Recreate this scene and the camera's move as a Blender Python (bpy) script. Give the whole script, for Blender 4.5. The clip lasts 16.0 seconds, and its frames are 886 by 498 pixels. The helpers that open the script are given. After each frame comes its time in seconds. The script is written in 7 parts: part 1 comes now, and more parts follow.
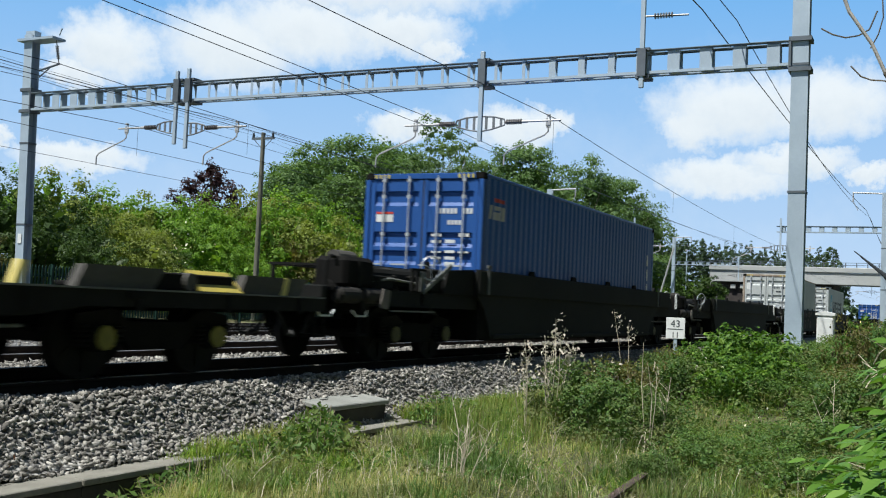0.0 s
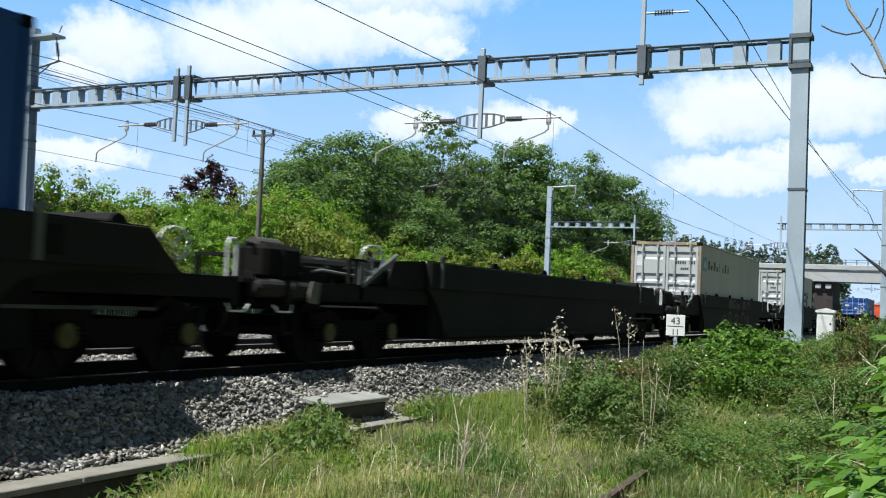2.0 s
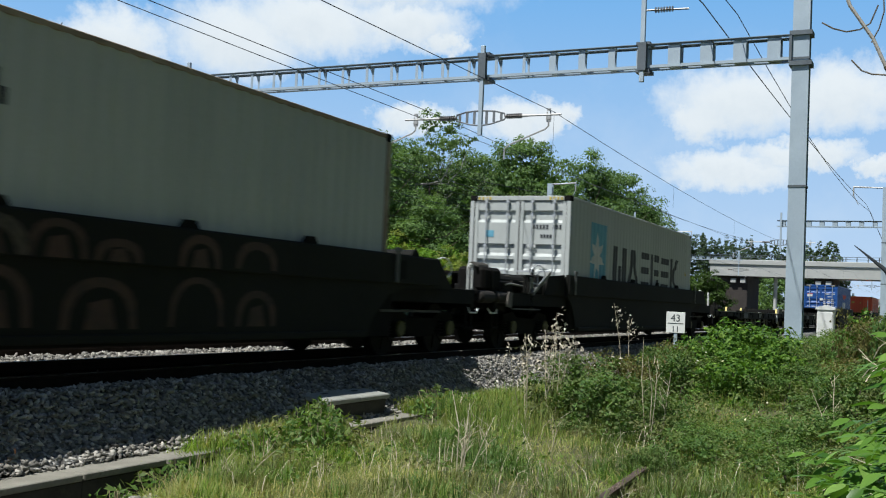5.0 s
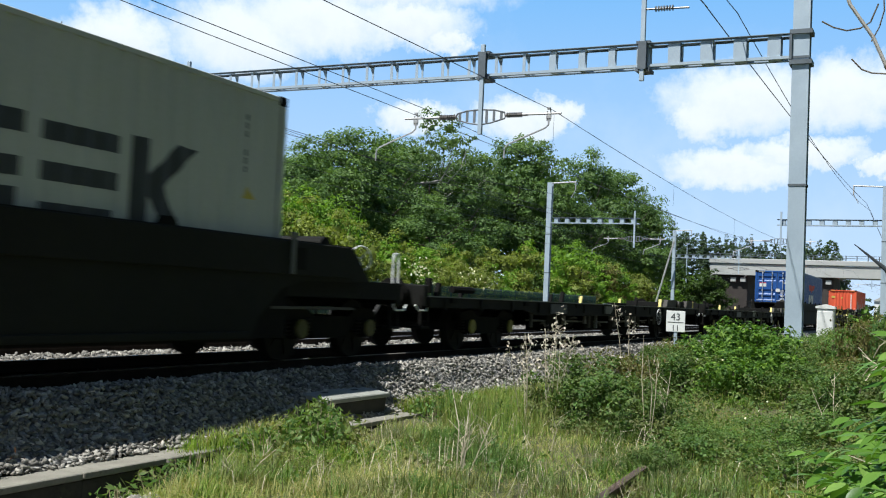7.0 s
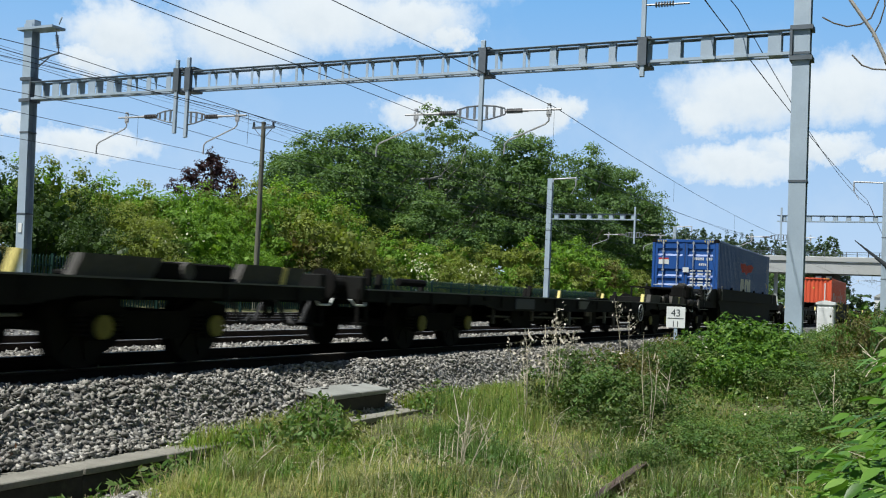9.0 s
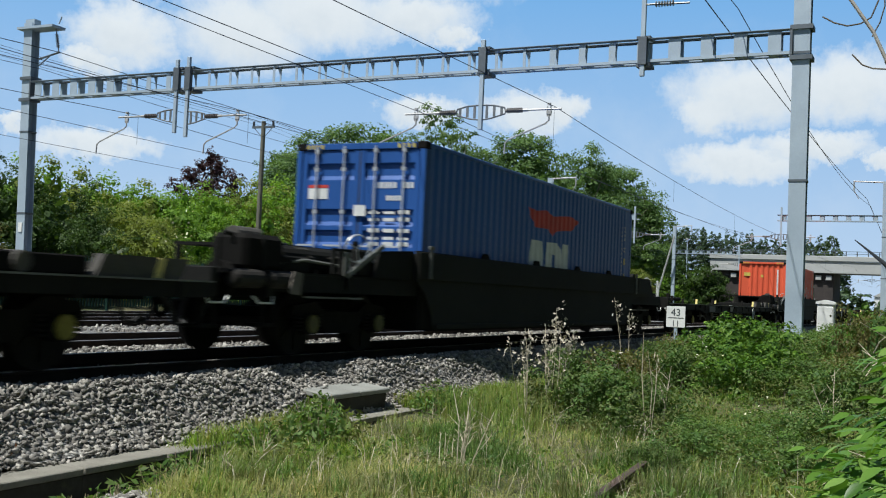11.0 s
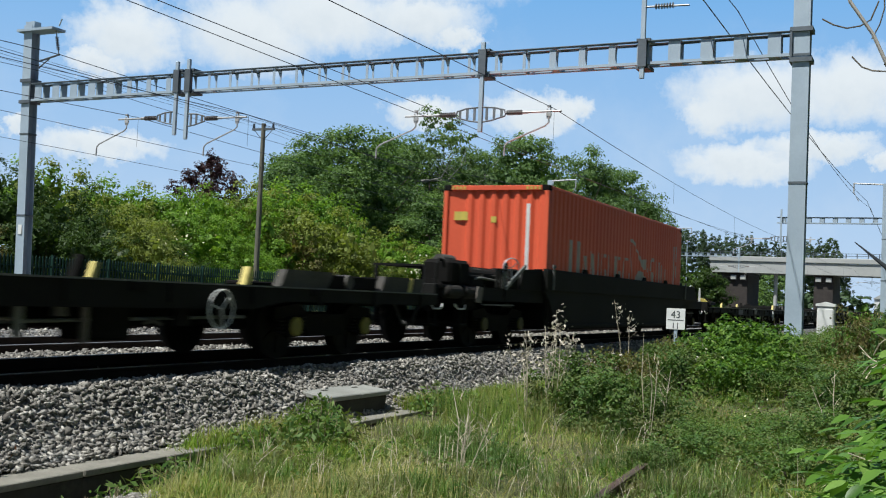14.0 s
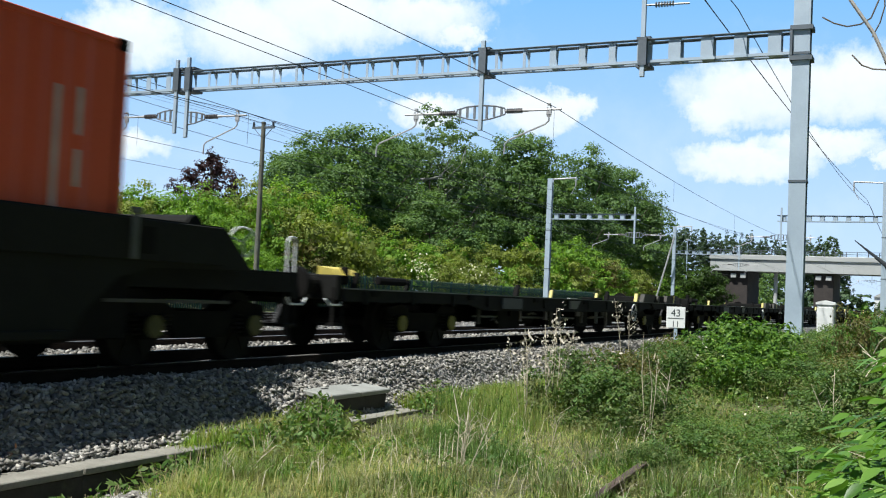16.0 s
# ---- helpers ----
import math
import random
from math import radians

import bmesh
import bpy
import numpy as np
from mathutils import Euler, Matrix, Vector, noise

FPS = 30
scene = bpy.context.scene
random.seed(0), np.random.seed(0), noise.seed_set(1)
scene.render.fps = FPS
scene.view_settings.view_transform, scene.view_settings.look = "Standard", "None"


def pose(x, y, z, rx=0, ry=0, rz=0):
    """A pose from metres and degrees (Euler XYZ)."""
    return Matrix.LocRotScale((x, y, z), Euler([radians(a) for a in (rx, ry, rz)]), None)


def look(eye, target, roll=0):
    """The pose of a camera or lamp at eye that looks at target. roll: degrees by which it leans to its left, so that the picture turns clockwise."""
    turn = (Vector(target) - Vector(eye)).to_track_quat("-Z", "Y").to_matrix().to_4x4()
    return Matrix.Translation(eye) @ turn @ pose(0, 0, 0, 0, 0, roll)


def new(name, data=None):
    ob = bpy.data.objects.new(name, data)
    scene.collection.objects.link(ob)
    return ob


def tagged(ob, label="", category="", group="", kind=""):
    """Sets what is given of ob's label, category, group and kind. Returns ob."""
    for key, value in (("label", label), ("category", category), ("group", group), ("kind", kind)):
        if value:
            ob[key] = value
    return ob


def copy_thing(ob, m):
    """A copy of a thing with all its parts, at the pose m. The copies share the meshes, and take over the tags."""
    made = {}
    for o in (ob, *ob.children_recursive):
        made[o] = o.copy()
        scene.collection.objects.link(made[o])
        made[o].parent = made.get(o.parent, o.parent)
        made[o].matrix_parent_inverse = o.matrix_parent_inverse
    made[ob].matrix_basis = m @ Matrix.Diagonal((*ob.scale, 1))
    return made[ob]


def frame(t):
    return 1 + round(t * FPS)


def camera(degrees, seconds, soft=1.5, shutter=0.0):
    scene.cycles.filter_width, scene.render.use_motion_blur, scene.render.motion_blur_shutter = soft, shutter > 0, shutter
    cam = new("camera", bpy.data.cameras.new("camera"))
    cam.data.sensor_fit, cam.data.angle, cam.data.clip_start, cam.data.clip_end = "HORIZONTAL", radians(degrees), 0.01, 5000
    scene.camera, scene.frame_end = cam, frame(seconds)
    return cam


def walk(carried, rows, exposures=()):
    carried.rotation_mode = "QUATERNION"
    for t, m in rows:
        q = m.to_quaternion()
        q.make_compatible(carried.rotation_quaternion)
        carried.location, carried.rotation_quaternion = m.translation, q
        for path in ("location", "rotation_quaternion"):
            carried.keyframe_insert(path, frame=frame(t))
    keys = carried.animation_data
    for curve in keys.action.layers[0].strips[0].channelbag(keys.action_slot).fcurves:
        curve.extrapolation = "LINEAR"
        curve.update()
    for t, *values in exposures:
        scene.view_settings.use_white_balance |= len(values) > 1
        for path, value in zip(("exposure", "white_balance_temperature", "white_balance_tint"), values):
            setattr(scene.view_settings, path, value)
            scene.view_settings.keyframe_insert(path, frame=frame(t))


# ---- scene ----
EYE = (0.0, 0.0, 0.926)
YAW, PITCH, ROLL = 25.72, 2.453, 2.576      # degrees: from +X towards +Y, upwards, lean to the left


def aim(lift, swing=0.0):
    a, b = radians(YAW + swing), radians(PITCH + lift)
    return look(EYE, (math.cos(a) * math.cos(b), math.sin(a) * math.cos(b), EYE[2] + math.sin(b)), ROLL)


cam = camera(45.83, 16.0, soft=1.1, shutter=0.3)
SWAY = ((0, .587), (.5, .587), (1, .54), (1.5, .494), (2, .432), (2.5, .525), (3, .355), (3.5, .34), (4, .275), (4.2, .27), (6.3, .37), (6.5, .40),
        (7, .216), (7.5, .278), (8, .06), (8.5, .09), (9, 0), (9.2, 0), (11.3, -.04), (11.5, -.046), (12, -.046), (12.5, -.03), (13, -.12),
        (13.5, .06), (14, .09), (14.5, .155), (15, .14), (15.5, .108), (16, 0))
LIGHTER = ((0, .42), (.5, .42), (1, .62), (1.5, .72), (2, .62), (2.5, .44), (3, .36), (3.5, .36), (4, .28), (4.2, .28), (6.3, .50), (6.5, .50), (7, .58), (7.5, .50), (8, .42), (8.5, .40), (9.2, .38),
           (11.3, .28), (11.5, .30), (12, .77), (12.4, .78), (12.8, .58), (13.0, .49), (13.3, .40), (14, .32), (14.5, .33), (15, .30), (15.5, .60), (16, .66))
walk(cam, [(t, aim(a)) for t, a in SWAY], exposures=[(t, e, 6150, 7) for t, e in LIGHTER])

# ---- light ----
SUN_TO = Vector((-0.45, 0.25, 1.0)).normalized()      # towards the sun
elev, azim = math.asin(SUN_TO.z), math.atan2(SUN_TO.x, SUN_TO.y)
world = bpy.data.worlds.new("sky")
scene.world = world
world.use_nodes = True
wn, wl = world.node_tree.nodes, world.node_tree.links
sky = wn.new("ShaderNodeTexSky")
sky.sky_type, sky.sun_disc, sky.sun_elevation, sky.sun_rotation = "NISHITA", False, elev, azim
sky.air_density, sky.dust_density, sky.ozone_density = 1.0, 0.25, 2.0
wn["Background"].inputs["Strength"].default_value = 0.052
wl.new(sky.outputs[0], wn["Background"].inputs["Color"])
sun = new("sun", bpy.data.lights.new("sun", "SUN"))
sun.data.energy, sun.data.angle, sun.data.color = 5.0, radians(0.53), (1.0, 0.955, 0.88)
sun.matrix_world = look((0, 0, 60), Vector((0, 0, 60)) - SUN_TO)


# ---- materials ----
def mat(name, rough=0.7, metal=0.0):
    m = bpy.data.materials.new(name)
    m.use_nodes = True
    b = m.node_tree.nodes["Principled BSDF"]
    b.inputs["Roughness"].default_value, b.inputs["Metallic"].default_value = rough, metal
    return m, m.node_tree.nodes, m.node_tree.links, b


def ramp(nodes, links, fac, stops):
    r = nodes.new("ShaderNodeValToRGB")
    while len(r.color_ramp.elements) < len(stops):
        r.color_ramp.elements.new(0.5)
    for e, (p, c) in zip(r.color_ramp.elements, stops):
        e.position, e.color = p, (*c, 1)
    links.new(fac, r.inputs[0])
    return r.outputs[0]


def tex(nodes, links, scale, detail=5, coord="Object", rough=0.6, stretch=None):
    c = nodes.new("ShaderNodeTexCoord")
    src = c.outputs[coord]
    if stretch:
        mp = nodes.new("ShaderNodeMapping")
        mp.inputs["Scale"].default_value = stretch
        links.new(src, mp.inputs[0])
        src = mp.outputs[0]
    n = nodes.new("ShaderNodeTexNoise")
    n.inputs["Scale"].default_value, n.inputs["Detail"].default_value, n.inputs["Roughness"].default_value = scale, detail, rough
    links.new(src, n.inputs["Vector"])
    return n.outputs["Fac"]


def mixc(nodes, links, fac, a, b, kind="MIX"):
    m = nodes.new("ShaderNodeMix")
    m.data_type, m.blend_type = "RGBA", kind
    for i, v in ((0, fac), (6, a), (7, b)):
        if hasattr(v, "is_linked"):
            links.new(v, m.inputs[i])
        else:
            m.inputs[i].default_value = v if i == 0 else (*v, 1)
    return m.outputs[2]


def bump(nodes, links, b, height, strength=0.3, dist=0.02):
    n = nodes.new("ShaderNodeBump")
    n.inputs["Strength"].default_value, n.inputs["Distance"].default_value = strength, dist
    links.new(height, n.inputs["Height"])
    links.new(n.outputs[0], b.inputs["Normal"])


def surface(name, light, dark, rough=0.7, metal=0.0, coarse=1.5, fine=25, dirt=None, dirt_at=0.62, relief=0.25, stretch=None, gloss=0.5):
    """Two tones at a coarse and a fine scale, with patches of dirt and a fine relief."""
    m, n, l, b = mat(name, rough, metal)
    f1, f2 = tex(n, l, coarse, 6, stretch=stretch), tex(n, l, fine, 4)
    col = mixc(n, l, ramp_value(n, l, f1, .38, .64), dark, light)
    col = mixc(n, l, 0.35, col, ramp(n, l, f2, [(.3, dark), (.7, light)]))
    if dirt:
        f3 = tex(n, l, coarse * 2.3, 8, rough=.75, stretch=stretch)
        col = mixc(n, l, ramp_value(n, l, f3, dirt_at, dirt_at + .16), col, dirt)
    l.new(col, b.inputs["Base Color"])
    b.inputs["Specular IOR Level"].default_value = gloss
    bump(n, l, b, f2, relief, 0.01)
    return m


def ramp_value(nodes, links, fac, lo, hi):
    r = nodes.new("ShaderNodeMapRange")
    r.inputs["From Min"].default_value, r.inputs["From Max"].default_value = lo, hi
    links.new(fac, r.inputs["Value"])
    return r.outputs[0]


def leafy(name, tones, through_light=0.35, patch=0.25, dry=None, dry_scale=1.5, by_object=False):
    """Foliage: tones vary leaf by leaf and in larger patches; some light passes through."""
    m, n, l, b = mat(name, 0.55)
    tone = n.new("ShaderNodeObjectInfo").outputs["Random"] if by_object else n.new("ShaderNodeNewGeometry").outputs["Random Per Island"]
    col = ramp(n, l, tone, [(i / (len(tones) - 1), c) for i, c in enumerate(tones)])
    big = tex(n, l, patch, 3)
    col = mixc(n, l, ramp_value(n, l, big, .35, .68), col, mixc(n, l, 1.0, col, (1.25, 1.2, .8), "MULTIPLY"))
    if dry:
        col = mixc(n, l, ramp_value(n, l, tex(n, l, dry_scale, 5), .47, .62), col, mixc(n, l, .75, col, dry))
    l.new(col, b.inputs["Base Color"])
    b.inputs["Specular IOR Level"].default_value = 0.25
    t = n.new("ShaderNodeBsdfTranslucent")
    l.new(mixc(n, l, 1.0, col, (1.25, 1.3, .6), "MULTIPLY"), t.inputs["Color"])
    mx = n.new("ShaderNodeMixShader")
    mx.inputs[0].default_value = through_light
    l.new(b.outputs[0], mx.inputs[1]), l.new(t.outputs[0], mx.inputs[2])
    l.new(mx.outputs[0], n["Material Output"].inputs["Surface"])
    return m


M_STEEL = surface("galvanised_steel", (.45, .535, .61), (.36, .435, .51), .55, .25, 1.2, 30, (.27, .27, .27), .66, .1)
# the galvanised steel at about half tone: shade painted onto the top chords
M_BOOMTOP = surface("shaded_boom_steel", (.24, .285, .33), (.18, .215, .25), .6, .25, 1.2, 30, (.15, .15, .15), .62, .1)
M_DARKSTEEL = surface("weathered_bracket_steel", (.15, .175, .20), (.095, .11, .125), .6, .4, 2, 30)
M_WIRE = surface("wire", (.06, .06, .065), (.035, .035, .04), .5, .6, 3, 40)
M_BRACKET = surface("bracket_zinc", (.20, .215, .23), (.13, .14, .15), .6, .3, 2, 30)
M_INSUL = surface("insulator", (.17, .15, .14), (.11, .10, .095), .35, 0, 3, 30)
M_GALV_TUBE = surface("pale_tube", (.52, .51, .50), (.38, .38, .38), .5, .3, 3, 30)
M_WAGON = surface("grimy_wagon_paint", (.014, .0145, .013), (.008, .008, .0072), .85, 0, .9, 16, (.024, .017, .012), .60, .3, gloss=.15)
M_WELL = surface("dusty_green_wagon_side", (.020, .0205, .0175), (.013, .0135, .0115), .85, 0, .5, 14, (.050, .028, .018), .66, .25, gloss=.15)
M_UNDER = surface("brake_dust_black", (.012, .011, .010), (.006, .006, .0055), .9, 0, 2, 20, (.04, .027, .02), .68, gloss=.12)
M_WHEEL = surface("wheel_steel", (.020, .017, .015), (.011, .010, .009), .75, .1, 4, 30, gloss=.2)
M_DECK = surface("worn_deck_plate", (.17, .175, .16), (.09, .093, .085), .75, 0, 1.2, 20, (.10, .075, .055), .6, .25)
M_YELLOW = surface("faded_yellow", (.58, .46, .07), (.40, .33, .08), .6, 0, 5, 30, (.12, .10, .06), .64)
M_AXYEL = surface("axle_yellow", (.26, .225, .030), (.15, .13, .022), .7, 0, 5, 30, (.05, .045, .02), .62)
M_PALEYEL = surface("bleached_yellow", (.74, .62, .20), (.62, .52, .16), .6, 0, 5, 30, (.30, .26, .14), .66)
M_DIMYEL = surface("dusty_yellow", (.115, .10, .022), (.06, .055, .016), .7, 0, 5, 30)
M_WHITE = surface("white_paint", (.78, .79, .77), (.66, .67, .65), .5, 0, 4, 30, (.40, .39, .35), .68)
M_BLUE = surface("blue_container_paint", (.028, .096, .325), (.021, .075, .257), .4, 0, .5, 20, (.05, .09, .20), .66, .08, (1, 1, .25), gloss=.22)
M_NAVY = surface("deep_blue_container_paint", (.029, .096, .32), (.022, .077, .255), .4, 0, .5, 20, (.04, .07, .16), .68, .08, (1, 1, .25), gloss=.22)
M_GREY = surface("pale_grey_container_paint", (.50, .525, .515), (.41, .435, .425), .55, 0, .5, 20, (.28, .25, .20), .66, .08, (1, 1, .22), gloss=.15)
M_GREYRUST = surface("rust_stained_grey_paint", (.36, .31, .25), (.24, .17, .115), .7, 0, 3, 30, (.15, .08, .045), .6)
M_FLAP = surface("grey_brown_flap", (.105, .10, .09), (.060, .056, .050), .8, 0, 2, 25, (.08, .05, .035), .6, .3, gloss=.2)
M_TANK = surface("dusty_tank_paint", (.034, .031, .028), (.018, .017, .015), .8, 0, 3, 25, (.055, .046, .036), .60, gloss=.2)
M_RIG = surface("scuffed_brake_steel", (.16, .14, .12), (.08, .07, .06), .6, .2, 4, 30)
M_RED = surface("red_container_paint", (.72, .125, .058), (.61, .095, .046), .48, 0, .5, 20, (.34, .09, .05), .68, .08, (1, 1, .22), gloss=.25)
M_BRICK = surface("dark_engineering_brick", (.055, .045, .040), (.030, .025, .023), .85, 0, .6, 6, (.09, .08, .07), .64, .3)
M_PALESEED = surface("pale_seed_head", (.52, .47, .38), (.38, .34, .27), .9, 0, 5, 40)
M_SPRAY = surface("faded_sprayed_paint", (.075, .036, .024), (.040, .024, .018), .8, 0, 3, 20, (.018, .016, .014), .50)
M_SPRAYPALE = surface("pale_sprayed_paint", (.11, .085, .062), (.065, .05, .04), .8, 0, 3, 20, (.02, .018, .016), .50)
M_RUST = surface("rusty_edge", (.22, .10, .045), (.13, .065, .035), .8, 0, 5, 30)
M_RODS = surface("door_rod_steel", (.55, .57, .60), (.42, .44, .47), .4, .3, 4, 30)
M_RUBBER = surface("rubber", (.03, .03, .032), (.02, .02, .02), .7, 0, 5, 30)
M_MARKWHITE = surface("marking_white", (.72, .73, .71), (.55, .56, .55), .6, 0, 4, 25)
# marking white greyed for the shaded container sides, with worn patches
M_MARKDULL = surface("worn_shaded_marking", (.54, .52, .50), (.40, .38, .36), .7, 0, 4, 25, (.26, .19, .16), .62)
M_MARKBLACK = surface("marking_black", (.035, .042, .052), (.025, .03, .035), .6, 0, 4, 25)
M_MARKRED = surface("marking_red", (.55, .05, .03), (.42, .04, .03), .6, 0, 4, 25)
M_MARKSKY = surface("marking_sky_blue", (.16, .42, .56), (.12, .34, .47), .6, 0, 4, 25)
M_RAIL = surface("rail_steel", (.034, .026, .021), (.018, .014, .012), .85, 0, 3, 40, gloss=.12)
M_RAILTOP = surface("polished_rail_head", (.34, .32, .30), (.24, .23, .21), .5, .7, 3, 40)
M_SLEEPER = surface("concrete_sleeper", (.36, .345, .31), (.24, .23, .205), .85, 0, 2, 30, (.14, .12, .10), .6)
M_CONC = surface("weathered_concrete", (.37, .36, .32), (.26, .25, .22), .85, 0, 1.5, 28, (.20, .19, .15), .6, .4)
# stained walls; the shade of their unlit faces is also in this colour
M_CONC_DARK = surface("stained_shaded_concrete", (.050, .047, .040), (.026, .024, .020), .9, 0, 3, 28, (.06, .065, .035), .58, .4)
M_BRIDGE = surface("bridge_concrete", (.47, .48, .47), (.37, .38, .37), .85, 0, .15, 2, (.30, .285, .25), .62, .2, (1, 1, 2.5))
M_FENCE = surface("green_palisade_paint", (.013, .044, .034), (.008, .028, .022), .55, 0, 2, 30, gloss=.2)
M_LID = surface("mossy_concrete_lid", (.25, .238, .20), (.17, .16, .132), .9, 0, 4, 34, (.10, .095, .065), .60, .7)
M_SLAB = surface("pale_concrete_slab", (.29, .295, .27), (.21, .212, .19), .85, 0, 2.5, 30, (.20, .195, .15), .62, .5)
M_OLDRAIL = surface("dark_old_rust", (.105, .066, .050), (.050, .034, .028), .85, 0, 6, 40, (.16, .085, .05), .62, .5)
M_GREYBARK = surface("grey_twig_bark", (.40, .38, .35), (.26, .245, .22), .85, 0, 5, 40)
M_MOSS = surface("orange_brown_moss", (.24, .15, .055), (.10, .085, .035), .95, 0, 9, 50, (.20, .19, .16), .58, .8)
M_PALESTALK = surface("bleached_stalk", (.60, .53, .40), (.42, .36, .26), .9, 0, 5, 40)
M_WOOD = surface("old_pole_wood", (.17, .165, .125), (.10, .098, .075), .85, 0, 2, 18, None, .6, .5, (4, 4, .3))
M_BARK = surface("bark", (.17, .14, .105), (.09, .075, .055), .9, 0, 2, 14, None, .6, .6, (3, 3, .5))
M_TWIG = surface("dry_stalk", (.40, .33, .21), (.26, .20, .13), .85, 0, 5, 40)
M_TREE = leafy("oak_leaves", [(.054, .106, .037), (.094, .168, .057), (.147, .233, .083), (.069, .125, .044)], .38, .12)
M_TREE2 = leafy("ash_leaves", [(.076, .133, .051), (.113, .182, .071), (.162, .240, .096), (.086, .138, .054)], .4, .12)
M_BUSH = leafy("hawthorn_leaves", [(.078, .169, .021), (.123, .239, .030), (.182, .307, .043), (.098, .188, .024)], .4, .2)
M_BUSH2 = leafy("sallow_leaves", [(.128, .169, .041), (.182, .230, .056), (.237, .285, .075), (.133, .157, .048)], .4, .2)
M_BUSH3 = leafy("brownish_bush_leaves", [(.079, .094, .029), (.121, .127, .040), (.154, .141, .055), (.094, .077, .039)], .35, .3)
M_DARKBUSH = leafy("dark_bush_leaves", [(.023, .050, .011), (.038, .076, .016), (.058, .103, .023), (.032, .059, .016)], .33, .25)
M_FARWOOD = leafy("dark_conifer_leaves", [(.034, .064, .032), (.048, .084, .042), (.064, .104, .054), (.040, .070, .038)], .2, .05)
M_NETTLE = leafy("nettle_leaves", [(.052, .110, .029), (.087, .168, .045), (.151, .246, .074), (.067, .112, .036)], .38, 1.2, (.19, .17, .075), 2.2)
M_SHRUB = leafy("shrub_leaves", [(.029, .077, .011), (.055, .130, .017), (.116, .220, .031), (.037, .090, .013), (.187, .297, .055)], .34, 1.0)
M_COPPER = leafy("copper_beech_leaves", [(.023, .011, .018), (.037, .016, .023), (.055, .025, .031), (.030, .014, .020)], .15, .3)
M_BRAMBLE = leafy("bramble_leaves", [(.038, .087, .022), (.067, .137, .034), (.110, .190, .052), (.056, .103, .029), (.168, .224, .090)], .32, 1.5, (.13, .13, .055), 1.3)
M_ELDER = leafy("elder_leaves", [(.039, .102, .016), (.074, .167, .023), (.128, .244, .049), (.059, .137, .020), (.196, .323, .087)], .36, 2, by_object=True)
M_ELDER.node_tree.nodes["Principled BSDF"].inputs["Roughness"].default_value = .38
M_FRESH = leafy("fresh_grass_blades", [(.053, .112, .024), (.106, .205, .032), (.158, .271, .047), (.238, .343, .079), (.125, .218, .040), (.450, .422, .198)], .38, 1.5, (.36, .32, .15), 1.6)
M_GRASS = leafy("grass_blades", [(.059, .112, .027), (.125, .226, .040), (.178, .290, .059), (.285, .333, .119), (.142, .255, .046), (.201, .308, .071), (.475, .439, .226)], .38, .8, (.44, .38, .19), 1.1)
M_STRAW = leafy("old_straw_blades", [(.130, .175, .052), (.260, .255, .110), (.400, .360, .190), (.100, .160, .042), (.180, .205, .070)], .3, 1.2)
M_BLOSSOM = leafy("white_blossom", [(.62, .62, .50), (.75, .74, .62)], .2, 2)


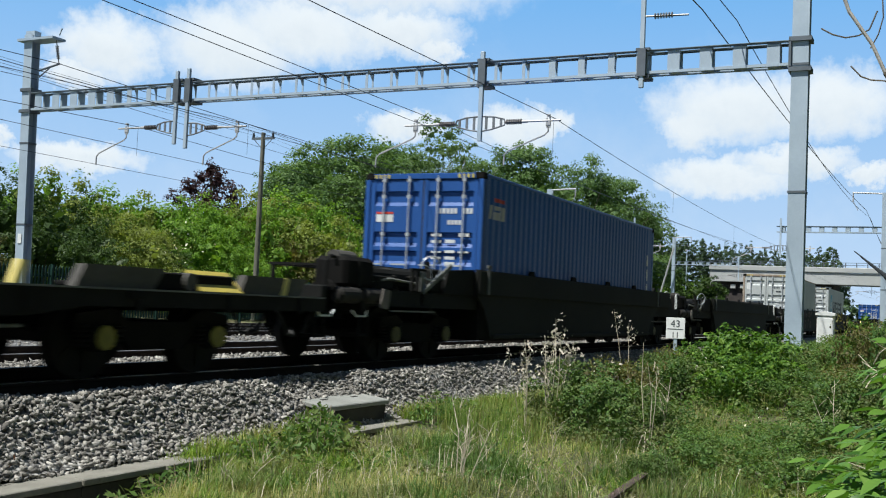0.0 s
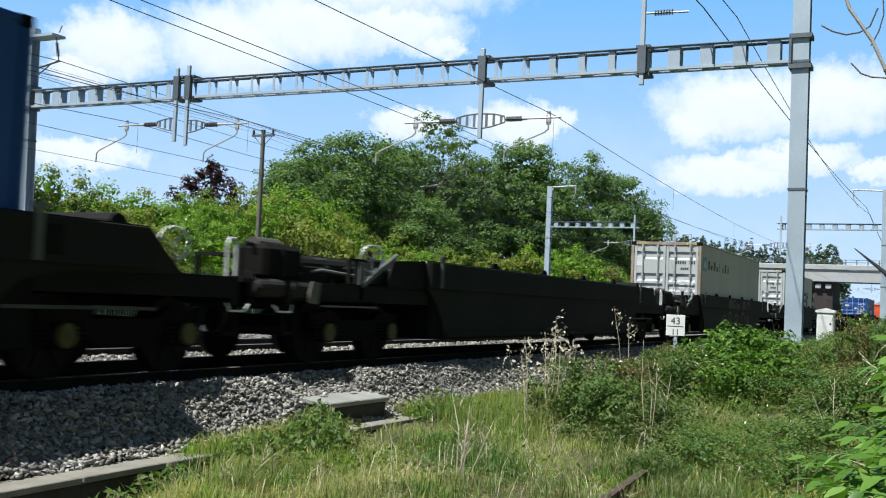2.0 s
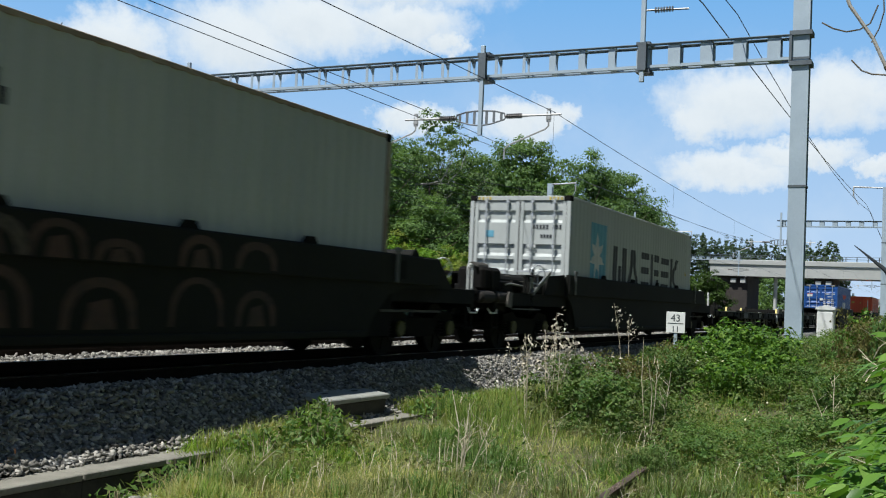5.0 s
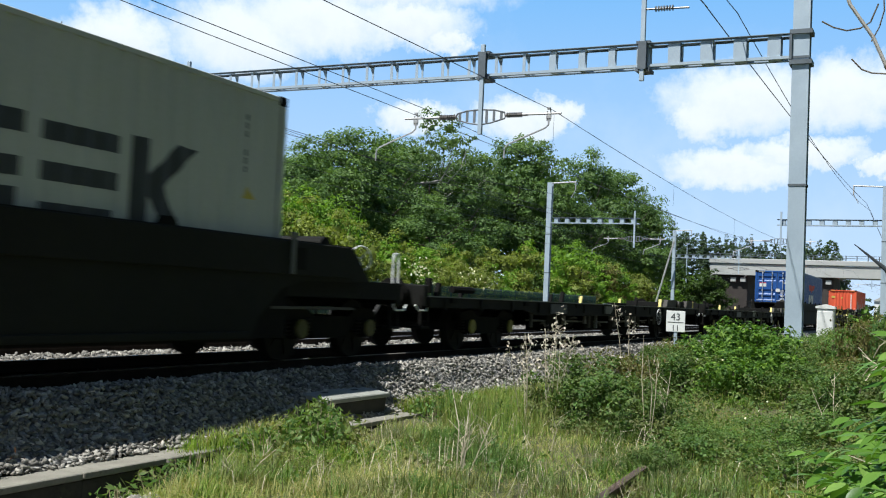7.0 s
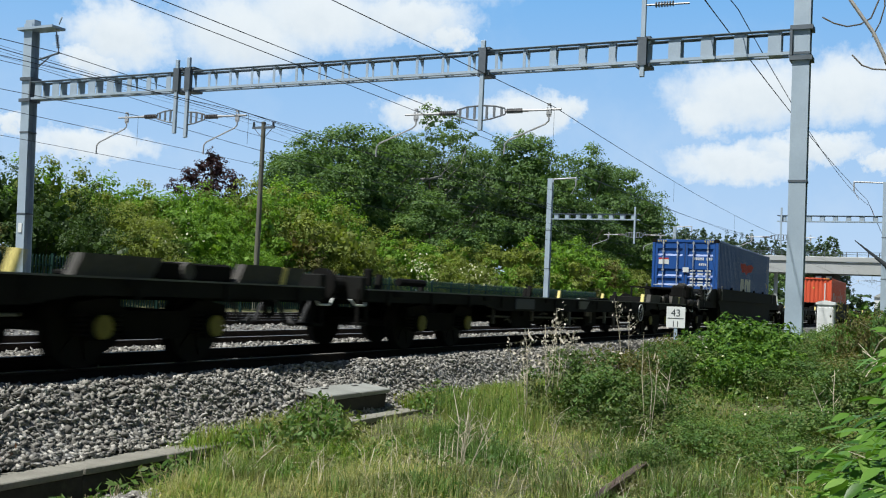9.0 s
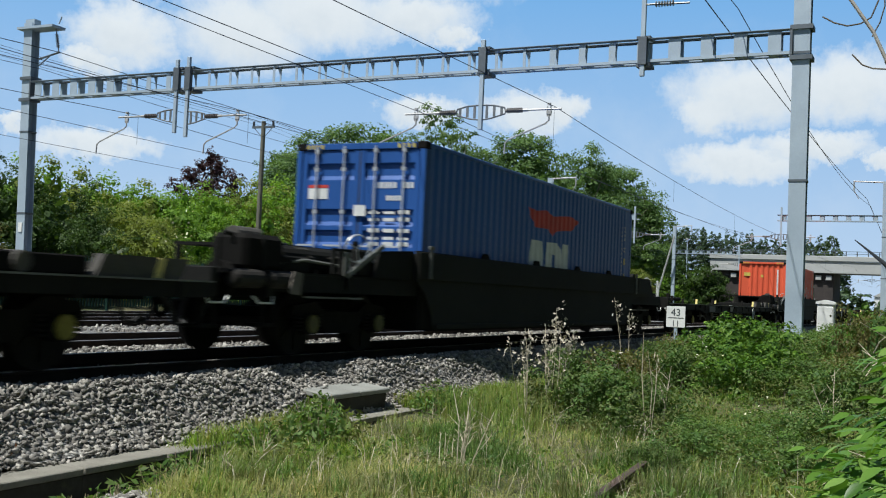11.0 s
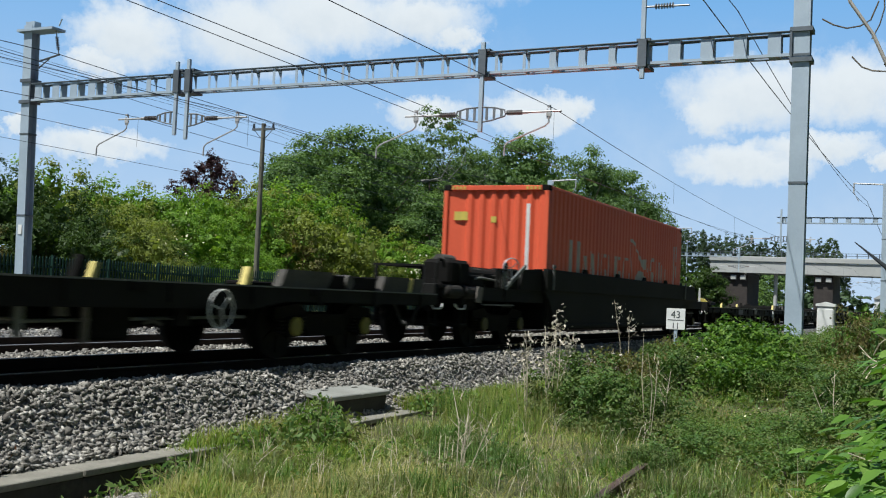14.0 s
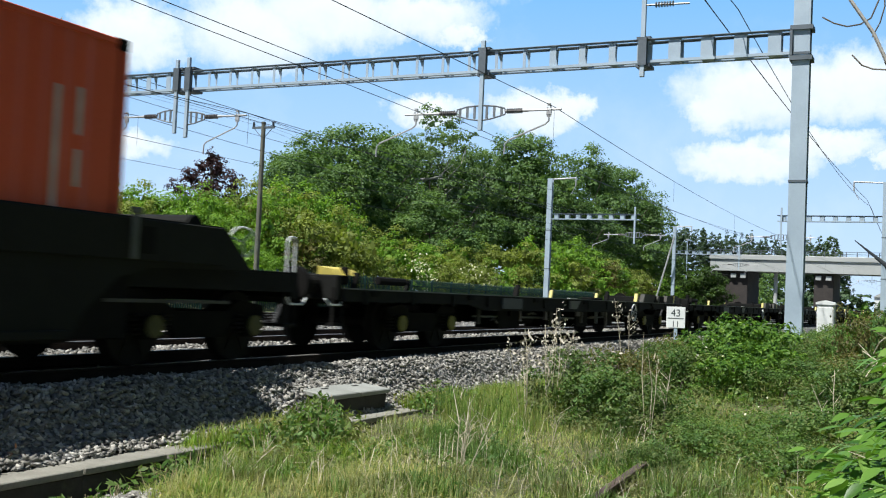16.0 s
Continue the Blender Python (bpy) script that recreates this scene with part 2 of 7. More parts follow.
# ---- building tools ----
class Shape:
    """Gathers vertices and faces of one mesh."""

    def __init__(self):
        self.v, self.f = [], []

    def add(self, verts, faces):
        n = len(self.v)
        self.v += [tuple(p) for p in verts]
        self.f += [tuple(n + i for i in f) for f in faces]
        return self

    def box(self, x0, x1, y0, y1, z0, z1, m=None, chamfer=0.0):
        c = min(chamfer, (x1 - x0) * .45, (y1 - y0) * .45, (z1 - z0) * .45)
        if c > 0:
            pts, faces = chamfered(c, x0, x1, y0, y1, z0, z1)
        else:
            pts = [(x, y, z) for z in (z0, z1) for x, y in ((x0, y0), (x1, y0), (x1, y1), (x0, y1))]
            faces = [(3, 2, 1, 0), (4, 5, 6, 7), (0, 1, 5, 4), (1, 2, 6, 5), (2, 3, 7, 6), (3, 0, 4, 7)]
        if m is not None:
            pts = [m @ Vector(p) for p in pts]
        return self.add(pts, faces)

    def tube(self, p, q, r, r2=None, n=8, caps=True):
        p, q = Vector(p), Vector(q)
        d = (q - p).normalized()
        a = d.orthogonal().normalized()
        b = d.cross(a)
        r2 = r if r2 is None else r2
        ring = [(math.cos(2 * math.pi * k / n), math.sin(2 * math.pi * k / n)) for k in range(n)]
        pts = [p + r * (c * a + s * b) for c, s in ring] + [q + r2 * (c * a + s * b) for c, s in ring]
        faces = [(k, (k + 1) % n, n + (k + 1) % n, n + k) for k in range(n)]
        if caps:
            faces += [tuple(range(n))[::-1], tuple(range(n, 2 * n))]
        return self.add(pts, faces)

    def path(self, pts, r, n=6):
        """One bent tube through the points."""
        pts = [Vector(p) for p in pts]
        verts, faces, a = [], [], None
        for k, p in enumerate(pts):
            d = (pts[min(k + 1, len(pts) - 1)] - pts[max(k - 1, 0)]).normalized()
            a = d.orthogonal().normalized() if a is None else (a - d * a.dot(d)).normalized()
            b = d.cross(a)
            verts += [p + r * (math.cos(2 * math.pi * q / n) * a + math.sin(2 * math.pi * q / n) * b) for q in range(n)]
            if k:
                faces += [((k - 1) * n + q, (k - 1) * n + (q + 1) % n, k * n + (q + 1) % n, k * n + q) for q in range(n)]
        m = (len(pts) - 1) * n
        faces += [tuple(range(n))[::-1], tuple(range(m, m + n))]
        return self.add(verts, faces)

    def prism(self, outline, axis, lo, hi):
        """An outline of two coordinates, drawn out along an axis from lo to hi."""
        def put(u, w, s):
            return {"x": (s, u, w), "y": (u, s, w), "z": (u, w, s)}[axis]
        n = len(outline)
        pts = [put(u, w, lo) for u, w in outline] + [put(u, w, hi) for u, w in outline]
        faces = [(k, (k + 1) % n, n + (k + 1) % n, n + k) for k in range(n)] + [tuple(range(n))[::-1], tuple(range(n, 2 * n))]
        return self.add(pts, faces)

    def ring(self, centre, axis, r, thick, n=20, m=6):
        c, d = Vector(centre), Vector(axis).normalized()
        a = d.orthogonal().normalized()
        b = d.cross(a)
        pts = []
        for i in range(n):
            u = 2 * math.pi * i / n
            o = math.cos(u) * a + math.sin(u) * b
            for j in range(m):
                w = 2 * math.pi * j / m
                pts.append(c + o * (r + thick * math.cos(w)) + d * thick * math.sin(w))
        faces = [(i * m + j, ((i + 1) % n) * m + j, ((i + 1) % n) * m + (j + 1) % m, i * m + (j + 1) % m) for i in range(n) for j in range(m)]
        return self.add(pts, faces)

    def mesh(self, name, material, smooth=False):
        me = bpy.data.meshes.new(name)
        me.from_pydata(self.v, [], self.f)
        bm = bmesh.new()
        bm.from_mesh(me)
        bmesh.ops.recalc_face_normals(bm, faces=bm.faces)
        bm.to_mesh(me)
        bm.free()
        me.materials.append(material)
        if smooth:
            me.shade_smooth()
        return me


def chamfered(c, x0, x1, y0, y1, z0, z1):
    bm = bmesh.new()
    bmesh.ops.create_cube(bm, size=1)
    for v in bm.verts:
        v.co = (x0 if v.co.x < 0 else x1, y0 if v.co.y < 0 else y1, z0 if v.co.z < 0 else z1)
    bmesh.ops.bevel(bm, geom=bm.edges[:], offset=c, segments=1, affect="EDGES")
    bm.verts.index_update()
    pts, faces = [v.co.copy() for v in bm.verts], [tuple(v.index for v in f.verts) for f in bm.faces]
    bm.free()
    return pts, faces


def part(name, shape, material, parent, label="", smooth=False):
    ob = new(name, shape.mesh(name, material, smooth) if isinstance(shape, Shape) else shape)
    ob.parent = parent
    return tagged(ob, label)


def thing(name, shape, material, label, category, group="", kind="", at=None, smooth=False):
    ob = new(name, shape.mesh(name, material, smooth) if isinstance(shape, Shape) else shape)
    if at is not None:
        ob.matrix_basis = at
    return tagged(ob, label, category, group, kind)


def holder(name, label, category, group="", at=None, kind=""):
    ob = new(name)
    ob.empty_display_size = 0.3
    if at is not None:
        ob.matrix_basis = at
    return tagged(ob, label, category, group, kind)


def fast_mesh(name, verts, quads, material, smooth=False):
    """A mesh from arrays of vertices (n, 3) and faces (m, k), all faces with k corners."""
    me = bpy.data.meshes.new(name)
    m, k = quads.shape
    me.vertices.add(len(verts)), me.loops.add(m * k), me.polygons.add(m)
    me.vertices.foreach_set("co", np.ascontiguousarray(verts, dtype=np.float32).ravel())
    me.loops.foreach_set("vertex_index", np.ascontiguousarray(quads, dtype=np.int32).ravel())
    me.polygons.foreach_set("loop_start", np.arange(0, m * k, k, dtype=np.int32))
    me.update(calc_edges=True)
    me.materials.append(material)
    if smooth:
        me.shade_smooth()
    return me


def unit(a):
    return a / np.maximum(np.linalg.norm(a, axis=1, keepdims=True), 1e-6)


def leaves(rng, centres, size, wide=0.5, out=None, droop=0.0, name="leaves", material=None, up=0.5, loose=0.6):
    """A mesh of pointed leaves at the centres, facing partly outwards and partly upwards; loose: how much each leaf turns its own way."""
    n = len(centres)
    nor = rng.normal(size=(n, 3)) * (1.0 if out is None else loose)
    nor[:, 2] += up
    if out is not None:
        nor += out * 1.5
    nor = unit(nor)
    axis = unit(np.cross(nor, rng.normal(size=(n, 3))))
    axis[:, 2] -= droop
    axis = unit(axis)
    side = np.cross(nor, axis)
    ln = (size * rng.uniform(.6, 1.35, n))[:, None]
    wd = ln * wide * .5
    v = np.stack([centres - axis * ln * .5, centres + side * wd + nor * ln * .06, centres + axis * ln * .5, centres - side * wd + nor * ln * .06], 1).reshape(-1, 3)
    q = np.arange(4 * n).reshape(n, 4)
    return fast_mesh(name, v, q, material)


def inner_points(rng, blobs, per):
    """Points well inside ellipsoids, for the large leaves that close a crown."""
    out = []
    for x, y, z, rx, ry, rz in blobs:
        d = unit(rng.normal(size=(per, 3))) * rng.uniform(.1, .52, (per, 1))
        out.append(np.array([x, y, z]) + d * np.array([rx, ry, rz]))
    return np.concatenate(out)


def lobes(rng, blobs, per, clump, leaf_in):
    """Points in rounded clumps on and under the skins of ellipsoids (x, y, z, rx, ry, rz), and the way outwards at each."""
    pts, outs = [], []
    for (x, y, z, rx, ry, rz) in blobs:
        k = max(3, int(per * (rx * ry + rx * rz + ry * rz) / 3))
        d = unit(rng.normal(size=(k, 3)))
        d[:, 2] = np.where(d[:, 2] < -.55, -d[:, 2], d[:, 2])
        r = rng.uniform(.45, 1.04, (k, 1)) ** .5
        c = np.array([x, y, z]) + d * r * np.array([rx, ry, rz])
        o = unit(rng.normal(size=(k * leaf_in, 3)))
        o[:, 2] = np.where(rng.random(len(o)) < .7, np.abs(o[:, 2]), o[:, 2])
        size = np.repeat(clump * rng.uniform(.7, 1.5, k), leaf_in)[:, None]
        cc = np.repeat(c, leaf_in, 0) + o * (rng.random((k * leaf_in, 1)) ** .45) * size * 1.55 * np.array([1, 1, .8])
        pts.append(cc), outs.append(unit(np.repeat(d, leaf_in, 0) * .6 + o))
    return np.concatenate(pts), np.concatenate(outs)


# ---- ground ----
def smooth(a, b, x):
    t = np.clip((np.asarray(x, dtype=float) - a) / (b - a), 0, 1)
    return t * t * (3 - 2 * t)


def ground_z(x, y):
    x, y = np.asarray(x, dtype=float), np.asarray(y, dtype=float)
    z = -0.66 + 0 * x
    z = z + 0.36 * smooth(22.6, 24, y) + 0.5 * smooth(29, 36, y) - .22 * smooth(5.2, 6.0, y) * (1 - smooth(7.2, 8.2, x))
    z = z + 0.75 * smooth(9, 19, x) * (1 - smooth(2.6, 5.0, y)) * (1 - smooth(60, 120, x))
    z = z + 0.35 * smooth(1.5, -1.5, y) * smooth(2, 8, x)
    return z + 0.03 * np.sin(x * 1.7 + y * .9) * np.cos(y * 2.1 - x * .6)


def grid_sheet(name, xs, ys, zf, material, smooth_it=True):
    gx, gy = np.meshgrid(xs, ys, indexing="ij")
    v = np.stack([gx, gy, zf(gx, gy)], -1).reshape(-1, 3)
    a, b = len(xs), len(ys)
    i, j = np.meshgrid(np.arange(a - 1), np.arange(b - 1), indexing="ij")
    k = (i * b + j).ravel()
    return fast_mesh(name, v, np.stack([k, k + b, k + b + 1, k + 1], 1), material, smooth_it)


def soil_material():
    m, n, l, b = mat("rough_grass_and_soil", 0.95)
    f, g = tex(n, l, .35, 6), tex(n, l, 9, 6)
    c = mixc(n, l, ramp_value(n, l, f, .4, .62), (.085, .110, .030), (.150, .140, .060))
    c = mixc(n, l, ramp_value(n, l, g, .45, .7), c, (.085, .070, .045))
    l.new(c, b.inputs["Base Color"])
    bump(n, l, b, tex(n, l, 45, 5), 1.0, .06)
    return m


def ballast_material():
    m, n, l, b = mat("granite_ballast", 0.9)
    c = n.new("ShaderNodeTexCoord")
    v = n.new("ShaderNodeTexVoronoi")
    v.inputs["Scale"].default_value = 19
    l.new(c.outputs["Object"], v.inputs["Vector"])
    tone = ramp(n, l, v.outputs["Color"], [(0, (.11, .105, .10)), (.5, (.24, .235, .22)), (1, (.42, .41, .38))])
    # shade in the gaps between stones, painted as a near-black tone
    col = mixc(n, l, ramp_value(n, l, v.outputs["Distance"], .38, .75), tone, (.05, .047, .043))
    stain = tex(n, l, .7, 5)
    col = mixc(n, l, ramp_value(n, l, stain, .52, .75), col, mixc(n, l, 1.0, col, (.70, .60, .50), "MULTIPLY"))
    l.new(col, b.inputs["Base Color"])
    inv = n.new("ShaderNodeMath")
    inv.operation = "SUBTRACT"
    inv.inputs[0].default_value = 1
    l.new(v.outputs["Distance"], inv.inputs[1])
    bump(n, l, b, inv.outputs[0], 1.0, .05)
    return m


def stone_material():
    m, n, l, b = mat("ballast_stone", 0.95)
    b.inputs["Specular IOR Level"].default_value = .2
    g = n.new("ShaderNodeNewGeometry")
    col = ramp(n, l, g.outputs["Random Per Island"], [(0, (.120, .114, .104)), (.4, (.225, .216, .196)), (.8, (.340, .327, .298)), (1, (.50, .482, .44))])
    f = tex(n, l, 60, 4)
    col = mixc(n, l, .45, col, mixc(n, l, ramp_value(n, l, f, .3, .7), (.45, .42, .38), (1.25, 1.22, 1.18)), "MULTIPLY")
    l.new(col, b.inputs["Base Color"])
    bump(n, l, b, f, .5, .01)
    return m


M_SOIL, M_BALLAST, M_STONE = soil_material(), ballast_material(), stone_material()
spread = lambda near, far: np.unique(np.concatenate([near, far]))
gx = spread(np.concatenate([np.arange(-6, 4, .5), np.arange(4, 22, .2), np.arange(22, 40, .5)]), np.concatenate([-np.geomspace(8, 900, 14), np.geomspace(42, 3500, 26)]))
gy = spread(np.concatenate([np.arange(-6, -1, .5), np.arange(-1, 7, .2), np.arange(7, 40, .5)]), np.concatenate([-np.geomspace(8, 1500, 14), np.geomspace(42, 2500, 20)]))
thing("ground", grid_sheet("ground", gx, gy, ground_z, M_SOIL), None, "rough grassy ground beside a railway line", "ground", kind="structure")


def bed_z(x, y):
    z = -0.19 - 0.41 * (1 - smooth(6.35, 7.20, y)) + .125 * smooth(6.7, 7.15, y) * (1 - smooth(7.3, 7.7, y)) - 0.4 * smooth(22.4, 23.4, y)
    z = z + .11 * smooth(9.7, 10.05, y) * (1 - smooth(10.85, 11.2, y)) + .09 * smooth(13.1, 13.5, y) * (1 - smooth(16.2, 16.6, y))
    pit = smooth(10.25, 10.5, x) * (1 - smooth(12.02, 12.25, x)) * (1 - smooth(7.05, 7.3, y))
    z = z * (1 - pit) + np.minimum(z, -.345 + .12 * smooth(6.5, 7.2, y)) * pit
    return z + 0.012 * np.sin(x * 5.1) * np.cos(y * 4.3 + x)


bed = np.unique(np.concatenate([np.arange(6.48, 8.2, .1), np.arange(8.2, 23.5, .3), [23.5]]))
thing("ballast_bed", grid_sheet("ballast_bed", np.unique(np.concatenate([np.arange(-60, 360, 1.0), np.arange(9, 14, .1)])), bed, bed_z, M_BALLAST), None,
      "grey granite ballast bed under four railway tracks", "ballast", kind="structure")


def pebble(rng):
    """A broken, angular stone about the origin."""
    v = np.array([(a, b, c) for a in (-1, 1) for b in (-1, 1) for c in (-1, 1)], float) * .72
    v *= rng.uniform(.55, 1.3, (8, 1)) * rng.uniform(.65, 1.3, (8, 3))
    f = np.array([(0, 1, 3, 2), (4, 6, 7, 5), (0, 4, 5, 1), (2, 3, 7, 6), (0, 2, 6, 4), (1, 5, 7, 3)])
    return v, np.concatenate([f[:, [0, 1, 2]], f[:, [0, 2, 3]]])


def stones(name, rng, x, y, z, size):
    n = len(x)
    kinds = [pebble(rng) for _ in range(40)]
    allv, allf, at = [], [], 0
    for k, (v, f) in enumerate(kinds):
        idx = np.arange(k, n, len(kinds))
        m = len(idx)
        q = unit(np.stack([rng.normal(size=m), rng.normal(size=m) * .45, rng.normal(size=m) * .45, rng.normal(size=m)], 1))
        w, a, b, c = q.T
        R = np.stack([1 - 2 * (b * b + c * c), 2 * (a * b - c * w), 2 * (a * c + b * w), 2 * (a * b + c * w), 1 - 2 * (a * a + c * c), 2 * (b * c - a * w),
                      2 * (a * c - b * w), 2 * (b * c + a * w), 1 - 2 * (a * a + b * b)], 1).reshape(m, 3, 3)
        s = size[idx][:, None, None] * rng.uniform(.6, 1.3, (m, 1, 3)) * np.array([1.35, 1.0, .56])
        vv = np.einsum("mij,mkj->mki", R, v[None] * s) * np.array([1, 1, .85]) + np.stack([x[idx], y[idx], z[idx]], 1)[:, None]
        allv.append(vv.reshape(-1, 3))
        allf.append((f[None] + (np.arange(m) * 8)[:, None, None]).reshape(-1, 3) + at)
        at += m * 8
    return fast_mesh(name, np.concatenate(allv), np.concatenate(allf), M_STONE)


def lay_stones():
    rng = np.random.default_rng(5)
    n = 30000
    x = 3.5 + 27 * rng.random(n) ** 1.35
    y = 6.44 + 1.8 * rng.random(n)
    z = bed_z(x, y) + rng.uniform(-.012, .022, n)
    thing("ballast_stones", stones("ballast_stones", rng, x, y, z, rng.uniform(.017, .038, n)), None,
          "loose grey ballast stones on the track shoulder", "ballast", kind="stuff")
    n = 10000
    x = 5 + 40 * rng.random(n) ** 1.2
    y = np.where(rng.random(n) < .55, rng.uniform(9.6, 11.3, n), np.where(rng.random(n) < .75, rng.uniform(13.0, 16.6, n), rng.uniform(8.1, 9.4, n)))
    thing("ballast_stones", stones("ballast_stones", rng, x, y, bed_z(x, y) + .012, rng.uniform(.022, .042, n)), None,
          "loose grey ballast stones between the rails", "ballast", kind="stuff")
    n = 1500
    x, y = 4.2 + 2.6 * rng.random(n), 4.85 + 1.3 * rng.random(n)
    x = np.where(x > .95 + y, x - 1.6, x)
    thing("ballast_stones", stones("ballast_stones", rng, x, y, ground_z(x, y) + .022, rng.uniform(.020, .042, n)), None,
          "spilled ballast stones in front of the cable trough", "ballast", kind="stuff")


lay_stones()

# ---- tracks ----
TRACKS = (8.738, 12.14, 17.5, 20.9)


def build_track(y, first, last):
    tr = holder("railway_track", "railway track with brown rails on concrete sleepers", "track", "running lines", pose(0, y, 0), "structure")
    prof = [(-.07, -.159), (.07, -.159), (.07, -.148), (.012, -.13), (.012, -.04), (.036, -.03), (.036, -.006), (-.036, -.006), (-.036, -.03), (-.012, -.04), (-.012, -.13), (-.07, -.148)]
    for s in (-.7525, .7525):
        r = part("rail", Shape().prism([(s + u, w) for u, w in prof], "x", -70, 350), M_RAIL, tr)
        part("rail_head", Shape().prism([(s - .033, -.006), (s + .033, -.006), (s + .026, 0), (s - .026, 0)], "x", -70, 350), M_RAILTOP, r, "polished running surface")
    me = Shape().prism([(-1.25, -.26), (1.25, -.26), (1.25, -.19), (.9, -.162), (.6, -.162), (.3, -.185), (-.3, -.185), (-.6, -.162), (-.9, -.162), (-1.25, -.19)], "x", -.13, .13).mesh("sleeper", M_SLEEPER)
    x = first
    while x < last:
        part("sleeper", me, None, tr).location = (x, 0, 0)
        x += .65


build_track(TRACKS[0], 2, 60)
build_track(TRACKS[1], 2, 60)
build_track(TRACKS[2], 10, 50)
build_track(TRACKS[3], 10, 50)

# ---- overhead line structures ----
PX = 22.03


def mast(name, parent, x, y, z0, z1, w=.32, d=.30, rake=0.0):
    a, b, t, g = d / 2, w / 2, .022, .010
    s = Shape().prism([(x + u, y + v) for u, v in ((-a, -b), (-a + t, -b), (-a + t, -g), (a - t, -g), (a - t, -b), (a, -b), (a, b), (a - t, b), (a - t, g), (-a + t, g), (-a + t, b), (-a, b))], "z", z0, z1)
    s.v = [(u, v + rake * (q - z0) / (z1 - z0), q) for u, v, q in s.v]
    m = part(name, s, M_STEEL, parent, "grey galvanised H-section post")
    for z in (z0 + (z1 - z0) * k for k in (.34, .62)):
        yr = y + rake * (z - z0) / (z1 - z0)
        part("band", Shape().box(x - d / 2 - .012, x + d / 2 + .012, yr - w / 2 - .012, yr + w / 2 + .012, z, z + .045), M_DARKSTEEL, m, "dark clamping band")
    part("foundation", Shape().box(x - .45, x + .45, y - .45, y + .45, z0 - .9, z0 + .03, chamfer=.03), M_CONC, m, "square concrete foundation")
    part("base_plate", Shape().box(x - .26, x + .26, y - .26, y + .26, z0 + .03, z0 + .06), M_STEEL, m)
    return m


def boom(parent, x, y0, y1, zb, zt, wx=.34, dip=0.0):
    """A box beam of four angles, tied by flat plates on all four faces; the plates widen towards the ends. dip: how far the end y1 hangs below y0."""
    lean = Matrix.Translation((0, y0, 0)) @ Matrix.Rotation(-math.atan2(dip, y1 - y0), 4, "X") @ Matrix.Translation((0, -y0, 0))
    for sx in (-1, 1):
        o, q = x + sx * wx / 2, -sx
        prof = [(o, zb), (o + q * .085, zb), (o + q * .085, zb + .012), (o + q * .012, zb + .012), (o + q * .012, zb + .06), (o, zb + .06)]
        part("chord", Shape().prism(prof, "y", y0, y1), M_STEEL, parent).matrix_basis = lean
        w = .03 if sx < 0 else .02      # the top angles spread their flat legs
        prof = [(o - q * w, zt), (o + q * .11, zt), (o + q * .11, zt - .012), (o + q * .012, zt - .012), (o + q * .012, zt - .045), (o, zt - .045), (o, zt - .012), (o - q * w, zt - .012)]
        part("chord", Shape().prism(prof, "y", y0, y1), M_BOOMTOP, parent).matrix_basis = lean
    n = max(2, int((y1 - y0) / .68))
    widths = (.13, .075, .035)
    flats = [Shape().box(-.005, .005, -u, u, zb + .05, zt - .05).mesh("batten", M_STEEL) for u in widths]
    bars = [Shape().box(-wx / 2 + .02, wx / 2 - .02, -u, u, 0, .01).mesh("lacing_bar", M_STEEL) for u in widths]
    gusset = Shape().prism([(-.03, zt - .05), (.09, zt - .05), (.03, zt - .20), (.02, zb + .05), (-.02, zb + .05), (-.02, zt - .2)], "x", -.005, .005).mesh("gusset", M_STEEL)
    for k in range(n):
        y = y0 + (k + .5) * (y1 - y0) / n
        e = min(y - y0, y1 - y)
        i = 0 if e < 3.4 else 1 if e < 5.6 else 2
        part("batten", flats[i], None, parent).matrix_basis = lean @ Matrix.Translation((x - wx / 2 + .019, y, 0))
        part("batten", flats[i] if i == 0 else gusset, None, parent).matrix_basis = lean @ Matrix.Translation((x + wx / 2 - .019, y, 0))
        for z in (zb + .013, zt - .026):
            part("lacing_bar", bars[i], None, parent).matrix_basis = lean @ Matrix.Translation((x, y, z))


SHED = Shape().tube((0, -.01, 0), (0, .01, 0), .062, n=10).mesh("shed", M_INSUL)
SHED_FLAT = Shape().tube((0, 0, -.01), (0, 0, .01), .05, n=10).mesh("shed", M_INSUL)


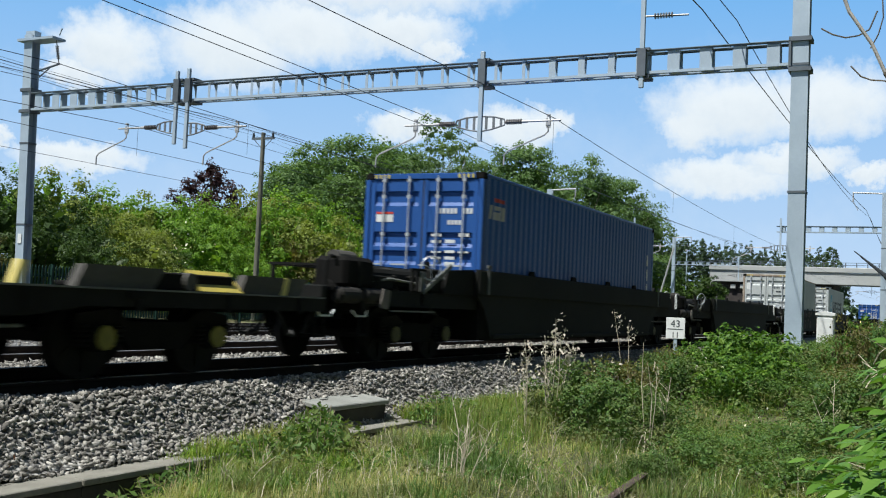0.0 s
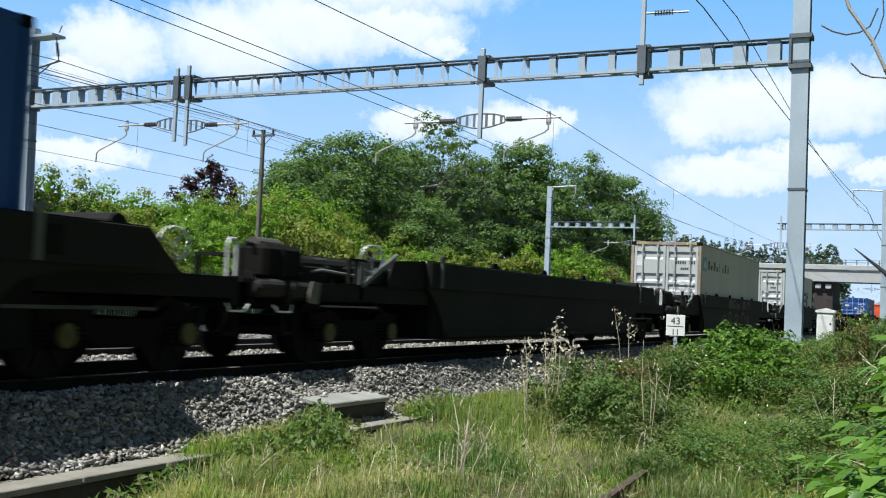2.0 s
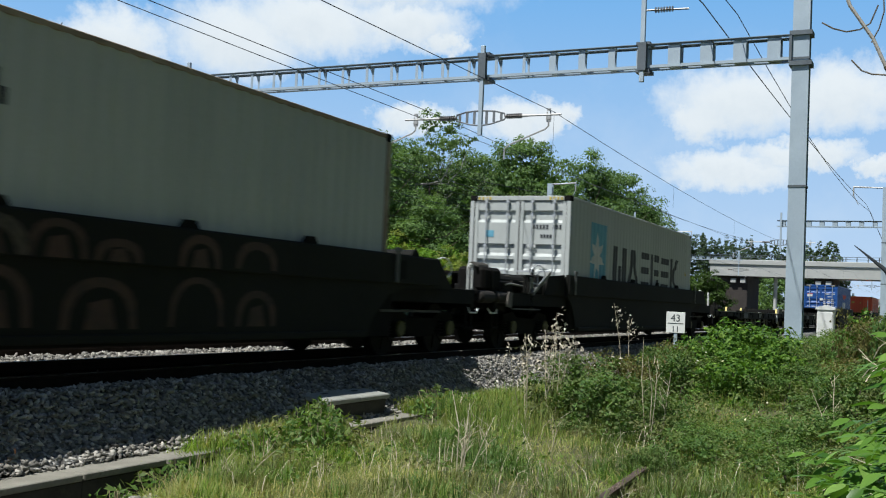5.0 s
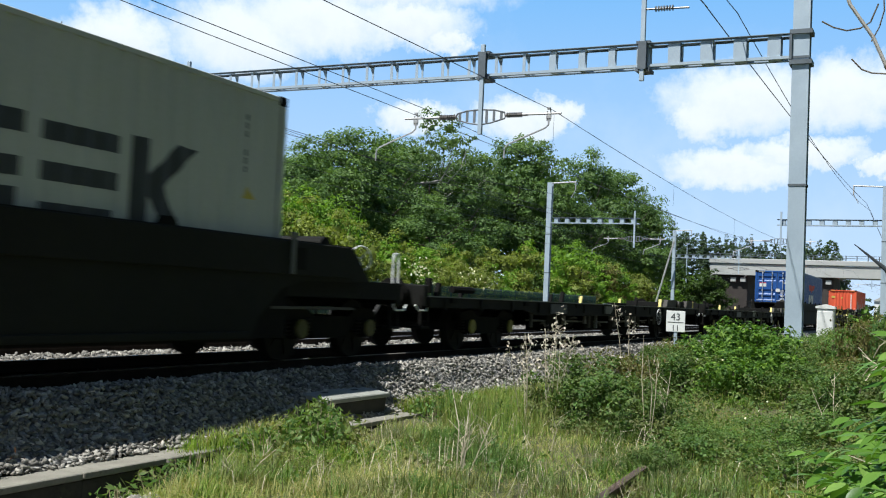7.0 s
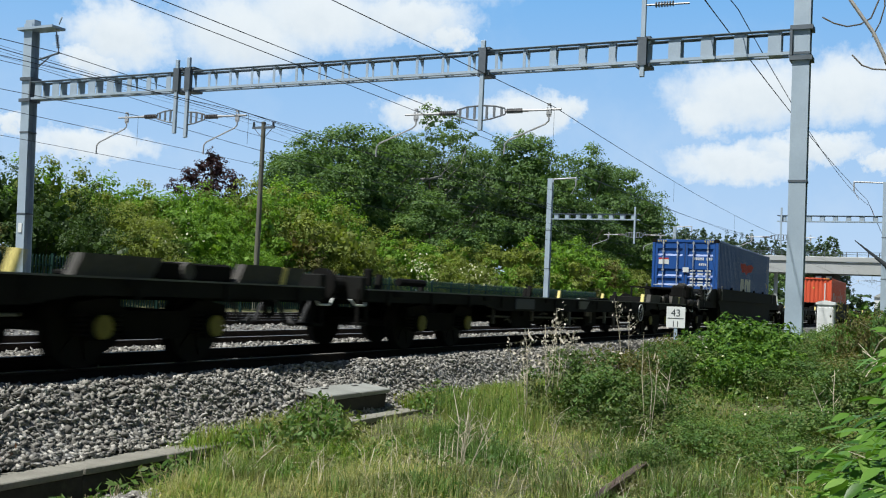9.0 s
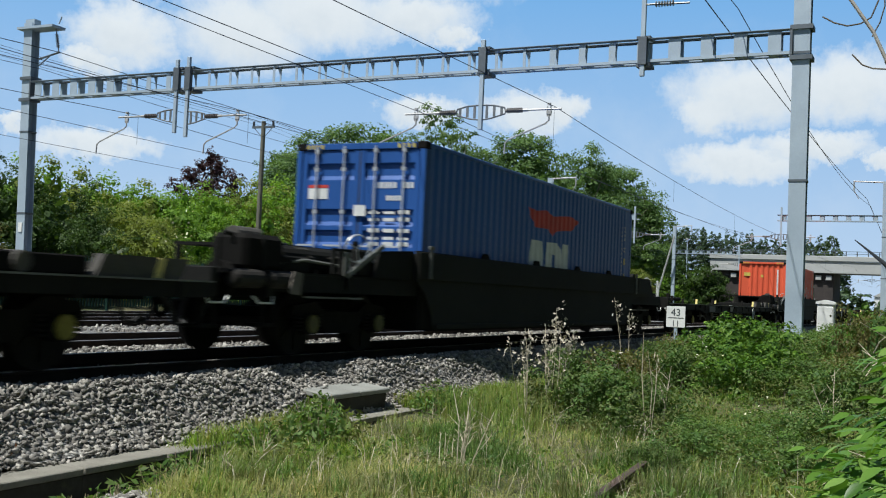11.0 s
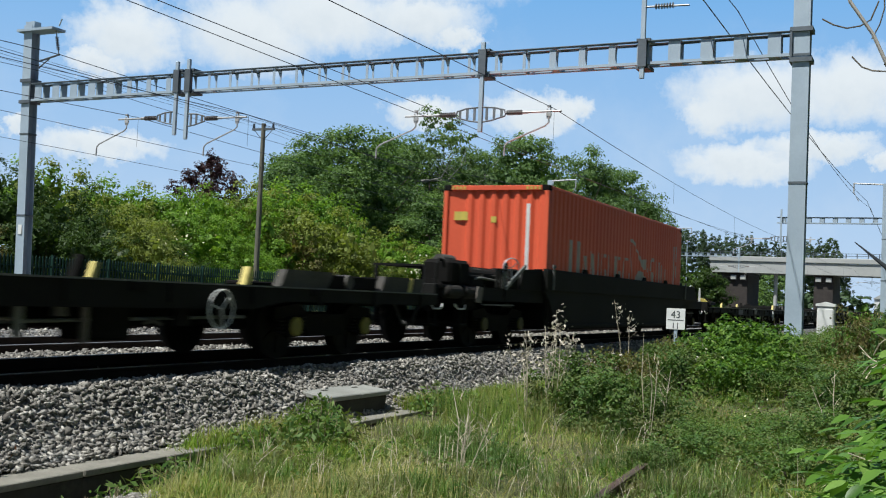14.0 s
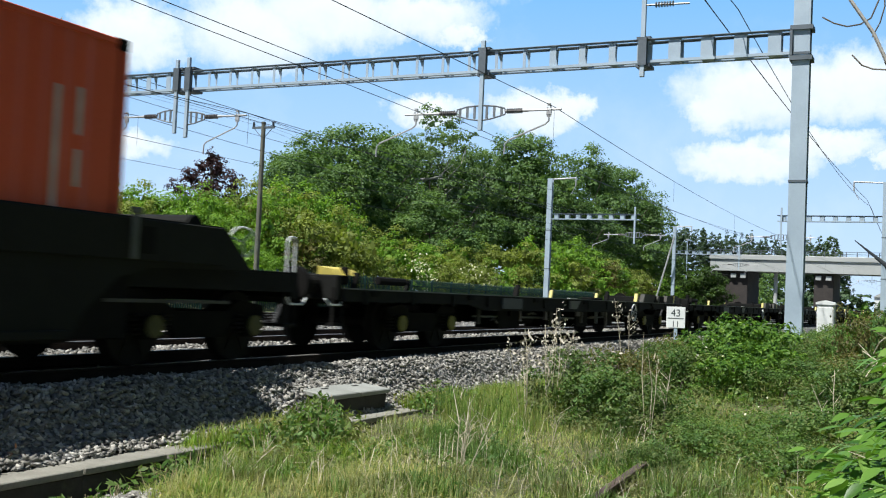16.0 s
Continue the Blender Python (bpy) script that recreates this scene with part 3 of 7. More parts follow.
def registration(parent, x, yd, side, zt=5.12):
    """The insulated arm at a drop tube that holds a contact wire; side -1 towards the near tracks."""
    y1, y2 = yd + side * .05, yd + side * .62
    s = Shape().path([(x, y1, zt + .15), (x, y1 + side * .3, zt + .13), (x, y2 - side * .03, zt + .07), (x, y2, zt - .03)], .02, 6).path([(x, y1, zt - .19), (x, y1 + side * .22, zt - .16), (x, y2 - side * .02, zt - .07), (x, y2, zt - .02)], .018, 6)
    for k in (.18, .5, .82):
        y = y1 + (y2 - y1) * k
        s.box(x - .012, x + .012, y - .028, y + .028, zt - .17 + .10 * k, zt + .14 - .05 * k)
    part("bracket", s, M_BRACKET, parent, "dull grey ladder-like bracket")
    core = part("insulator", Shape().tube((x, y2, zt), (x, y2 + side * .42, zt), .032), M_INSUL, parent, "dark ribbed insulator")
    for k in range(7):
        part("shed", SHED, None, core).matrix_basis = pose(x, y2 + side * (.05 + k * .055), zt)
    y3 = y2 + side * .42
    y4 = yd + side * 1.95
    part("tube", Shape().tube((x, y3, zt), (x, y4, zt), .024).tube((x, y3, zt), (x, y3 + side * .12, zt), .036).box(x - .022, x + .022, yd + side * 1.66 - .055, yd + side * 1.66 + .055, zt - .11, zt - .035).box(x - .014, x + .014, yd + side * 1.66 - .05, yd + side * 1.66 - .025, zt - .16, zt + .10).box(x - .014, x + .014, yd + side * 1.66 + .025, yd + side * 1.66 + .05, zt - .16, zt + .06).box(x - .03, x + .03, yd + side * 1.66 - .035, yd + side * 1.66 + .035, zt + .09, zt + .14), M_GALV_TUBE, parent)
    yc = yd + side * 1.66
    part("steady_arm", Shape().path([(x, yc, zt - .05), (x, yc, zt - .25), (x, yc + .08, zt - .32), (x, yc + .95, zt - .66), (x, yc + 1.03, zt - .74), (x, yc + 1.04, zt - .98)], .02, 6),
         M_GALV_TUBE, parent, "pale bent steady arm")


def portal():
    p = holder("overhead_line_portal", "grey steel lattice portal spanning four railway tracks", "gantry", "overhead line supports")
    mast("post", p, PX, 2.74, .33, 9.6, .33)
    mast("post", p, PX, 24.0, -.2, 8.25, .32, rake=.26)
    part("notice", Shape().box(PX - .172, PX - .16, 24.0, 24.14, 2.15, 2.42), M_WHITE, p, "small white notice plate")
    boom(p, PX, 2.9, 24.02, 6.075, 6.59, dip=.075)
    for y in (2.74, 24.19):
        part("end_clamp", Shape().box(PX - .2, PX + .2, y - .22, y + .22, 5.95, 6.04).box(PX - .2, PX + .2, y - .22, y + .22, 6.57, 6.66).box(PX - .2, PX + .2, y + (.17 if y < 9 else -.22), y + (.22 if y < 9 else -.17), 6.05, 6.56), M_DARKSTEEL, p, "dark clamp plate")
    for y, z0, z1 in ((5.97, 5.75, 8.6), (9.70, 4.70, 6.78), (18.58, 4.86, 6.83), (18.20, 4.74, 6.88)):
        d = part("drop_tube", Shape().box(PX - .27, PX - .19, y - .05, y + .05, z0, z1, chamfer=.008), M_STEEL, p)
        part("clamp", Shape().box(PX - .21, PX + .20, y - .15, y + .15, 5.97, 6.04).box(PX - .21, PX + .20, y - .15, y + .15, 6.57, 6.63).box(PX - .29, PX - .17, y - .09, y + .09, 6.0, 6.6), M_DARKSTEEL, d, "dark clamp")
    x = PX - .23
    registration(p, x, 9.70, -1)
    registration(p, x, 9.70, 1)
    registration(p, x, 18.20, -1, 5.27)
    registration(p, x, 18.58, 1, 5.34)
    # arm with insulator above the boom, and the feeder bracket on the far post
    core = part("insulator", Shape().tube((x, 5.97, 7.30), (x, 5.0, 7.27), .022), M_INSUL, p, "dark ribbed insulator")
    for k in range(7):
        part("shed", SHED, None, core).matrix_basis = pose(x, 5.71 - k * .06, 7.29)
    part("bracket", Shape().box(PX - .25, PX + .25, 23.2, 24.6, 8.05, 8.12).box(PX - .12, PX + .12, 24.05, 24.4, 8.12, 8.36).tube((PX - .1, 23.1, 8.15), (PX - .1, 23.0, 8.35), .02), M_STEEL, p)
    core = part("insulator", Shape().tube((PX, 23.3, 8.05), (PX, 23.15, 7.35), .015), M_INSUL, p, "dark ribbed insulator")
    for k in range(8):
        part("shed", SHED_FLAT, None, core).matrix_basis = pose(PX, 23.26 - k * .0107, 7.86 - k * .05)
    part("feeder_bracket", Shape().tube((PX, 23.9, 7.2), (PX, 23.12, 7.35), .03).tube((PX, 23.9, 7.0), (PX, 23.5, 7.25), .02), M_DARKSTEEL, p)


def cantilever(x, ym, side, y_end, ground, top, label):
    p = holder("overhead_line_cantilever", label, "gantry", "overhead line supports")
    mast("post", p, x, ym, ground, top, .32)
    a, b = sorted((ym + side * .17, y_end))
    boom(p, x, a, b, 6.08, 6.46)
    yd = y_end - side * .25
    part("drop_tube", Shape().box(x - .27, x - .19, yd - .05, yd + .05, 4.6, 6.9), M_STEEL, p)
    registration(p, x - .23, yd, -1, 5.15)
    registration(p, x - .23, yd, 1, 5.15)
    part("top_arm", Shape().tube((x, ym, top - .05), (x, ym + side * 1.75, top + .03), .045).tube((x, ym + side * 1.72, top + .03), (x, ym + side * 1.72, top - .5), .04).tube((x, ym + side * 1.7, top - .5), (x, ym + side * 1.45, top - 1.0), .02), M_GALV_TUBE, p)


portal()
cantilever(64.3, 23.4, -1, 17.4, -.2, 8.75, "grey two-track cantilever post by the green fence")
cantilever(64.3, 3.2, 1, 9.1, 0, 8.4, "grey two-track cantilever post beside the near line")
cantilever(106.8, 25.2, -1, 18.4, -.2, 8.9, "distant grey two-track cantilever post")
cantilever(149.0, 3.4, 1, 9.1, 0, 8.4, "distant grey two-track cantilever post")


def stay():
    p = holder("anchor_stay", "grey raking stay beside a distant post", "stay", at=pose(106.0, 25.0, -.2))
    part("stay", Shape().tube((-.1, 0, 8.0), (-.1, 2.1, 0), .09), M_GALV_TUBE, p)
    part("foot", Shape().box(-.4, .3, 1.7, 2.5, -.3, .12, chamfer=.03), M_CONC, p)


stay()


def wire(name, pts, r, label, drop_to=None):
    """A sagging conductor through supports (x, y, z); thin droppers hang from it where given."""
    w = holder(name, label, "wire", "overhead wires")
    line = [pts[0][:3]]
    for (x0, y0, z0), (x1, y1, z1), sag in [(a[:3], b[:3], b[3]) for a, b in zip(pts, pts[1:])]:
        for k in range(1, 11):
            u = k / 10
            line.append((x0 + (x1 - x0) * u, y0 + (y1 - y0) * u, z0 + (z1 - z0) * u - 4 * sag * u * (1 - u)))
    part("conductor", Shape().path(line, r, 5), M_WIRE, w)
    if drop_to:
        for k in range(7, 30, 3):
            x, y, z = line[k]
            part("dropper", Shape().tube((x, y, z), (x, y, max(drop_to, z - .8)), .004, n=4), M_WIRE, w)


for yc, zc, yk, zk, sag, shift in ((8.0, 5.22, 9.03, 4.32, .11, .9), (11.18, 5.36, 12.25, 4.14, .05, 0), (16.36, 5.36, 17.46, 4.3, .38, .9), (20.05, 5.42, 21.05, 4.34, .38, .9)):
    sup = [-21, PX, 64.3, 106.8, 149, 191]
    wire("catenary_wire", [(x, yc + shift * (k % 2 == 0), zc, sag if k < 2 else .24 if k == 2 else .38) for k, x in enumerate(sup)], .008, "thin dark sagging catenary wire", zk)
    wire("contact_wire", [(x, yk - .25 * (k % 2 == 0), zk, .02) for k, x in enumerate(sup)], .006, "thin dark level contact wire")
wire("feeder_wire", [(-21, 23.1, 7.35, 0), (PX, 23.12, 7.35, .5), (64.3, 21.7, 7.8, .5), (106.8, 23.4, 8, .5)], .011, "dark feeder wire on the far posts")
wire("feeder_wire", [(-21, 23.3, 6.4, 0), (PX, 23.8, 6.9, .3), (64.3, 23.2, 6.9, .4)], .008, "thin earth wire on the far posts")
wire("feeder_wire", [(-21, 5.4, 7.5, 0), (PX, 4.75, 7.4, .5), (64.3, 4.2, 7.4, .25), (149, 5, 8, .9)], .013, "dark feeder wire on the near posts")
wire("feeder_wire", [(-21, 4.5, 7.2, 0), (PX, 4.04, 7.13, .4), (64.3, 4.0, 7.0, .6), (149, 4.4, 6, .9)], .010, "thin dark earth wire on the near posts")


# ---- bridge ----
def bridge():
    x = 125.0
    b = holder("road_bridge", "pale concrete road bridge across the railway", "bridge")
    part("deck", Shape().box(x, x + 9, -45, 25.0, 5.3, 6.4), M_BRIDGE, b)
    part("fascia", Shape().box(x - .30, x - .02, -45, 25.1, 5.12, 6.45, chamfer=.04), M_BRIDGE, b)
    part("parapet", Shape().box(x - .45, x - .05, -45, 25.2, 6.47, 7.05, chamfer=.05), M_BRIDGE, b)
    for y in (-38, -22, -8, 12.5, 21.9):
        part("pier", Shape().box(x + .3, x + 8.5, y - 1.05, y + 1.05, -.6, 5.28, chamfer=.06), M_BRICK, b, "dark brick pier")
        for u in (-.55, .55):
            part("bearing_block", Shape().box(x - .08, x + 1.0, y + u - .3, y + u + .3, 4.35, 4.85, chamfer=.03), M_BRIDGE, b, "pale bearing block")
    for y in (17.8, 3.5):
        part("column", Shape().tube((x + 1, y, -.6), (x + 1, y, 5.28), .22, n=12), M_BRIDGE, b)
    part("abutment", Shape().prism([(22.96, -.6), (33, -.6), (24.8, 5.2), (22.96, 5.2)], "x", x + .4, x + 8), M_BRICK, b, "dark brick abutment")
    post = Shape().box(-.05, .05, -.05, .05, 7.02, 7.62).mesh("railing_post", M_DARKSTEEL)
    for k in range(60):
        part("railing_post", post, None, b).location = (x - .35, 25.1 - k * 1.15, 0)
    for z in (7.3, 7.56):
        part("railing_bar", Shape().box(x - .38, x - .32, -44, 25.2, z, z + .05), M_DARKSTEEL, b)


bridge()


# ---- fence, poles, lineside furniture ----
def fence():
    """Palisade panels of 2.75 m."""
    pale = Shape().prism([(-.033, 0), (.033, 0), (.033, 1.72), (.0, 1.8), (-.033, 1.72)], "y", -.012, .012).mesh("pale", M_FENCE)
    rail = Shape().box(0, 2.75, .014, .05, .35, .41).mesh("rail", M_FENCE)
    post = Shape().box(-.05, .05, .055, .15, -.3, 1.85).mesh("post", M_FENCE)
    y = 28.2
    for k in range(26):
        x0 = 19 + k * 2.75
        p = holder("palisade_fence", "dark green steel palisade fence panel before bushes", "fence", "palisade fence", pose(x0, y, -.12))
        part("post", post, None, p)
        for z in (0, 1.05):
            part("rail", rail, None, p).location = (0, 0, z)
        if k < 13:
            for j in range(18):
                part("pale", pale, None, p).location = (.08 + j * .152, 0, 0)
        else:
            s = Shape()
            for j in range(18):
                u = .08 + j * .152
                s.prism([(u - .033, 0), (u + .033, 0), (u + .033, 1.72), (u, 1.8), (u - .033, 1.72)], "y", -.012, .012)
            tagged(part("paling", s, M_FENCE, p), kind="stuff")


fence()


def telegraph_pole(x, y, top):
    p = holder("telegraph_pole", "weathered wooden pole with a small crossarm", "pole", at=pose(x, y, -.2))
    part("shaft", Shape().tube((0, 0, 0), (0, 0, top + .2), .14, .10, 12), M_WOOD, p)
    part("crossarm", Shape().box(-.05, .05, -.62, .62, top - .12, top - .02).tube((0, -.5, top - .12), (0, -.06, top - .55), .018).tube((0, .5, top - .12), (0, .06, top - .55), .018), M_DARKSTEEL, p)
    for u in (-.55, 0, .55):
        part("insulator", Shape().tube((0, u, top - .02), (0, u, top + .20), .06, .05), M_MARKBLACK, p)


telegraph_pole(40.25, 29.0, 8.6)
for k, z in enumerate((8.55, 8.5, 8.5)):
    wire("pole_wire", [(-10, 25.2 + k * .5, z + .3, 0), (40.25, 28.45 + k * .55, z, .5), (110, 33.5 + k * .5, z, .8)], .006, "thin wire on the wooden pole")


def street_light():
    p = holder("street_lamp", "slim grey distant street lamp", "lamp", at=pose(170, 38, 0))
    part("column", Shape().tube((0, 0, 0), (0, 0, 11.5), .12, .07), M_STEEL, p)
    part("lantern", Shape().box(-.6, .2, -.15, .15, 11.4, 11.6, chamfer=.04), M_GALV_TUBE, p)


street_light()


def far_house():
    """A white house in the distance, seen below the bridge."""
    h = holder("house", "distant white rendered house with a grey roof", "house", at=pose(330, 14, -.6))
    wall = part("wall", Shape().box(-4, 4, -4.6, 4.6, 0, 6.2), M_WHITE, h)
    part("roof", Shape().prism([(-5, 6.2), (5, 6.2), (0, 9.0)], "x", -4.4, 4.4), M_BRIDGE, h, "grey pitched roof")
    for y in (-2.6, 2.6):
        for z in (1.2, 3.9):
            w = part("window", Shape().box(-4.06, -3.9, y - .6, y + .6, z, z + 1.3), M_DARKSTEEL, wall, "dark window")
            part("sill", Shape().box(-4.14, -4.0, y - .7, y + .7, z - .1, z), M_BRIDGE, w)


far_house()


def lineside_cabinet():
    c = holder("lineside_cabinet", "white lineside equipment cabinet among bushes", "cabinet", at=pose(25.2, 2.44, .05))
    part("body", Shape().box(-.2, .2, -.18, .18, 0, 1.02, chamfer=.015), M_WHITE, c)
    part("cap", Shape().prism([(-.21, 1.02), (.21, 1.02), (.21, 1.07), (.0, 1.12), (-.21, 1.07)], "x", -.22, .22), M_WHITE, c)
    part("door", Shape().box(-.212, -.2, -.15, .15, .1, .95), M_WHITE, c)
    part("latch", Shape().box(-.222, -.212, -.12, -.1, .5, .6), M_DARKSTEEL, c, "dark latch")


lineside_cabinet()


def number_board():
    b = holder("marker_board", "white square marker board with black figures on a post", "sign", at=pose(20.0, 4.64, -.3))
    part("post", Shape().box(0, .05, -.03, .03, 0, 1.1), M_STEEL, b)
    part("plate", Shape().box(-.012, -.002, -.18, .18, .78, 1.18, chamfer=.003), M_WHITE, b)
    for words, z, size in (("43", 1.0, .19), ("11", .80, .16)):
        cu = bpy.data.curves.new("figure", "FONT")
        cu.body, cu.size, cu.align_x, cu.extrude = words, size, "CENTER", .001
        ob = bpy.data.objects.new("figure", cu)
        me = bpy.data.meshes.new_from_object(ob)
        me.materials.append(M_MARKBLACK)
        part("figure", me, None, b).matrix_basis = Matrix.Translation((-.0145, 0, z)) @ Matrix(((0, 0, -1, 0), (-1, 0, 0, 0), (0, 1, 0, 0), (0, 0, 0, 1)))
    part("bar", Shape().box(-.016, -.0125, -.15, .15, .955, .967), M_MARKBLACK, b)


number_board()


def trough():
    lid = Shape().box(0, .985, 0, .34, 0, .055, chamfer=.008).mesh("lid", M_LID)
    # channel walls carry their shade in the dark concrete tone
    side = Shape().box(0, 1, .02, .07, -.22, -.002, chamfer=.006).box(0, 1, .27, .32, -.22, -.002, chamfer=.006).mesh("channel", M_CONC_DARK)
    rng = random.Random(3)
    for k in range(-1, 16):
        t = holder("cable_trough", "grey concrete cable trough section with a flat lid", "cable trough", "cable trough run", pose(1.4 + k, 6.16, -.655))
        part("channel", side, None, t)
        part("lid", lid, None, t).matrix_basis = pose(0, rng.uniform(-.012, .012), rng.uniform(0, .008), 0, 0, rng.uniform(-.5, .5))


trough()


def chamber():
    c = holder("concrete_chamber", "low concrete cable chamber with a pale slab lid", "chamber", at=pose(10.56, 6.50, -.71, 6.0, 0, -1.0))
    part("body", Shape().box(.03, 1.40, .03, .60, -.08, .325, chamfer=.012), M_CONC_DARK, c, "stained concrete walls with shade in their colour")
    part("lid", Shape().box(-.01, .70, 0, .64, .329, .392, chamfer=.012), M_SLAB, c, "worn pale grey concrete slab")
    part("lid", Shape().box(.708, 1.44, .004, .64, .329, .388, chamfer=.012), M_SLAB, c, "worn pale grey concrete slab")
    part("lifting_eye", Shape().box(.30, .42, .30, .34, .3925, .397).box(1.0, 1.12, .30, .34, .3885, .393), M_CONC_DARK, c)


chamber()


def old_rail():
    r = holder("scrap_rail", "rusty length of rail lying in the grass", "rail", at=pose(8.10, 2.40, -.635, 0, -1.5, 2))
    part("web", Shape().prism([(-.07, -.08), (.07, -.08), (.07, -.065), (.012, -.05), (.012, .03), (.036, .04), (.036, .075), (-.036, .075), (-.036, .04), (-.012, .03), (-.012, -.05), (-.07, -.065)], "x", -1.2, 1.45), M_OLDRAIL, r)


old_rail()


# ---- train ----
LINE_Y = TRACKS[0]
PITCH_POCKET, PITCH_FLAT, NOSE = 20.57, 21.62, 4.65      # wagon lengths; wagon end to container front
WHEELSETS = []


def wheelset_mesh():
    s = Shape().tube((0, -1.05, 0), (0, 1.05, 0), .075, n=10)
    for sg in (-1, 1):
        s.tube((0, sg * .70, 0), (0, sg * .83, 0), .43, .42, 24)
        s.tube((0, sg * .685, 0), (0, sg * .70, 0), .455, .455, 24)
        for k in range(6):
            a = k * math.pi / 3
            s.box(-.03, .03, min(sg * .835, sg * .85), max(sg * .835, sg * .85), .12, .34, m=Matrix.Rotation(a, 4, "Y"))
    return s.mesh("wheelset", M_WHEEL)


WHEEL_ME = wheelset_mesh()


def bogie(wagon, x, boxes):
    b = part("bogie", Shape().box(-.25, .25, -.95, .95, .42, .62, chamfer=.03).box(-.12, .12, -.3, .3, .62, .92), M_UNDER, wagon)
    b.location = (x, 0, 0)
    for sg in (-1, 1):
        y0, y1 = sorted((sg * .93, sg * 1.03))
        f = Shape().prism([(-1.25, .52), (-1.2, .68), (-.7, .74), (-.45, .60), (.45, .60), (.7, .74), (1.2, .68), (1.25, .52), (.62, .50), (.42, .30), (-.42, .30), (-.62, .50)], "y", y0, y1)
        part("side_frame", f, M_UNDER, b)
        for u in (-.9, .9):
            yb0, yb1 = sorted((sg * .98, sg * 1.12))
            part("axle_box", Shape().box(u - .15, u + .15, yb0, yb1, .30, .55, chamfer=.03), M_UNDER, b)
            c = Shape().tube((u, sg * 1.12, .44), (u, sg * 1.15, .44), .13, .12, 12)
            part("axle_cover", c, boxes, b)
            for v in (-.24, .24):
                sp = Shape()
                for k in range(5):
                    sp.ring((u + v, sg * 1.03, .36 + k * .05), (0, 0, 1), .055, .018, 8, 3)
                part("spring", sp, M_WHEEL, b)
    for u in (-.9, .9):
        w = part("wheelset", WHEEL_ME, None, b)
        w.location = (u, 0, .425)
        WHEELSETS.append(w)


def end_gear(wagon, x, sg):
    """Headstock, buffers, hook and hoses at the wagon's end x; sg is the way outwards."""
    xa, xb = sorted((x - sg * .62, x - sg * .48))
    part("headstock", Shape().box(xa, xb, -1.24, 1.24, .78, 1.12, chamfer=.015), M_WAGON, wagon)
    for y in (-.87, .87):
        part("buffer", Shape().tube((x - sg * .48, y, .98), (x - sg * .16, y, .98), .115, .10, 14).tube((x - sg * .16, y, .98), (x - sg * .03, y, .98), .075, n=12).tube((x - sg * .05, y, .98), (x - sg * .012, y, .98), .235, .23, 18), M_UNDER, wagon)
    s = Shape().box(min(x - sg * .5, x + sg * .02), max(x - sg * .5, x + sg * .02), -.07, .07, .86, .98)
    s.ring((x - sg * .05, 0, .78), (0, 1, 0), .12, .03, 12, 5).ring((x - sg * .02, 0, .60), (0, 1, 0), .10, .03, 12, 5)
    part("coupling", s, M_UNDER, wagon)
    for y in (-.42, .38):
        part("brake_hose", Shape().path([(x - sg * .5, y, .78), (x - sg * .32, y, .62), (x - sg * .2, y, .42), (x - sg * .04, y, .40), (x, y * .8, .50)], .03, 6), M_RUBBER, wagon)
    part("step", Shape().box(min(x - sg * .75, x - sg * .45), max(x - sg * .75, x - sg * .45), -1.22, -.95, .42, .46).box(x - sg * .72 - .02, x - sg * .72 + .02, -1.2, -1.16, .44, .95).box(x - sg * .48 - .02, x - sg * .48 + .02, -1.2, -1.16, .44, .95), M_UNDER, wagon)
    part("shunter_rail", Shape().path([(x - sg * .66, -1.2, .80), (x - sg * .62, -1.22, .71), (x - sg * .34, -1.22, .71), (x - sg * .24, -1.2, .79)], .014, 6), M_WHITE, wagon, "white shunter's handrail")


def hand_wheel(wagon, c, axis, r=.2, paint=None):
    s = Shape().ring(c, axis, r, .012, 20, 5)
    d = Vector(axis).normalized()
    a = d.orthogonal().normalized()
    for k in range(3):
        v = Matrix.Rotation(k * 2 * math.pi / 3, 3, d) @ a
        s.tube(c, Vector(c) + v * r, .008, n=5)
    part("hand_wheel", s, paint or M_MARKWHITE, wagon, "round brake hand wheel")


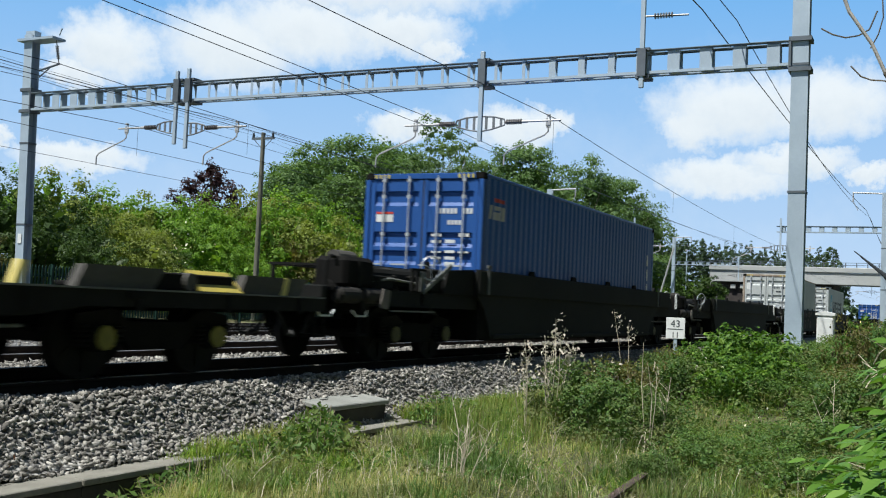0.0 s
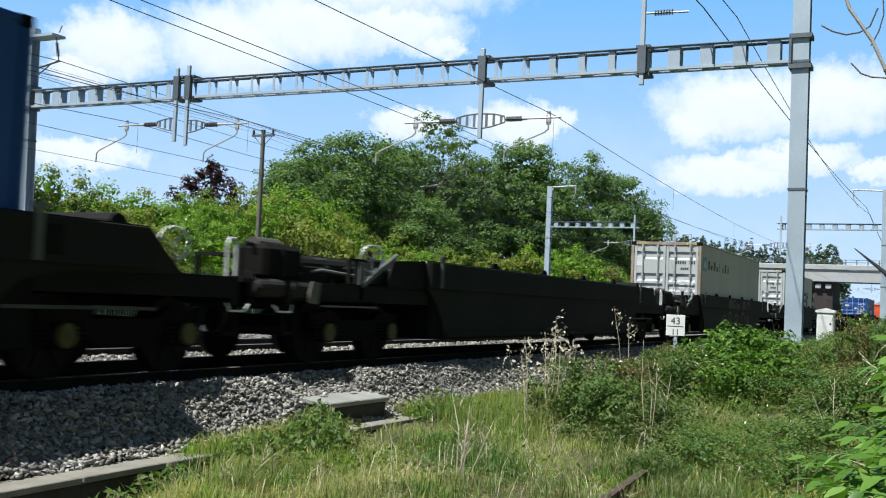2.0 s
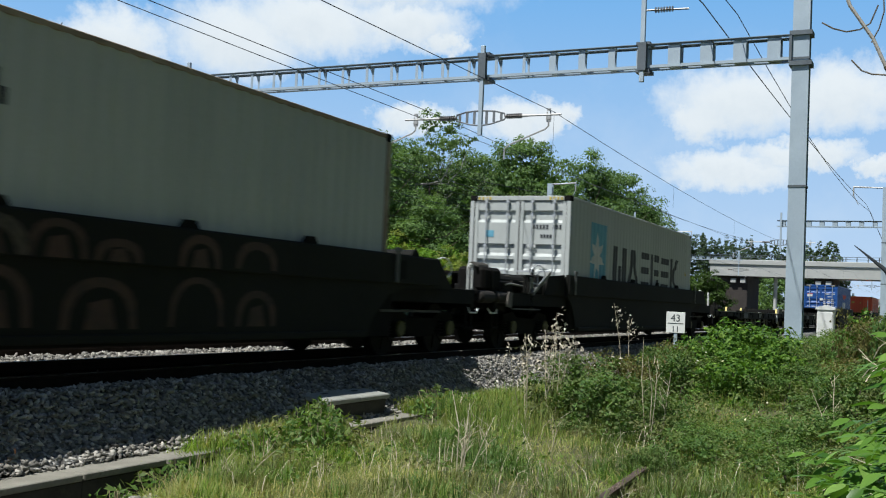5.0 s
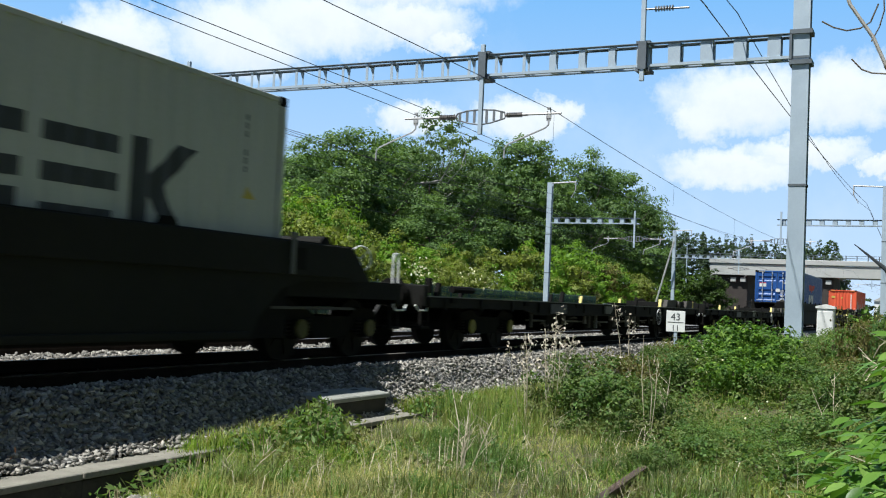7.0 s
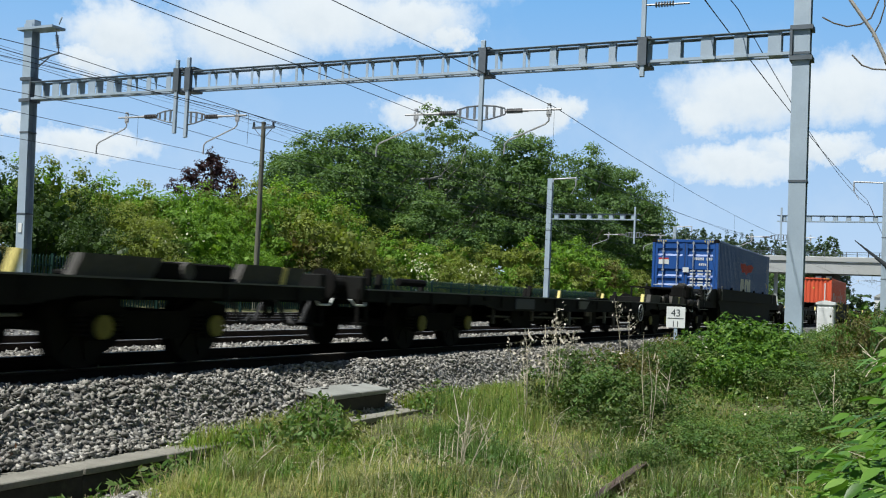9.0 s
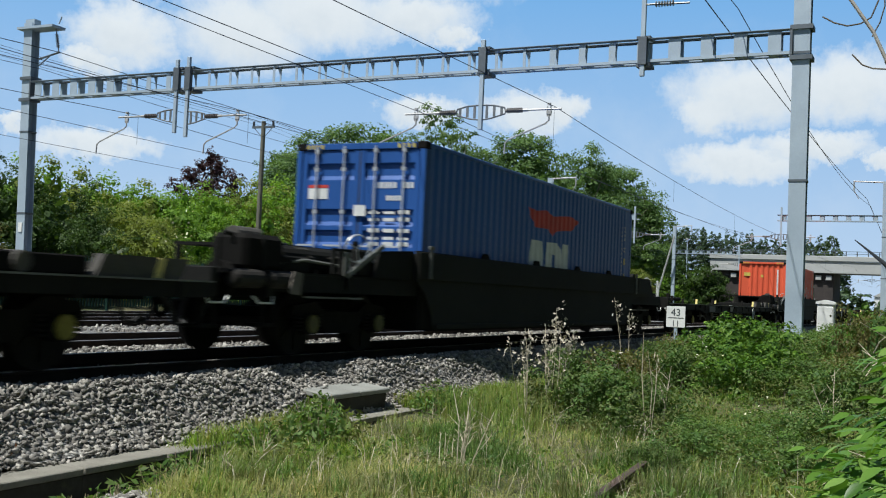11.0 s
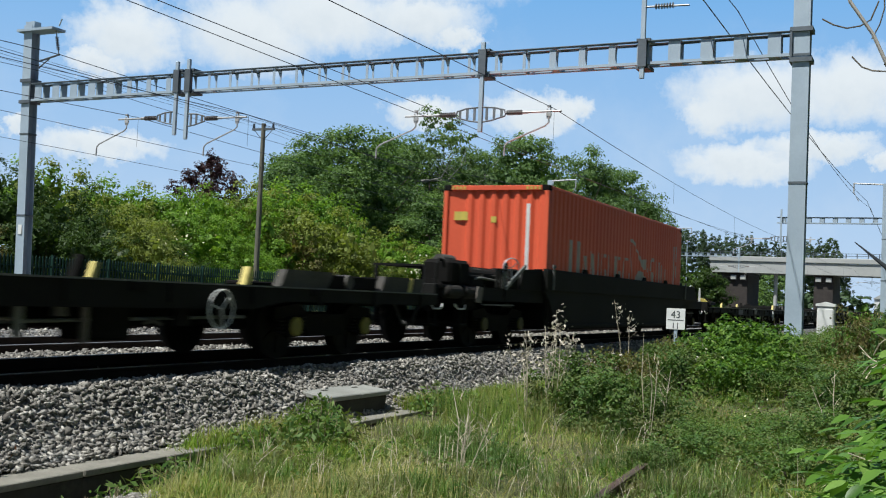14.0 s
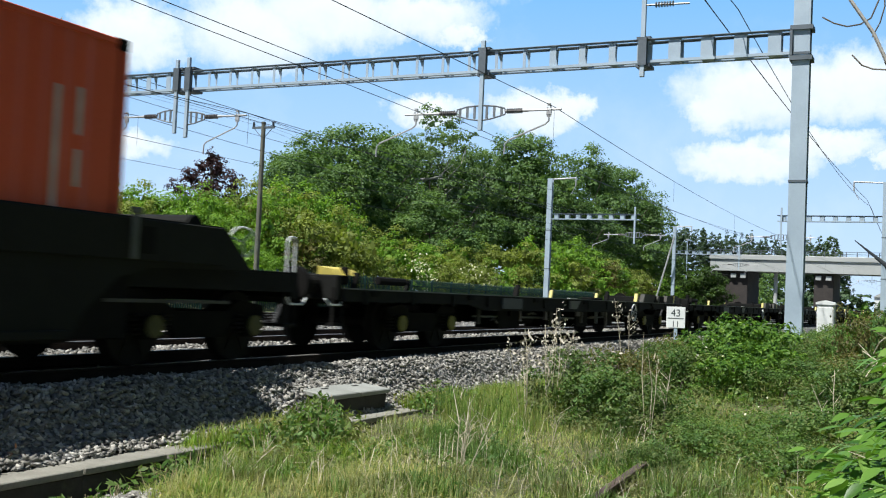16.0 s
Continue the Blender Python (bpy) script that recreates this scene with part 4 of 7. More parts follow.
def pocket_wagon():
    L = PITCH_POCKET
    w = holder("pocket_wagon", "dark grimy low-floor pocket container wagon on bogies", "wagon", "train wagons")
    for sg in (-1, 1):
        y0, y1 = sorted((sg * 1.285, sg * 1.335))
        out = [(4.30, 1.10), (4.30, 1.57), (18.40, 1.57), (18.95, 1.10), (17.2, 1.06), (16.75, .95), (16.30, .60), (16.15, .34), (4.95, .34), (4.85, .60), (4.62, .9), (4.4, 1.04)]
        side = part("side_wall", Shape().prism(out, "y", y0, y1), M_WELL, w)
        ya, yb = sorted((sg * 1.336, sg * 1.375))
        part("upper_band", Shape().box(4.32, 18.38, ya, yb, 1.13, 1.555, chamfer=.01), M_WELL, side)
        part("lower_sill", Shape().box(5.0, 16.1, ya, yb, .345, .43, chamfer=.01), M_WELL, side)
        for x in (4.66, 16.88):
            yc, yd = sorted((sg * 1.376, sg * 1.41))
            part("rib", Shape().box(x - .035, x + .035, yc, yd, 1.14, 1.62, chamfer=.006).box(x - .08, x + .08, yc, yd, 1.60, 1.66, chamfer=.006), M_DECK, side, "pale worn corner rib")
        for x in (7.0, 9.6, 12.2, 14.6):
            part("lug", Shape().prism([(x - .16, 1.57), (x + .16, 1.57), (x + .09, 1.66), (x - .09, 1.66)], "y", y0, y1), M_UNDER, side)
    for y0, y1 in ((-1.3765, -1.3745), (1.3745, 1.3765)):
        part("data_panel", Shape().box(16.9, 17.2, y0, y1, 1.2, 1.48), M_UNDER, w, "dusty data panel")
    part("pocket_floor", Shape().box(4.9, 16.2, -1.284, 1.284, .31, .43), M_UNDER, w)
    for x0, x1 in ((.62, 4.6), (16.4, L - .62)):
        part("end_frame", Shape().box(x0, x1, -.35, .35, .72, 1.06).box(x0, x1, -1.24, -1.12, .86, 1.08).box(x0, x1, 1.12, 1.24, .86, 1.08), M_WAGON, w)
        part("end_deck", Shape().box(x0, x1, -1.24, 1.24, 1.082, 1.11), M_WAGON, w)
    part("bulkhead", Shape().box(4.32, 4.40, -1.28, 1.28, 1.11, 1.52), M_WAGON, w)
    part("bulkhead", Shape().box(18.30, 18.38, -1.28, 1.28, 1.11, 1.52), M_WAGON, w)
    # equipment on the front platform
    part("reservoir", Shape().tube((1.05, -.92, 1.30), (2.5, -.92, 1.30), .165, n=16).tube((.98, -.92, 1.30), (1.05, -.92, 1.30), .1, .165, 16).tube((2.5, -.92, 1.30), (2.57, -.92, 1.30), .165, .1, 16), M_WAGON, w, "dark brake reservoir")
    part("valve_box", Shape().box(2.75, 3.15, -1.2, -.75, 1.11, 1.50, chamfer=.03).tube((2.95, -1.0, 1.5), (2.95, -1.0, 1.62), .05), M_WAGON, w)
    part("grating", Shape().box(1.6, 4.3, -.55, 1.2, 1.46, 1.50).box(1.6, 1.66, -.5, -.44, 1.11, 1.46).box(1.6, 1.66, 1.1, 1.16, 1.11, 1.46), M_WAGON, w)
    part("end_deck", Shape().box(-.30, .62, -1.2, .6, 1.06, 1.105), M_WAGON, w)
    part("lamp_bracket", Shape().path([(-.36, -1.12, 1.12), (-.36, -1.12, 1.46), (-.28, -1.12, 1.53), (-.12, -1.12, 1.52), (-.08, -1.12, 1.4)], .028, 6), M_WAGON, w)
    cover = part("cover_box", Shape().box(.10, .92, -1.17, -.62, 1.107, 1.55, chamfer=.06), M_UNDER, w)
    part("drum", Shape().tube((.16, -.9, 1.52), (.66, -.9, 1.52), .12, n=14), M_FLAP, cover, "dusty rounded drum")
    part("cover_rib", Shape().box(.42, .48, -1.195, -1.171, 1.13, 1.50), M_WAGON, cover)
    part("side_box", Shape().box(.90, 1.56, -1.15, -.7, 1.112, 1.32, chamfer=.02).box(1.0, 1.12, -1.17, -1.15, 1.16, 1.28), M_WAGON, w)
    for x0, x1 in ((-.22, .40), (.48, 1.08)):
        part("reservoir", Shape().tube((x0 + .06, -1.2, 1.0), (x1 - .06, -1.2, 1.0), .115, n=16).tube((x0, -1.2, 1.0), (x0 + .06, -1.2, 1.0), .07, .115, 16).tube((x1 - .06, -1.2, 1.0), (x1, -1.2, 1.0), .115, .07, 16), M_TANK, w, "dusty grey air reservoir")
    part("bracket_plate", Shape().prism([(.80, .84), (1.06, .82), (1.10, 1.10), (.90, 1.12)], "y", -1.345, -1.325), M_RIG, w, "scuffed pale bracket plate")
    part("end_wall", Shape().prism([(3.05, 1.11), (3.22, 1.50), (4.29, 1.56), (4.29, 1.11)], "y", -1.27, -1.23), M_WAGON, w)
    for x in (2.02, 2.22, 2.42):
        part("guard_post", Shape().box(x - .03, x + .03, -1.24, -1.19, 1.112, 1.44, chamfer=.008), M_DECK if x > 2.3 else M_WAGON, w)
    part("guard_rail", Shape().box(1.98, 2.48, -1.235, -1.195, 1.442, 1.475), M_WAGON, w)
    rng = random.Random(61)
    for k in range(12):
        x, y = rng.uniform(.9, 4.0), rng.uniform(-1.1, .6)
        part("fitting", Shape().box(x - rng.uniform(.04, .12), x + rng.uniform(.04, .12), y - .05, y + .07, 1.112, rng.uniform(1.2, 1.46), chamfer=.012), rng.choice((M_UNDER, M_WAGON, M_FLAP)), w)
    for k in range(6):
        x, y, z = rng.uniform(.8, 2.2), rng.uniform(-1.15, -.3), rng.uniform(1.16, 1.45)
        part("hose", Shape().path([(x, y, z), (x + .3, y + .03, z + rng.uniform(-.04, .1)), (x + .7, y - .02, z + .02), (x + 1.0, y, 1.12)], .018, 5), rng.choice((M_RUBBER, M_FLAP)), w)
    for x0, x1 in ((4.50, 4.58), (16.90, 16.96)):
        part("pocket_end", Shape().box(x0, x1, -1.27, 1.27, .32, 1.08), M_UNDER, w)
    for x0, x1 in ((4.58, 5.0), (16.1, 16.9)):
        for y in (-1.27, 1.27):
            part("gusset", Shape().box(x0, x1, y - .014, y + .014, .34, 1.08), M_UNDER, w)
    part("strut", Shape().box(-.05, 1.05, -.02, .02, -.035, .035, m=pose(2.30, -1.30, 1.13, 0, -25, 0)), M_DECK, w, "pale raking strut")
    part("pipe", Shape().path([(.8, -1.12, 1.2), (1.4, -1.15, 1.28), (2.7, -1.15, 1.22), (3.4, -1.2, 1.4), (4.3, -1.2, 1.42)], .022, 6), M_DECK, w)
    part("post", Shape().box(2.3, 2.4, -1.24, -1.18, .9, 1.42, chamfer=.01), M_DECK, w)
    part("post", Shape().box(3.62, 3.70, -1.24, -1.18, 1.1, 1.5, chamfer=.01), M_DECK, w)
    hand_wheel(w, (2.50, -1.30, 1.50), (.6, 1, .1), .19, M_RODS)
    # rear platform
    hand_wheel(w, (19.05, -1.1, 1.44), (.5, 1, 0), .18, M_MARKWHITE)
    part("grab_loop", Shape().path([(19.9, -1.18, 1.11), (19.9, -1.18, 1.5), (19.93, -1.18, 1.56), (20.04, -1.18, 1.56), (20.07, -1.18, 1.5), (20.07, -1.18, 1.11)], .018, 6), M_MARKWHITE, w, "pale grab rail")
    part("roller", Shape().tube((18.4, -.9, 1.55), (18.4, .9, 1.55), .16, n=14), M_WAGON, w)
    part("valve_box", Shape().box(18.5, 18.85, -.5, .4, 1.11, 1.4, chamfer=.03), M_WAGON, w)
    part("step_plate", Shape().box(1.27, 2.72, -1.30, -1.245, .785, .81), M_DECK, w)
    part("step_plate", Shape().box(16.6, 18.6, -1.30, -1.245, .70, .735), M_FLAP, w)
    end_gear(w, 0, -1)
    end_gear(w, L, 1)
    bogie(w, 2.62, M_DIMYEL)
    bogie(w, L - 2.12, M_DIMYEL)
    return w


def flat_wagon():
    L = PITCH_FLAT
    w = holder("flat_wagon", "empty dark grimy bogie container flat wagon", "wagon", "train wagons")
    for sg in (-1, 1):
        y0, y1 = sorted((sg * 1.20, sg * 1.27))
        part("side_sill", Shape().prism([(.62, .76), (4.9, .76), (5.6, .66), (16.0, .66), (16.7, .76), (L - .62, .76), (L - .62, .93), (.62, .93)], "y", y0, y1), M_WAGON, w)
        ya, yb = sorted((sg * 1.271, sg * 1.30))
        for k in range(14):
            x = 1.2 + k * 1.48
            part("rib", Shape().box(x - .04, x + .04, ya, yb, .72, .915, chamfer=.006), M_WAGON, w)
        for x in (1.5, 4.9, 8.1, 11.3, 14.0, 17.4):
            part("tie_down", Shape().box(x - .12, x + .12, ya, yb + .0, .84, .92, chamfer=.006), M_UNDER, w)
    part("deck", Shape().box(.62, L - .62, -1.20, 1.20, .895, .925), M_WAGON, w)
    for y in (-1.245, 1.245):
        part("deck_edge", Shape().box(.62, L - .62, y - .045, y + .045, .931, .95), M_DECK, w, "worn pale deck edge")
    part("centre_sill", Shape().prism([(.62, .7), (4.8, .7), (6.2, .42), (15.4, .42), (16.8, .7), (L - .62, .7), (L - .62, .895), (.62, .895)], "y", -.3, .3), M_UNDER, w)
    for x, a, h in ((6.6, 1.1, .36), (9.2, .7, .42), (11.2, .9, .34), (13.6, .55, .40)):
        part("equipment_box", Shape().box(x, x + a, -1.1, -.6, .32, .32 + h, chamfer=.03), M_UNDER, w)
    part("reservoir", Shape().tube((8.0, -.75, .52), (9.0, -.75, .52), .16, n=14), M_UNDER, w)
    part("brake_rod", Shape().tube((5.5, -1.05, .55), (11.5, -1.05, .50), .02).tube((11.5, -1.05, .50), (16.2, -1.0, .56), .02), M_DECK, w)
    part("lever", Shape().box(12.55, 12.63, -1.18, -1.12, .38, .8), M_DECK, w)
    part("lever", Shape().box(9.85, 9.93, -1.18, -1.12, .36, .7), M_DECK, w)
    part("panel", Shape().prism([(10.2, .90), (10.9, .90), (10.65, .72), (10.2, .72)], "y", -1.302, -1.275), M_DECK, w, "grey data panel")
    part("panel", Shape().box(6.3, 7.3, -1.302, -1.275, .70, .90), M_MARKBLACK, w)
    part("edge_plate", Shape().box(10.15, 10.62, -1.31, -1.25, .9505, .962), M_WHITE, w, "white painted edge plate")
    rng = random.Random(44)
    for k in range(16):      # brake rigging and brackets under the sill
        x, z = 5.6 + k * .66 + rng.uniform(-.15, .15), rng.uniform(.42, .62)
        ln, tone = rng.uniform(.15, .6), rng.choice((M_FLAP, M_FLAP, M_RIG, M_UNDER))
        if k % 3 == 0:
            part("hanger", Shape().box(x - .04, x + .04, -1.16, -1.10, z - .12, .70, chamfer=.01), tone, w)
        elif k % 3 == 1:
            part("rigging_rod", Shape().path([(x, -1.1, z), (x + ln * .4, -1.13, z + .03), (x + ln, -1.12, z + rng.uniform(-.06, .08))], .022, 6), tone, w)
        else:
            part("bracket", Shape().prism([(x, z), (x + ln * .6, z), (x + ln * .45, z + .16), (x + .04, z + .2)], "y", -1.18, -1.13), tone, w)
    # folding end plates between pale spigots at the rear
    for x0, x1 in ((L - 5.02, L - 3.87), (L - 2.42, L - 1.12)):
        part("end_flap", Shape().prism([(x0, .95), (x1 - .04, .95), (x1 + .12, 1.17), (x0 + .12, 1.17)], "y", -1.24, -1.12), M_FLAP, w, "grey-brown raised end flap")
    part("end_box", Shape().box(L - 3.82, L - 2.46, -1.18, -.9, .95, 1.14, chamfer=.015), M_UNDER, w)
    part("end_bar", Shape().box(L - 2.9, L - 1.8, .9, 1.24, .95, 1.02, chamfer=.02), M_UNDER, w)
    part("winch", Shape().tube((L - 3.3, -1.23, 1.05), (L - 3.3, -1.0, 1.05), .10, n=14), M_FLAP, w)
    for x in (1.0, 7.2, L - 8.4, L - 5.7, L - 1.5):
        for sg in (-1, 1):
            y0, y1 = sorted((sg * 1.17, sg * 1.25))
            part("spigot", Shape().prism([(x - .08, .95), (x + .03, .95), (x + .09, 1.16), (x + .0, 1.17)], "y", y0, y1),
                 M_PALEYEL if x in (L - 5.7, L - 1.5) else M_UNDER, w, "pale yellow container spigot" if x in (L - 5.7, L - 1.5) else "")
    part("end_post", Shape().box(.75, .85, -1.2, -1.1, 1.0, 1.24, chamfer=.01).box(.95, 1.9, -.6, .6, 1.0, 1.14, chamfer=.03).tube((2.0, -1.0, 1.08), (2.9, -1.0, 1.08), .06), M_UNDER, w)
    hand_wheel(w, (L - 6.3, -1.335, .66), (0, 1, 0), .22)
    end_gear(w, 0, -1)
    end_gear(w, L, 1)
    bogie(w, 3.55, M_AXYEL)
    bogie(w, L - 3.55, M_AXYEL)
    return w


C_LEN, C_WID, C_HIGH = 12.192, 2.438, 2.896


def corrugated(n_len, depth, z0, z1, pitch=.278):
    """Corrugated sheet along x from 0 to n_len; the face lies at y = 0 and waves towards +y."""
    s = Shape()
    xs, k = [(0, 0)], 0
    while True:
        x = .03 + k * pitch
        pts = [(x, 0), (x + .07, 0), (x + .138, depth), (x + .21, depth)]
        if x + pitch > n_len:
            break
        xs += pts
        k += 1
    xs.append((n_len, 0))
    v = [(x, y, z) for x, y in xs for z in (z0, z1)]
    s.add(v, [(2 * i, 2 * i + 2, 2 * i + 3, 2 * i + 1) for i in range(len(xs) - 1)])
    return s


def door_leaf(c, y0, y1, paint, recessed):
    """A door with pressed horizontal channels, two lock rods and gaskets; it faces -x."""
    zs = [(.16, 0)]
    for a, b in recessed:
        zs += [(a, 0), (a + .07, .045), (b - .03, .045), (b, 0)]
    zs.append((C_HIGH - .13, 0))
    m = .10
    s = Shape()
    v = [(x - .0, y, z) for z, x in zs for y in (y0 + m, y1 - m)]
    s.add(v, [(2 * i, 2 * i + 1, 2 * i + 3, 2 * i + 2) for i in range(len(zs) - 1)])
    d = part("door", s, paint, c)
    d.location = (.035, 0, 0)
    part("door_frame", Shape().box(-.012, .04, y0 + .012, y0 + m, .14, C_HIGH - .12, chamfer=.006).box(-.012, .04, y1 - m, y1 - .012, .14, C_HIGH - .12, chamfer=.006), paint, d)
    part("gasket", Shape().box(-.004, .02, y0, y0 + .012, .14, C_HIGH - .12).box(-.004, .02, y1 - .012, y1, .14, C_HIGH - .12), M_RUBBER, d)
    for y in (y0 + .25 * (y1 - y0), y0 + .72 * (y1 - y0)):
        rod = Shape().tube((-.055, y, .12), (-.055, y, C_HIGH - .06), .017, n=8)
        for z in (.22, .95, 1.75, 2.45, C_HIGH - .14):
            rod.box(-.07, -.0, y - .035, y + .035, z - .03, z + .03)
        part("lock_rod", rod, M_RODS, d, "pale steel lock rod")
        part("handle", Shape().box(-.075, -.06, y, y + .32, 1.17, 1.20), M_RODS, d)


def container(name, paint, label, doors=True, casting=None):
    c = holder(name, label, "container", "train containers")
    h = C_WID / 2
    casting = casting or paint
    for sg in (-1, 1):
        s = corrugated(C_LEN - .3, .022, .15, C_HIGH - .07)
        s.v = [(x + .15, sg * (h - .004 - y), z) for x, y, z in s.v]
        part("side_panel", s, paint, c)
        y0, y1 = sorted((sg * (h - .06), sg * h))
        part("top_rail", Shape().box(.1, C_LEN - .1, y0, y1, C_HIGH - .075, C_HIGH - .012, chamfer=.008), casting, c)
        part("bottom_rail", Shape().box(.1, C_LEN - .1, y0, y1, .02, .155, chamfer=.008), casting, c)
    roof = corrugated(C_LEN - .3, .02, -h + .06, h - .06)
    roof.v = [(x + .15, z, C_HIGH - .04 + y) for x, y, z in roof.v]
    part("roof", roof, paint, c)
    part("floor", Shape().box(.1, C_LEN - .1, -h + .06, h - .06, .04, .15), M_UNDER, c)
    for x0, x1 in ((0, .11), (C_LEN - .11, C_LEN)):
        for sg in (-1, 1):
            y0, y1 = sorted((sg * (h - .10), sg * (h + .0)))
            part("corner_post", Shape().box(x0, x1, y0, y1, .12, C_HIGH - .12, chamfer=.01), casting, c)
            ya, yb = sorted((sg * (h - .17), sg * (h + .003)))
            xa, xb = (x0 - .004, x0 + .175) if x0 == 0 else (x1 - .175, x1 + .004)
            for z in (0, C_HIGH - .12):
                part("corner_casting", Shape().box(xa, xb, ya, yb, z, z + .12, chamfer=.012), M_UNDER, c)
        part("end_header", Shape().box(x0 + .01, x1 - .01, -h + .17, h - .17, C_HIGH - .115, C_HIGH - .01, chamfer=.008), casting, c)
        part("end_sill", Shape().box(x0 + .01, x1 - .01, -h + .17, h - .17, .01, .14, chamfer=.008), casting, c)
    for x in ([C_LEN - .06] if doors else [.05, C_LEN - .06]):
        e = corrugated(C_WID - .2, .045, .14, C_HIGH - .115)
        f = 1 if x < 1 else -1
        e.v = [(x + f * y, u - h + .1, z) for u, y, z in e.v]
        part("end_panel", e, paint, c)
    if doors:
        rec = ((.24, .50), (.62, .90), (1.18, 1.45), (1.52, 1.80), (2.28, 2.56))
        door_leaf(c, -h + .10, 0, paint, rec)
        door_leaf(c, 0, h - .10, paint, rec)
    # hazard stripes on the header corners
    for sg in (-1, 1):
        for k in range(4):
            y = sg * (h - .22 - k * .09)
            part("hazard_stripe", Shape().box(-.004, .0095, y - .022, y + .022, C_HIGH - .10, C_HIGH - .03), M_YELLOW, c)
    return c


def cut(pts, x, keep):
    """The part of an outline beyond (keep 1) or before (keep -1) the upright at x."""
    out = []
    for (x0, z0), (x1, z1) in zip(pts, pts[1:] + pts[:1]):
        a, b = (x0 - x) * keep, (x1 - x) * keep
        if a >= 0:
            out.append((x0, z0))
        if a * b < 0:
            out.append((x, z0 + (z1 - z0) * a / (a - b)))
    return out


def painted(pts, coat=.003):
    """A coat of paint inside an outline of (x, z) corners that follows the ribs of the near side."""
    s = Shape()
    rib = corrugated(C_LEN - .3, .022, 0, 1).v[::2]
    fold = [(.15 + x, -C_WID / 2 + .004 + y - coat) for x, y, z in rib]
    for (xa, ya), (xb, yb) in zip(fold, fold[1:]):
        if xb - xa < 1e-4:
            continue
        q = cut(pts, xa, 1)
        q = cut(q, xb, -1) if q else q
        if len(q) > 2:
            s.add([(x, ya + (yb - ya) * (x - xa) / (xb - xa), z) for x, z in q], [tuple(range(len(q)))])
    return s


def side_mark(c, x0, x1, z0, z1, m, label="", skew=0.0):
    """A painted block on the near side."""
    return part("marking", painted([(x0, z0), (x1, z0), (x1 + skew, z1), (x0 + skew, z1)]), m, c, label)


def end_mark(c, y0, y1, z0, z1, m, label="", x=-.004):
    return part("marking", Shape().box(x - .003, x + .003, y0, y1, z0, z1), m, c, label)


def glyph(c, x, z0, z1, w, kind, m, t=None):
    """Plain painted bars that fill the room of one character."""
    t = t or w * .24
    mid = (z0 + z1) / 2
    if kind == 0:
        side_mark(c, x, x + t, z0, z1, m), side_mark(c, x + w - t, x + w, z0, z1, m)
    elif kind == 1:
        side_mark(c, x, x + t, z0, z1, m), side_mark(c, x + t + .04, x + w, z0, mid - t * .25, m), side_mark(c, x + t + .04, x + w, mid + t * .25, z1, m)
    elif kind == 2:
        side_mark(c, x, x + t, z0, z1, m, skew=w * .22), side_mark(c, x + t * 1.6, x + w - t * .1, z0, mid, m)
    else:
        side_mark(c, x, x + w, z1 - t * .9, z1, m), side_mark(c, x, x + w, z0, z1 - t * 1.25, m)


def poly_mark(c, pts, m, label=""):
    """A painted outline of (x, z) corners on the near side."""
    return part("marking", painted(pts), m, c, label)


def bars(c, rows, m):
    """Upright or slanting bars (foot x0, foot x1, z0, z1, how far the top leans) in one colour."""
    for x0, x1, z0, z1, lean in rows:
        side_mark(c, x0, x1, z0, z1, m, skew=lean)


def star(c, x, z, r, m):
    pts = []
    for k in range(14):
        a, q = math.pi / 2 + k * math.pi / 7, r if k % 2 == 0 else r * .42
        pts.append((x + q * math.cos(a), z + q * math.sin(a)))
    part("marking", painted(pts, .006), m, c, "white starburst")


def placards(c, white, rows, seed):
    """Small unreadable notices on the door channels."""
    rng = random.Random(seed)
    for y in (-.95, -.68, -.40):
        for z in (1.20, 1.30, 1.42, 1.60, 1.72):
            if rng.random() < rows:
                end_mark(c, y, y + .2, z, z + rng.uniform(.03, .075), white, x=.03)


def numbers(c, white):
    for k in range(10):
        if k != 4:
            end_mark(c, -1.08 + k * .078, -1.03 + k * .078, 2.14, 2.24, white, x=.031)
    for k in range(4):
        end_mark(c, -.78 + k * .072, -.73 + k * .072, 1.94, 2.02, white, x=.031)


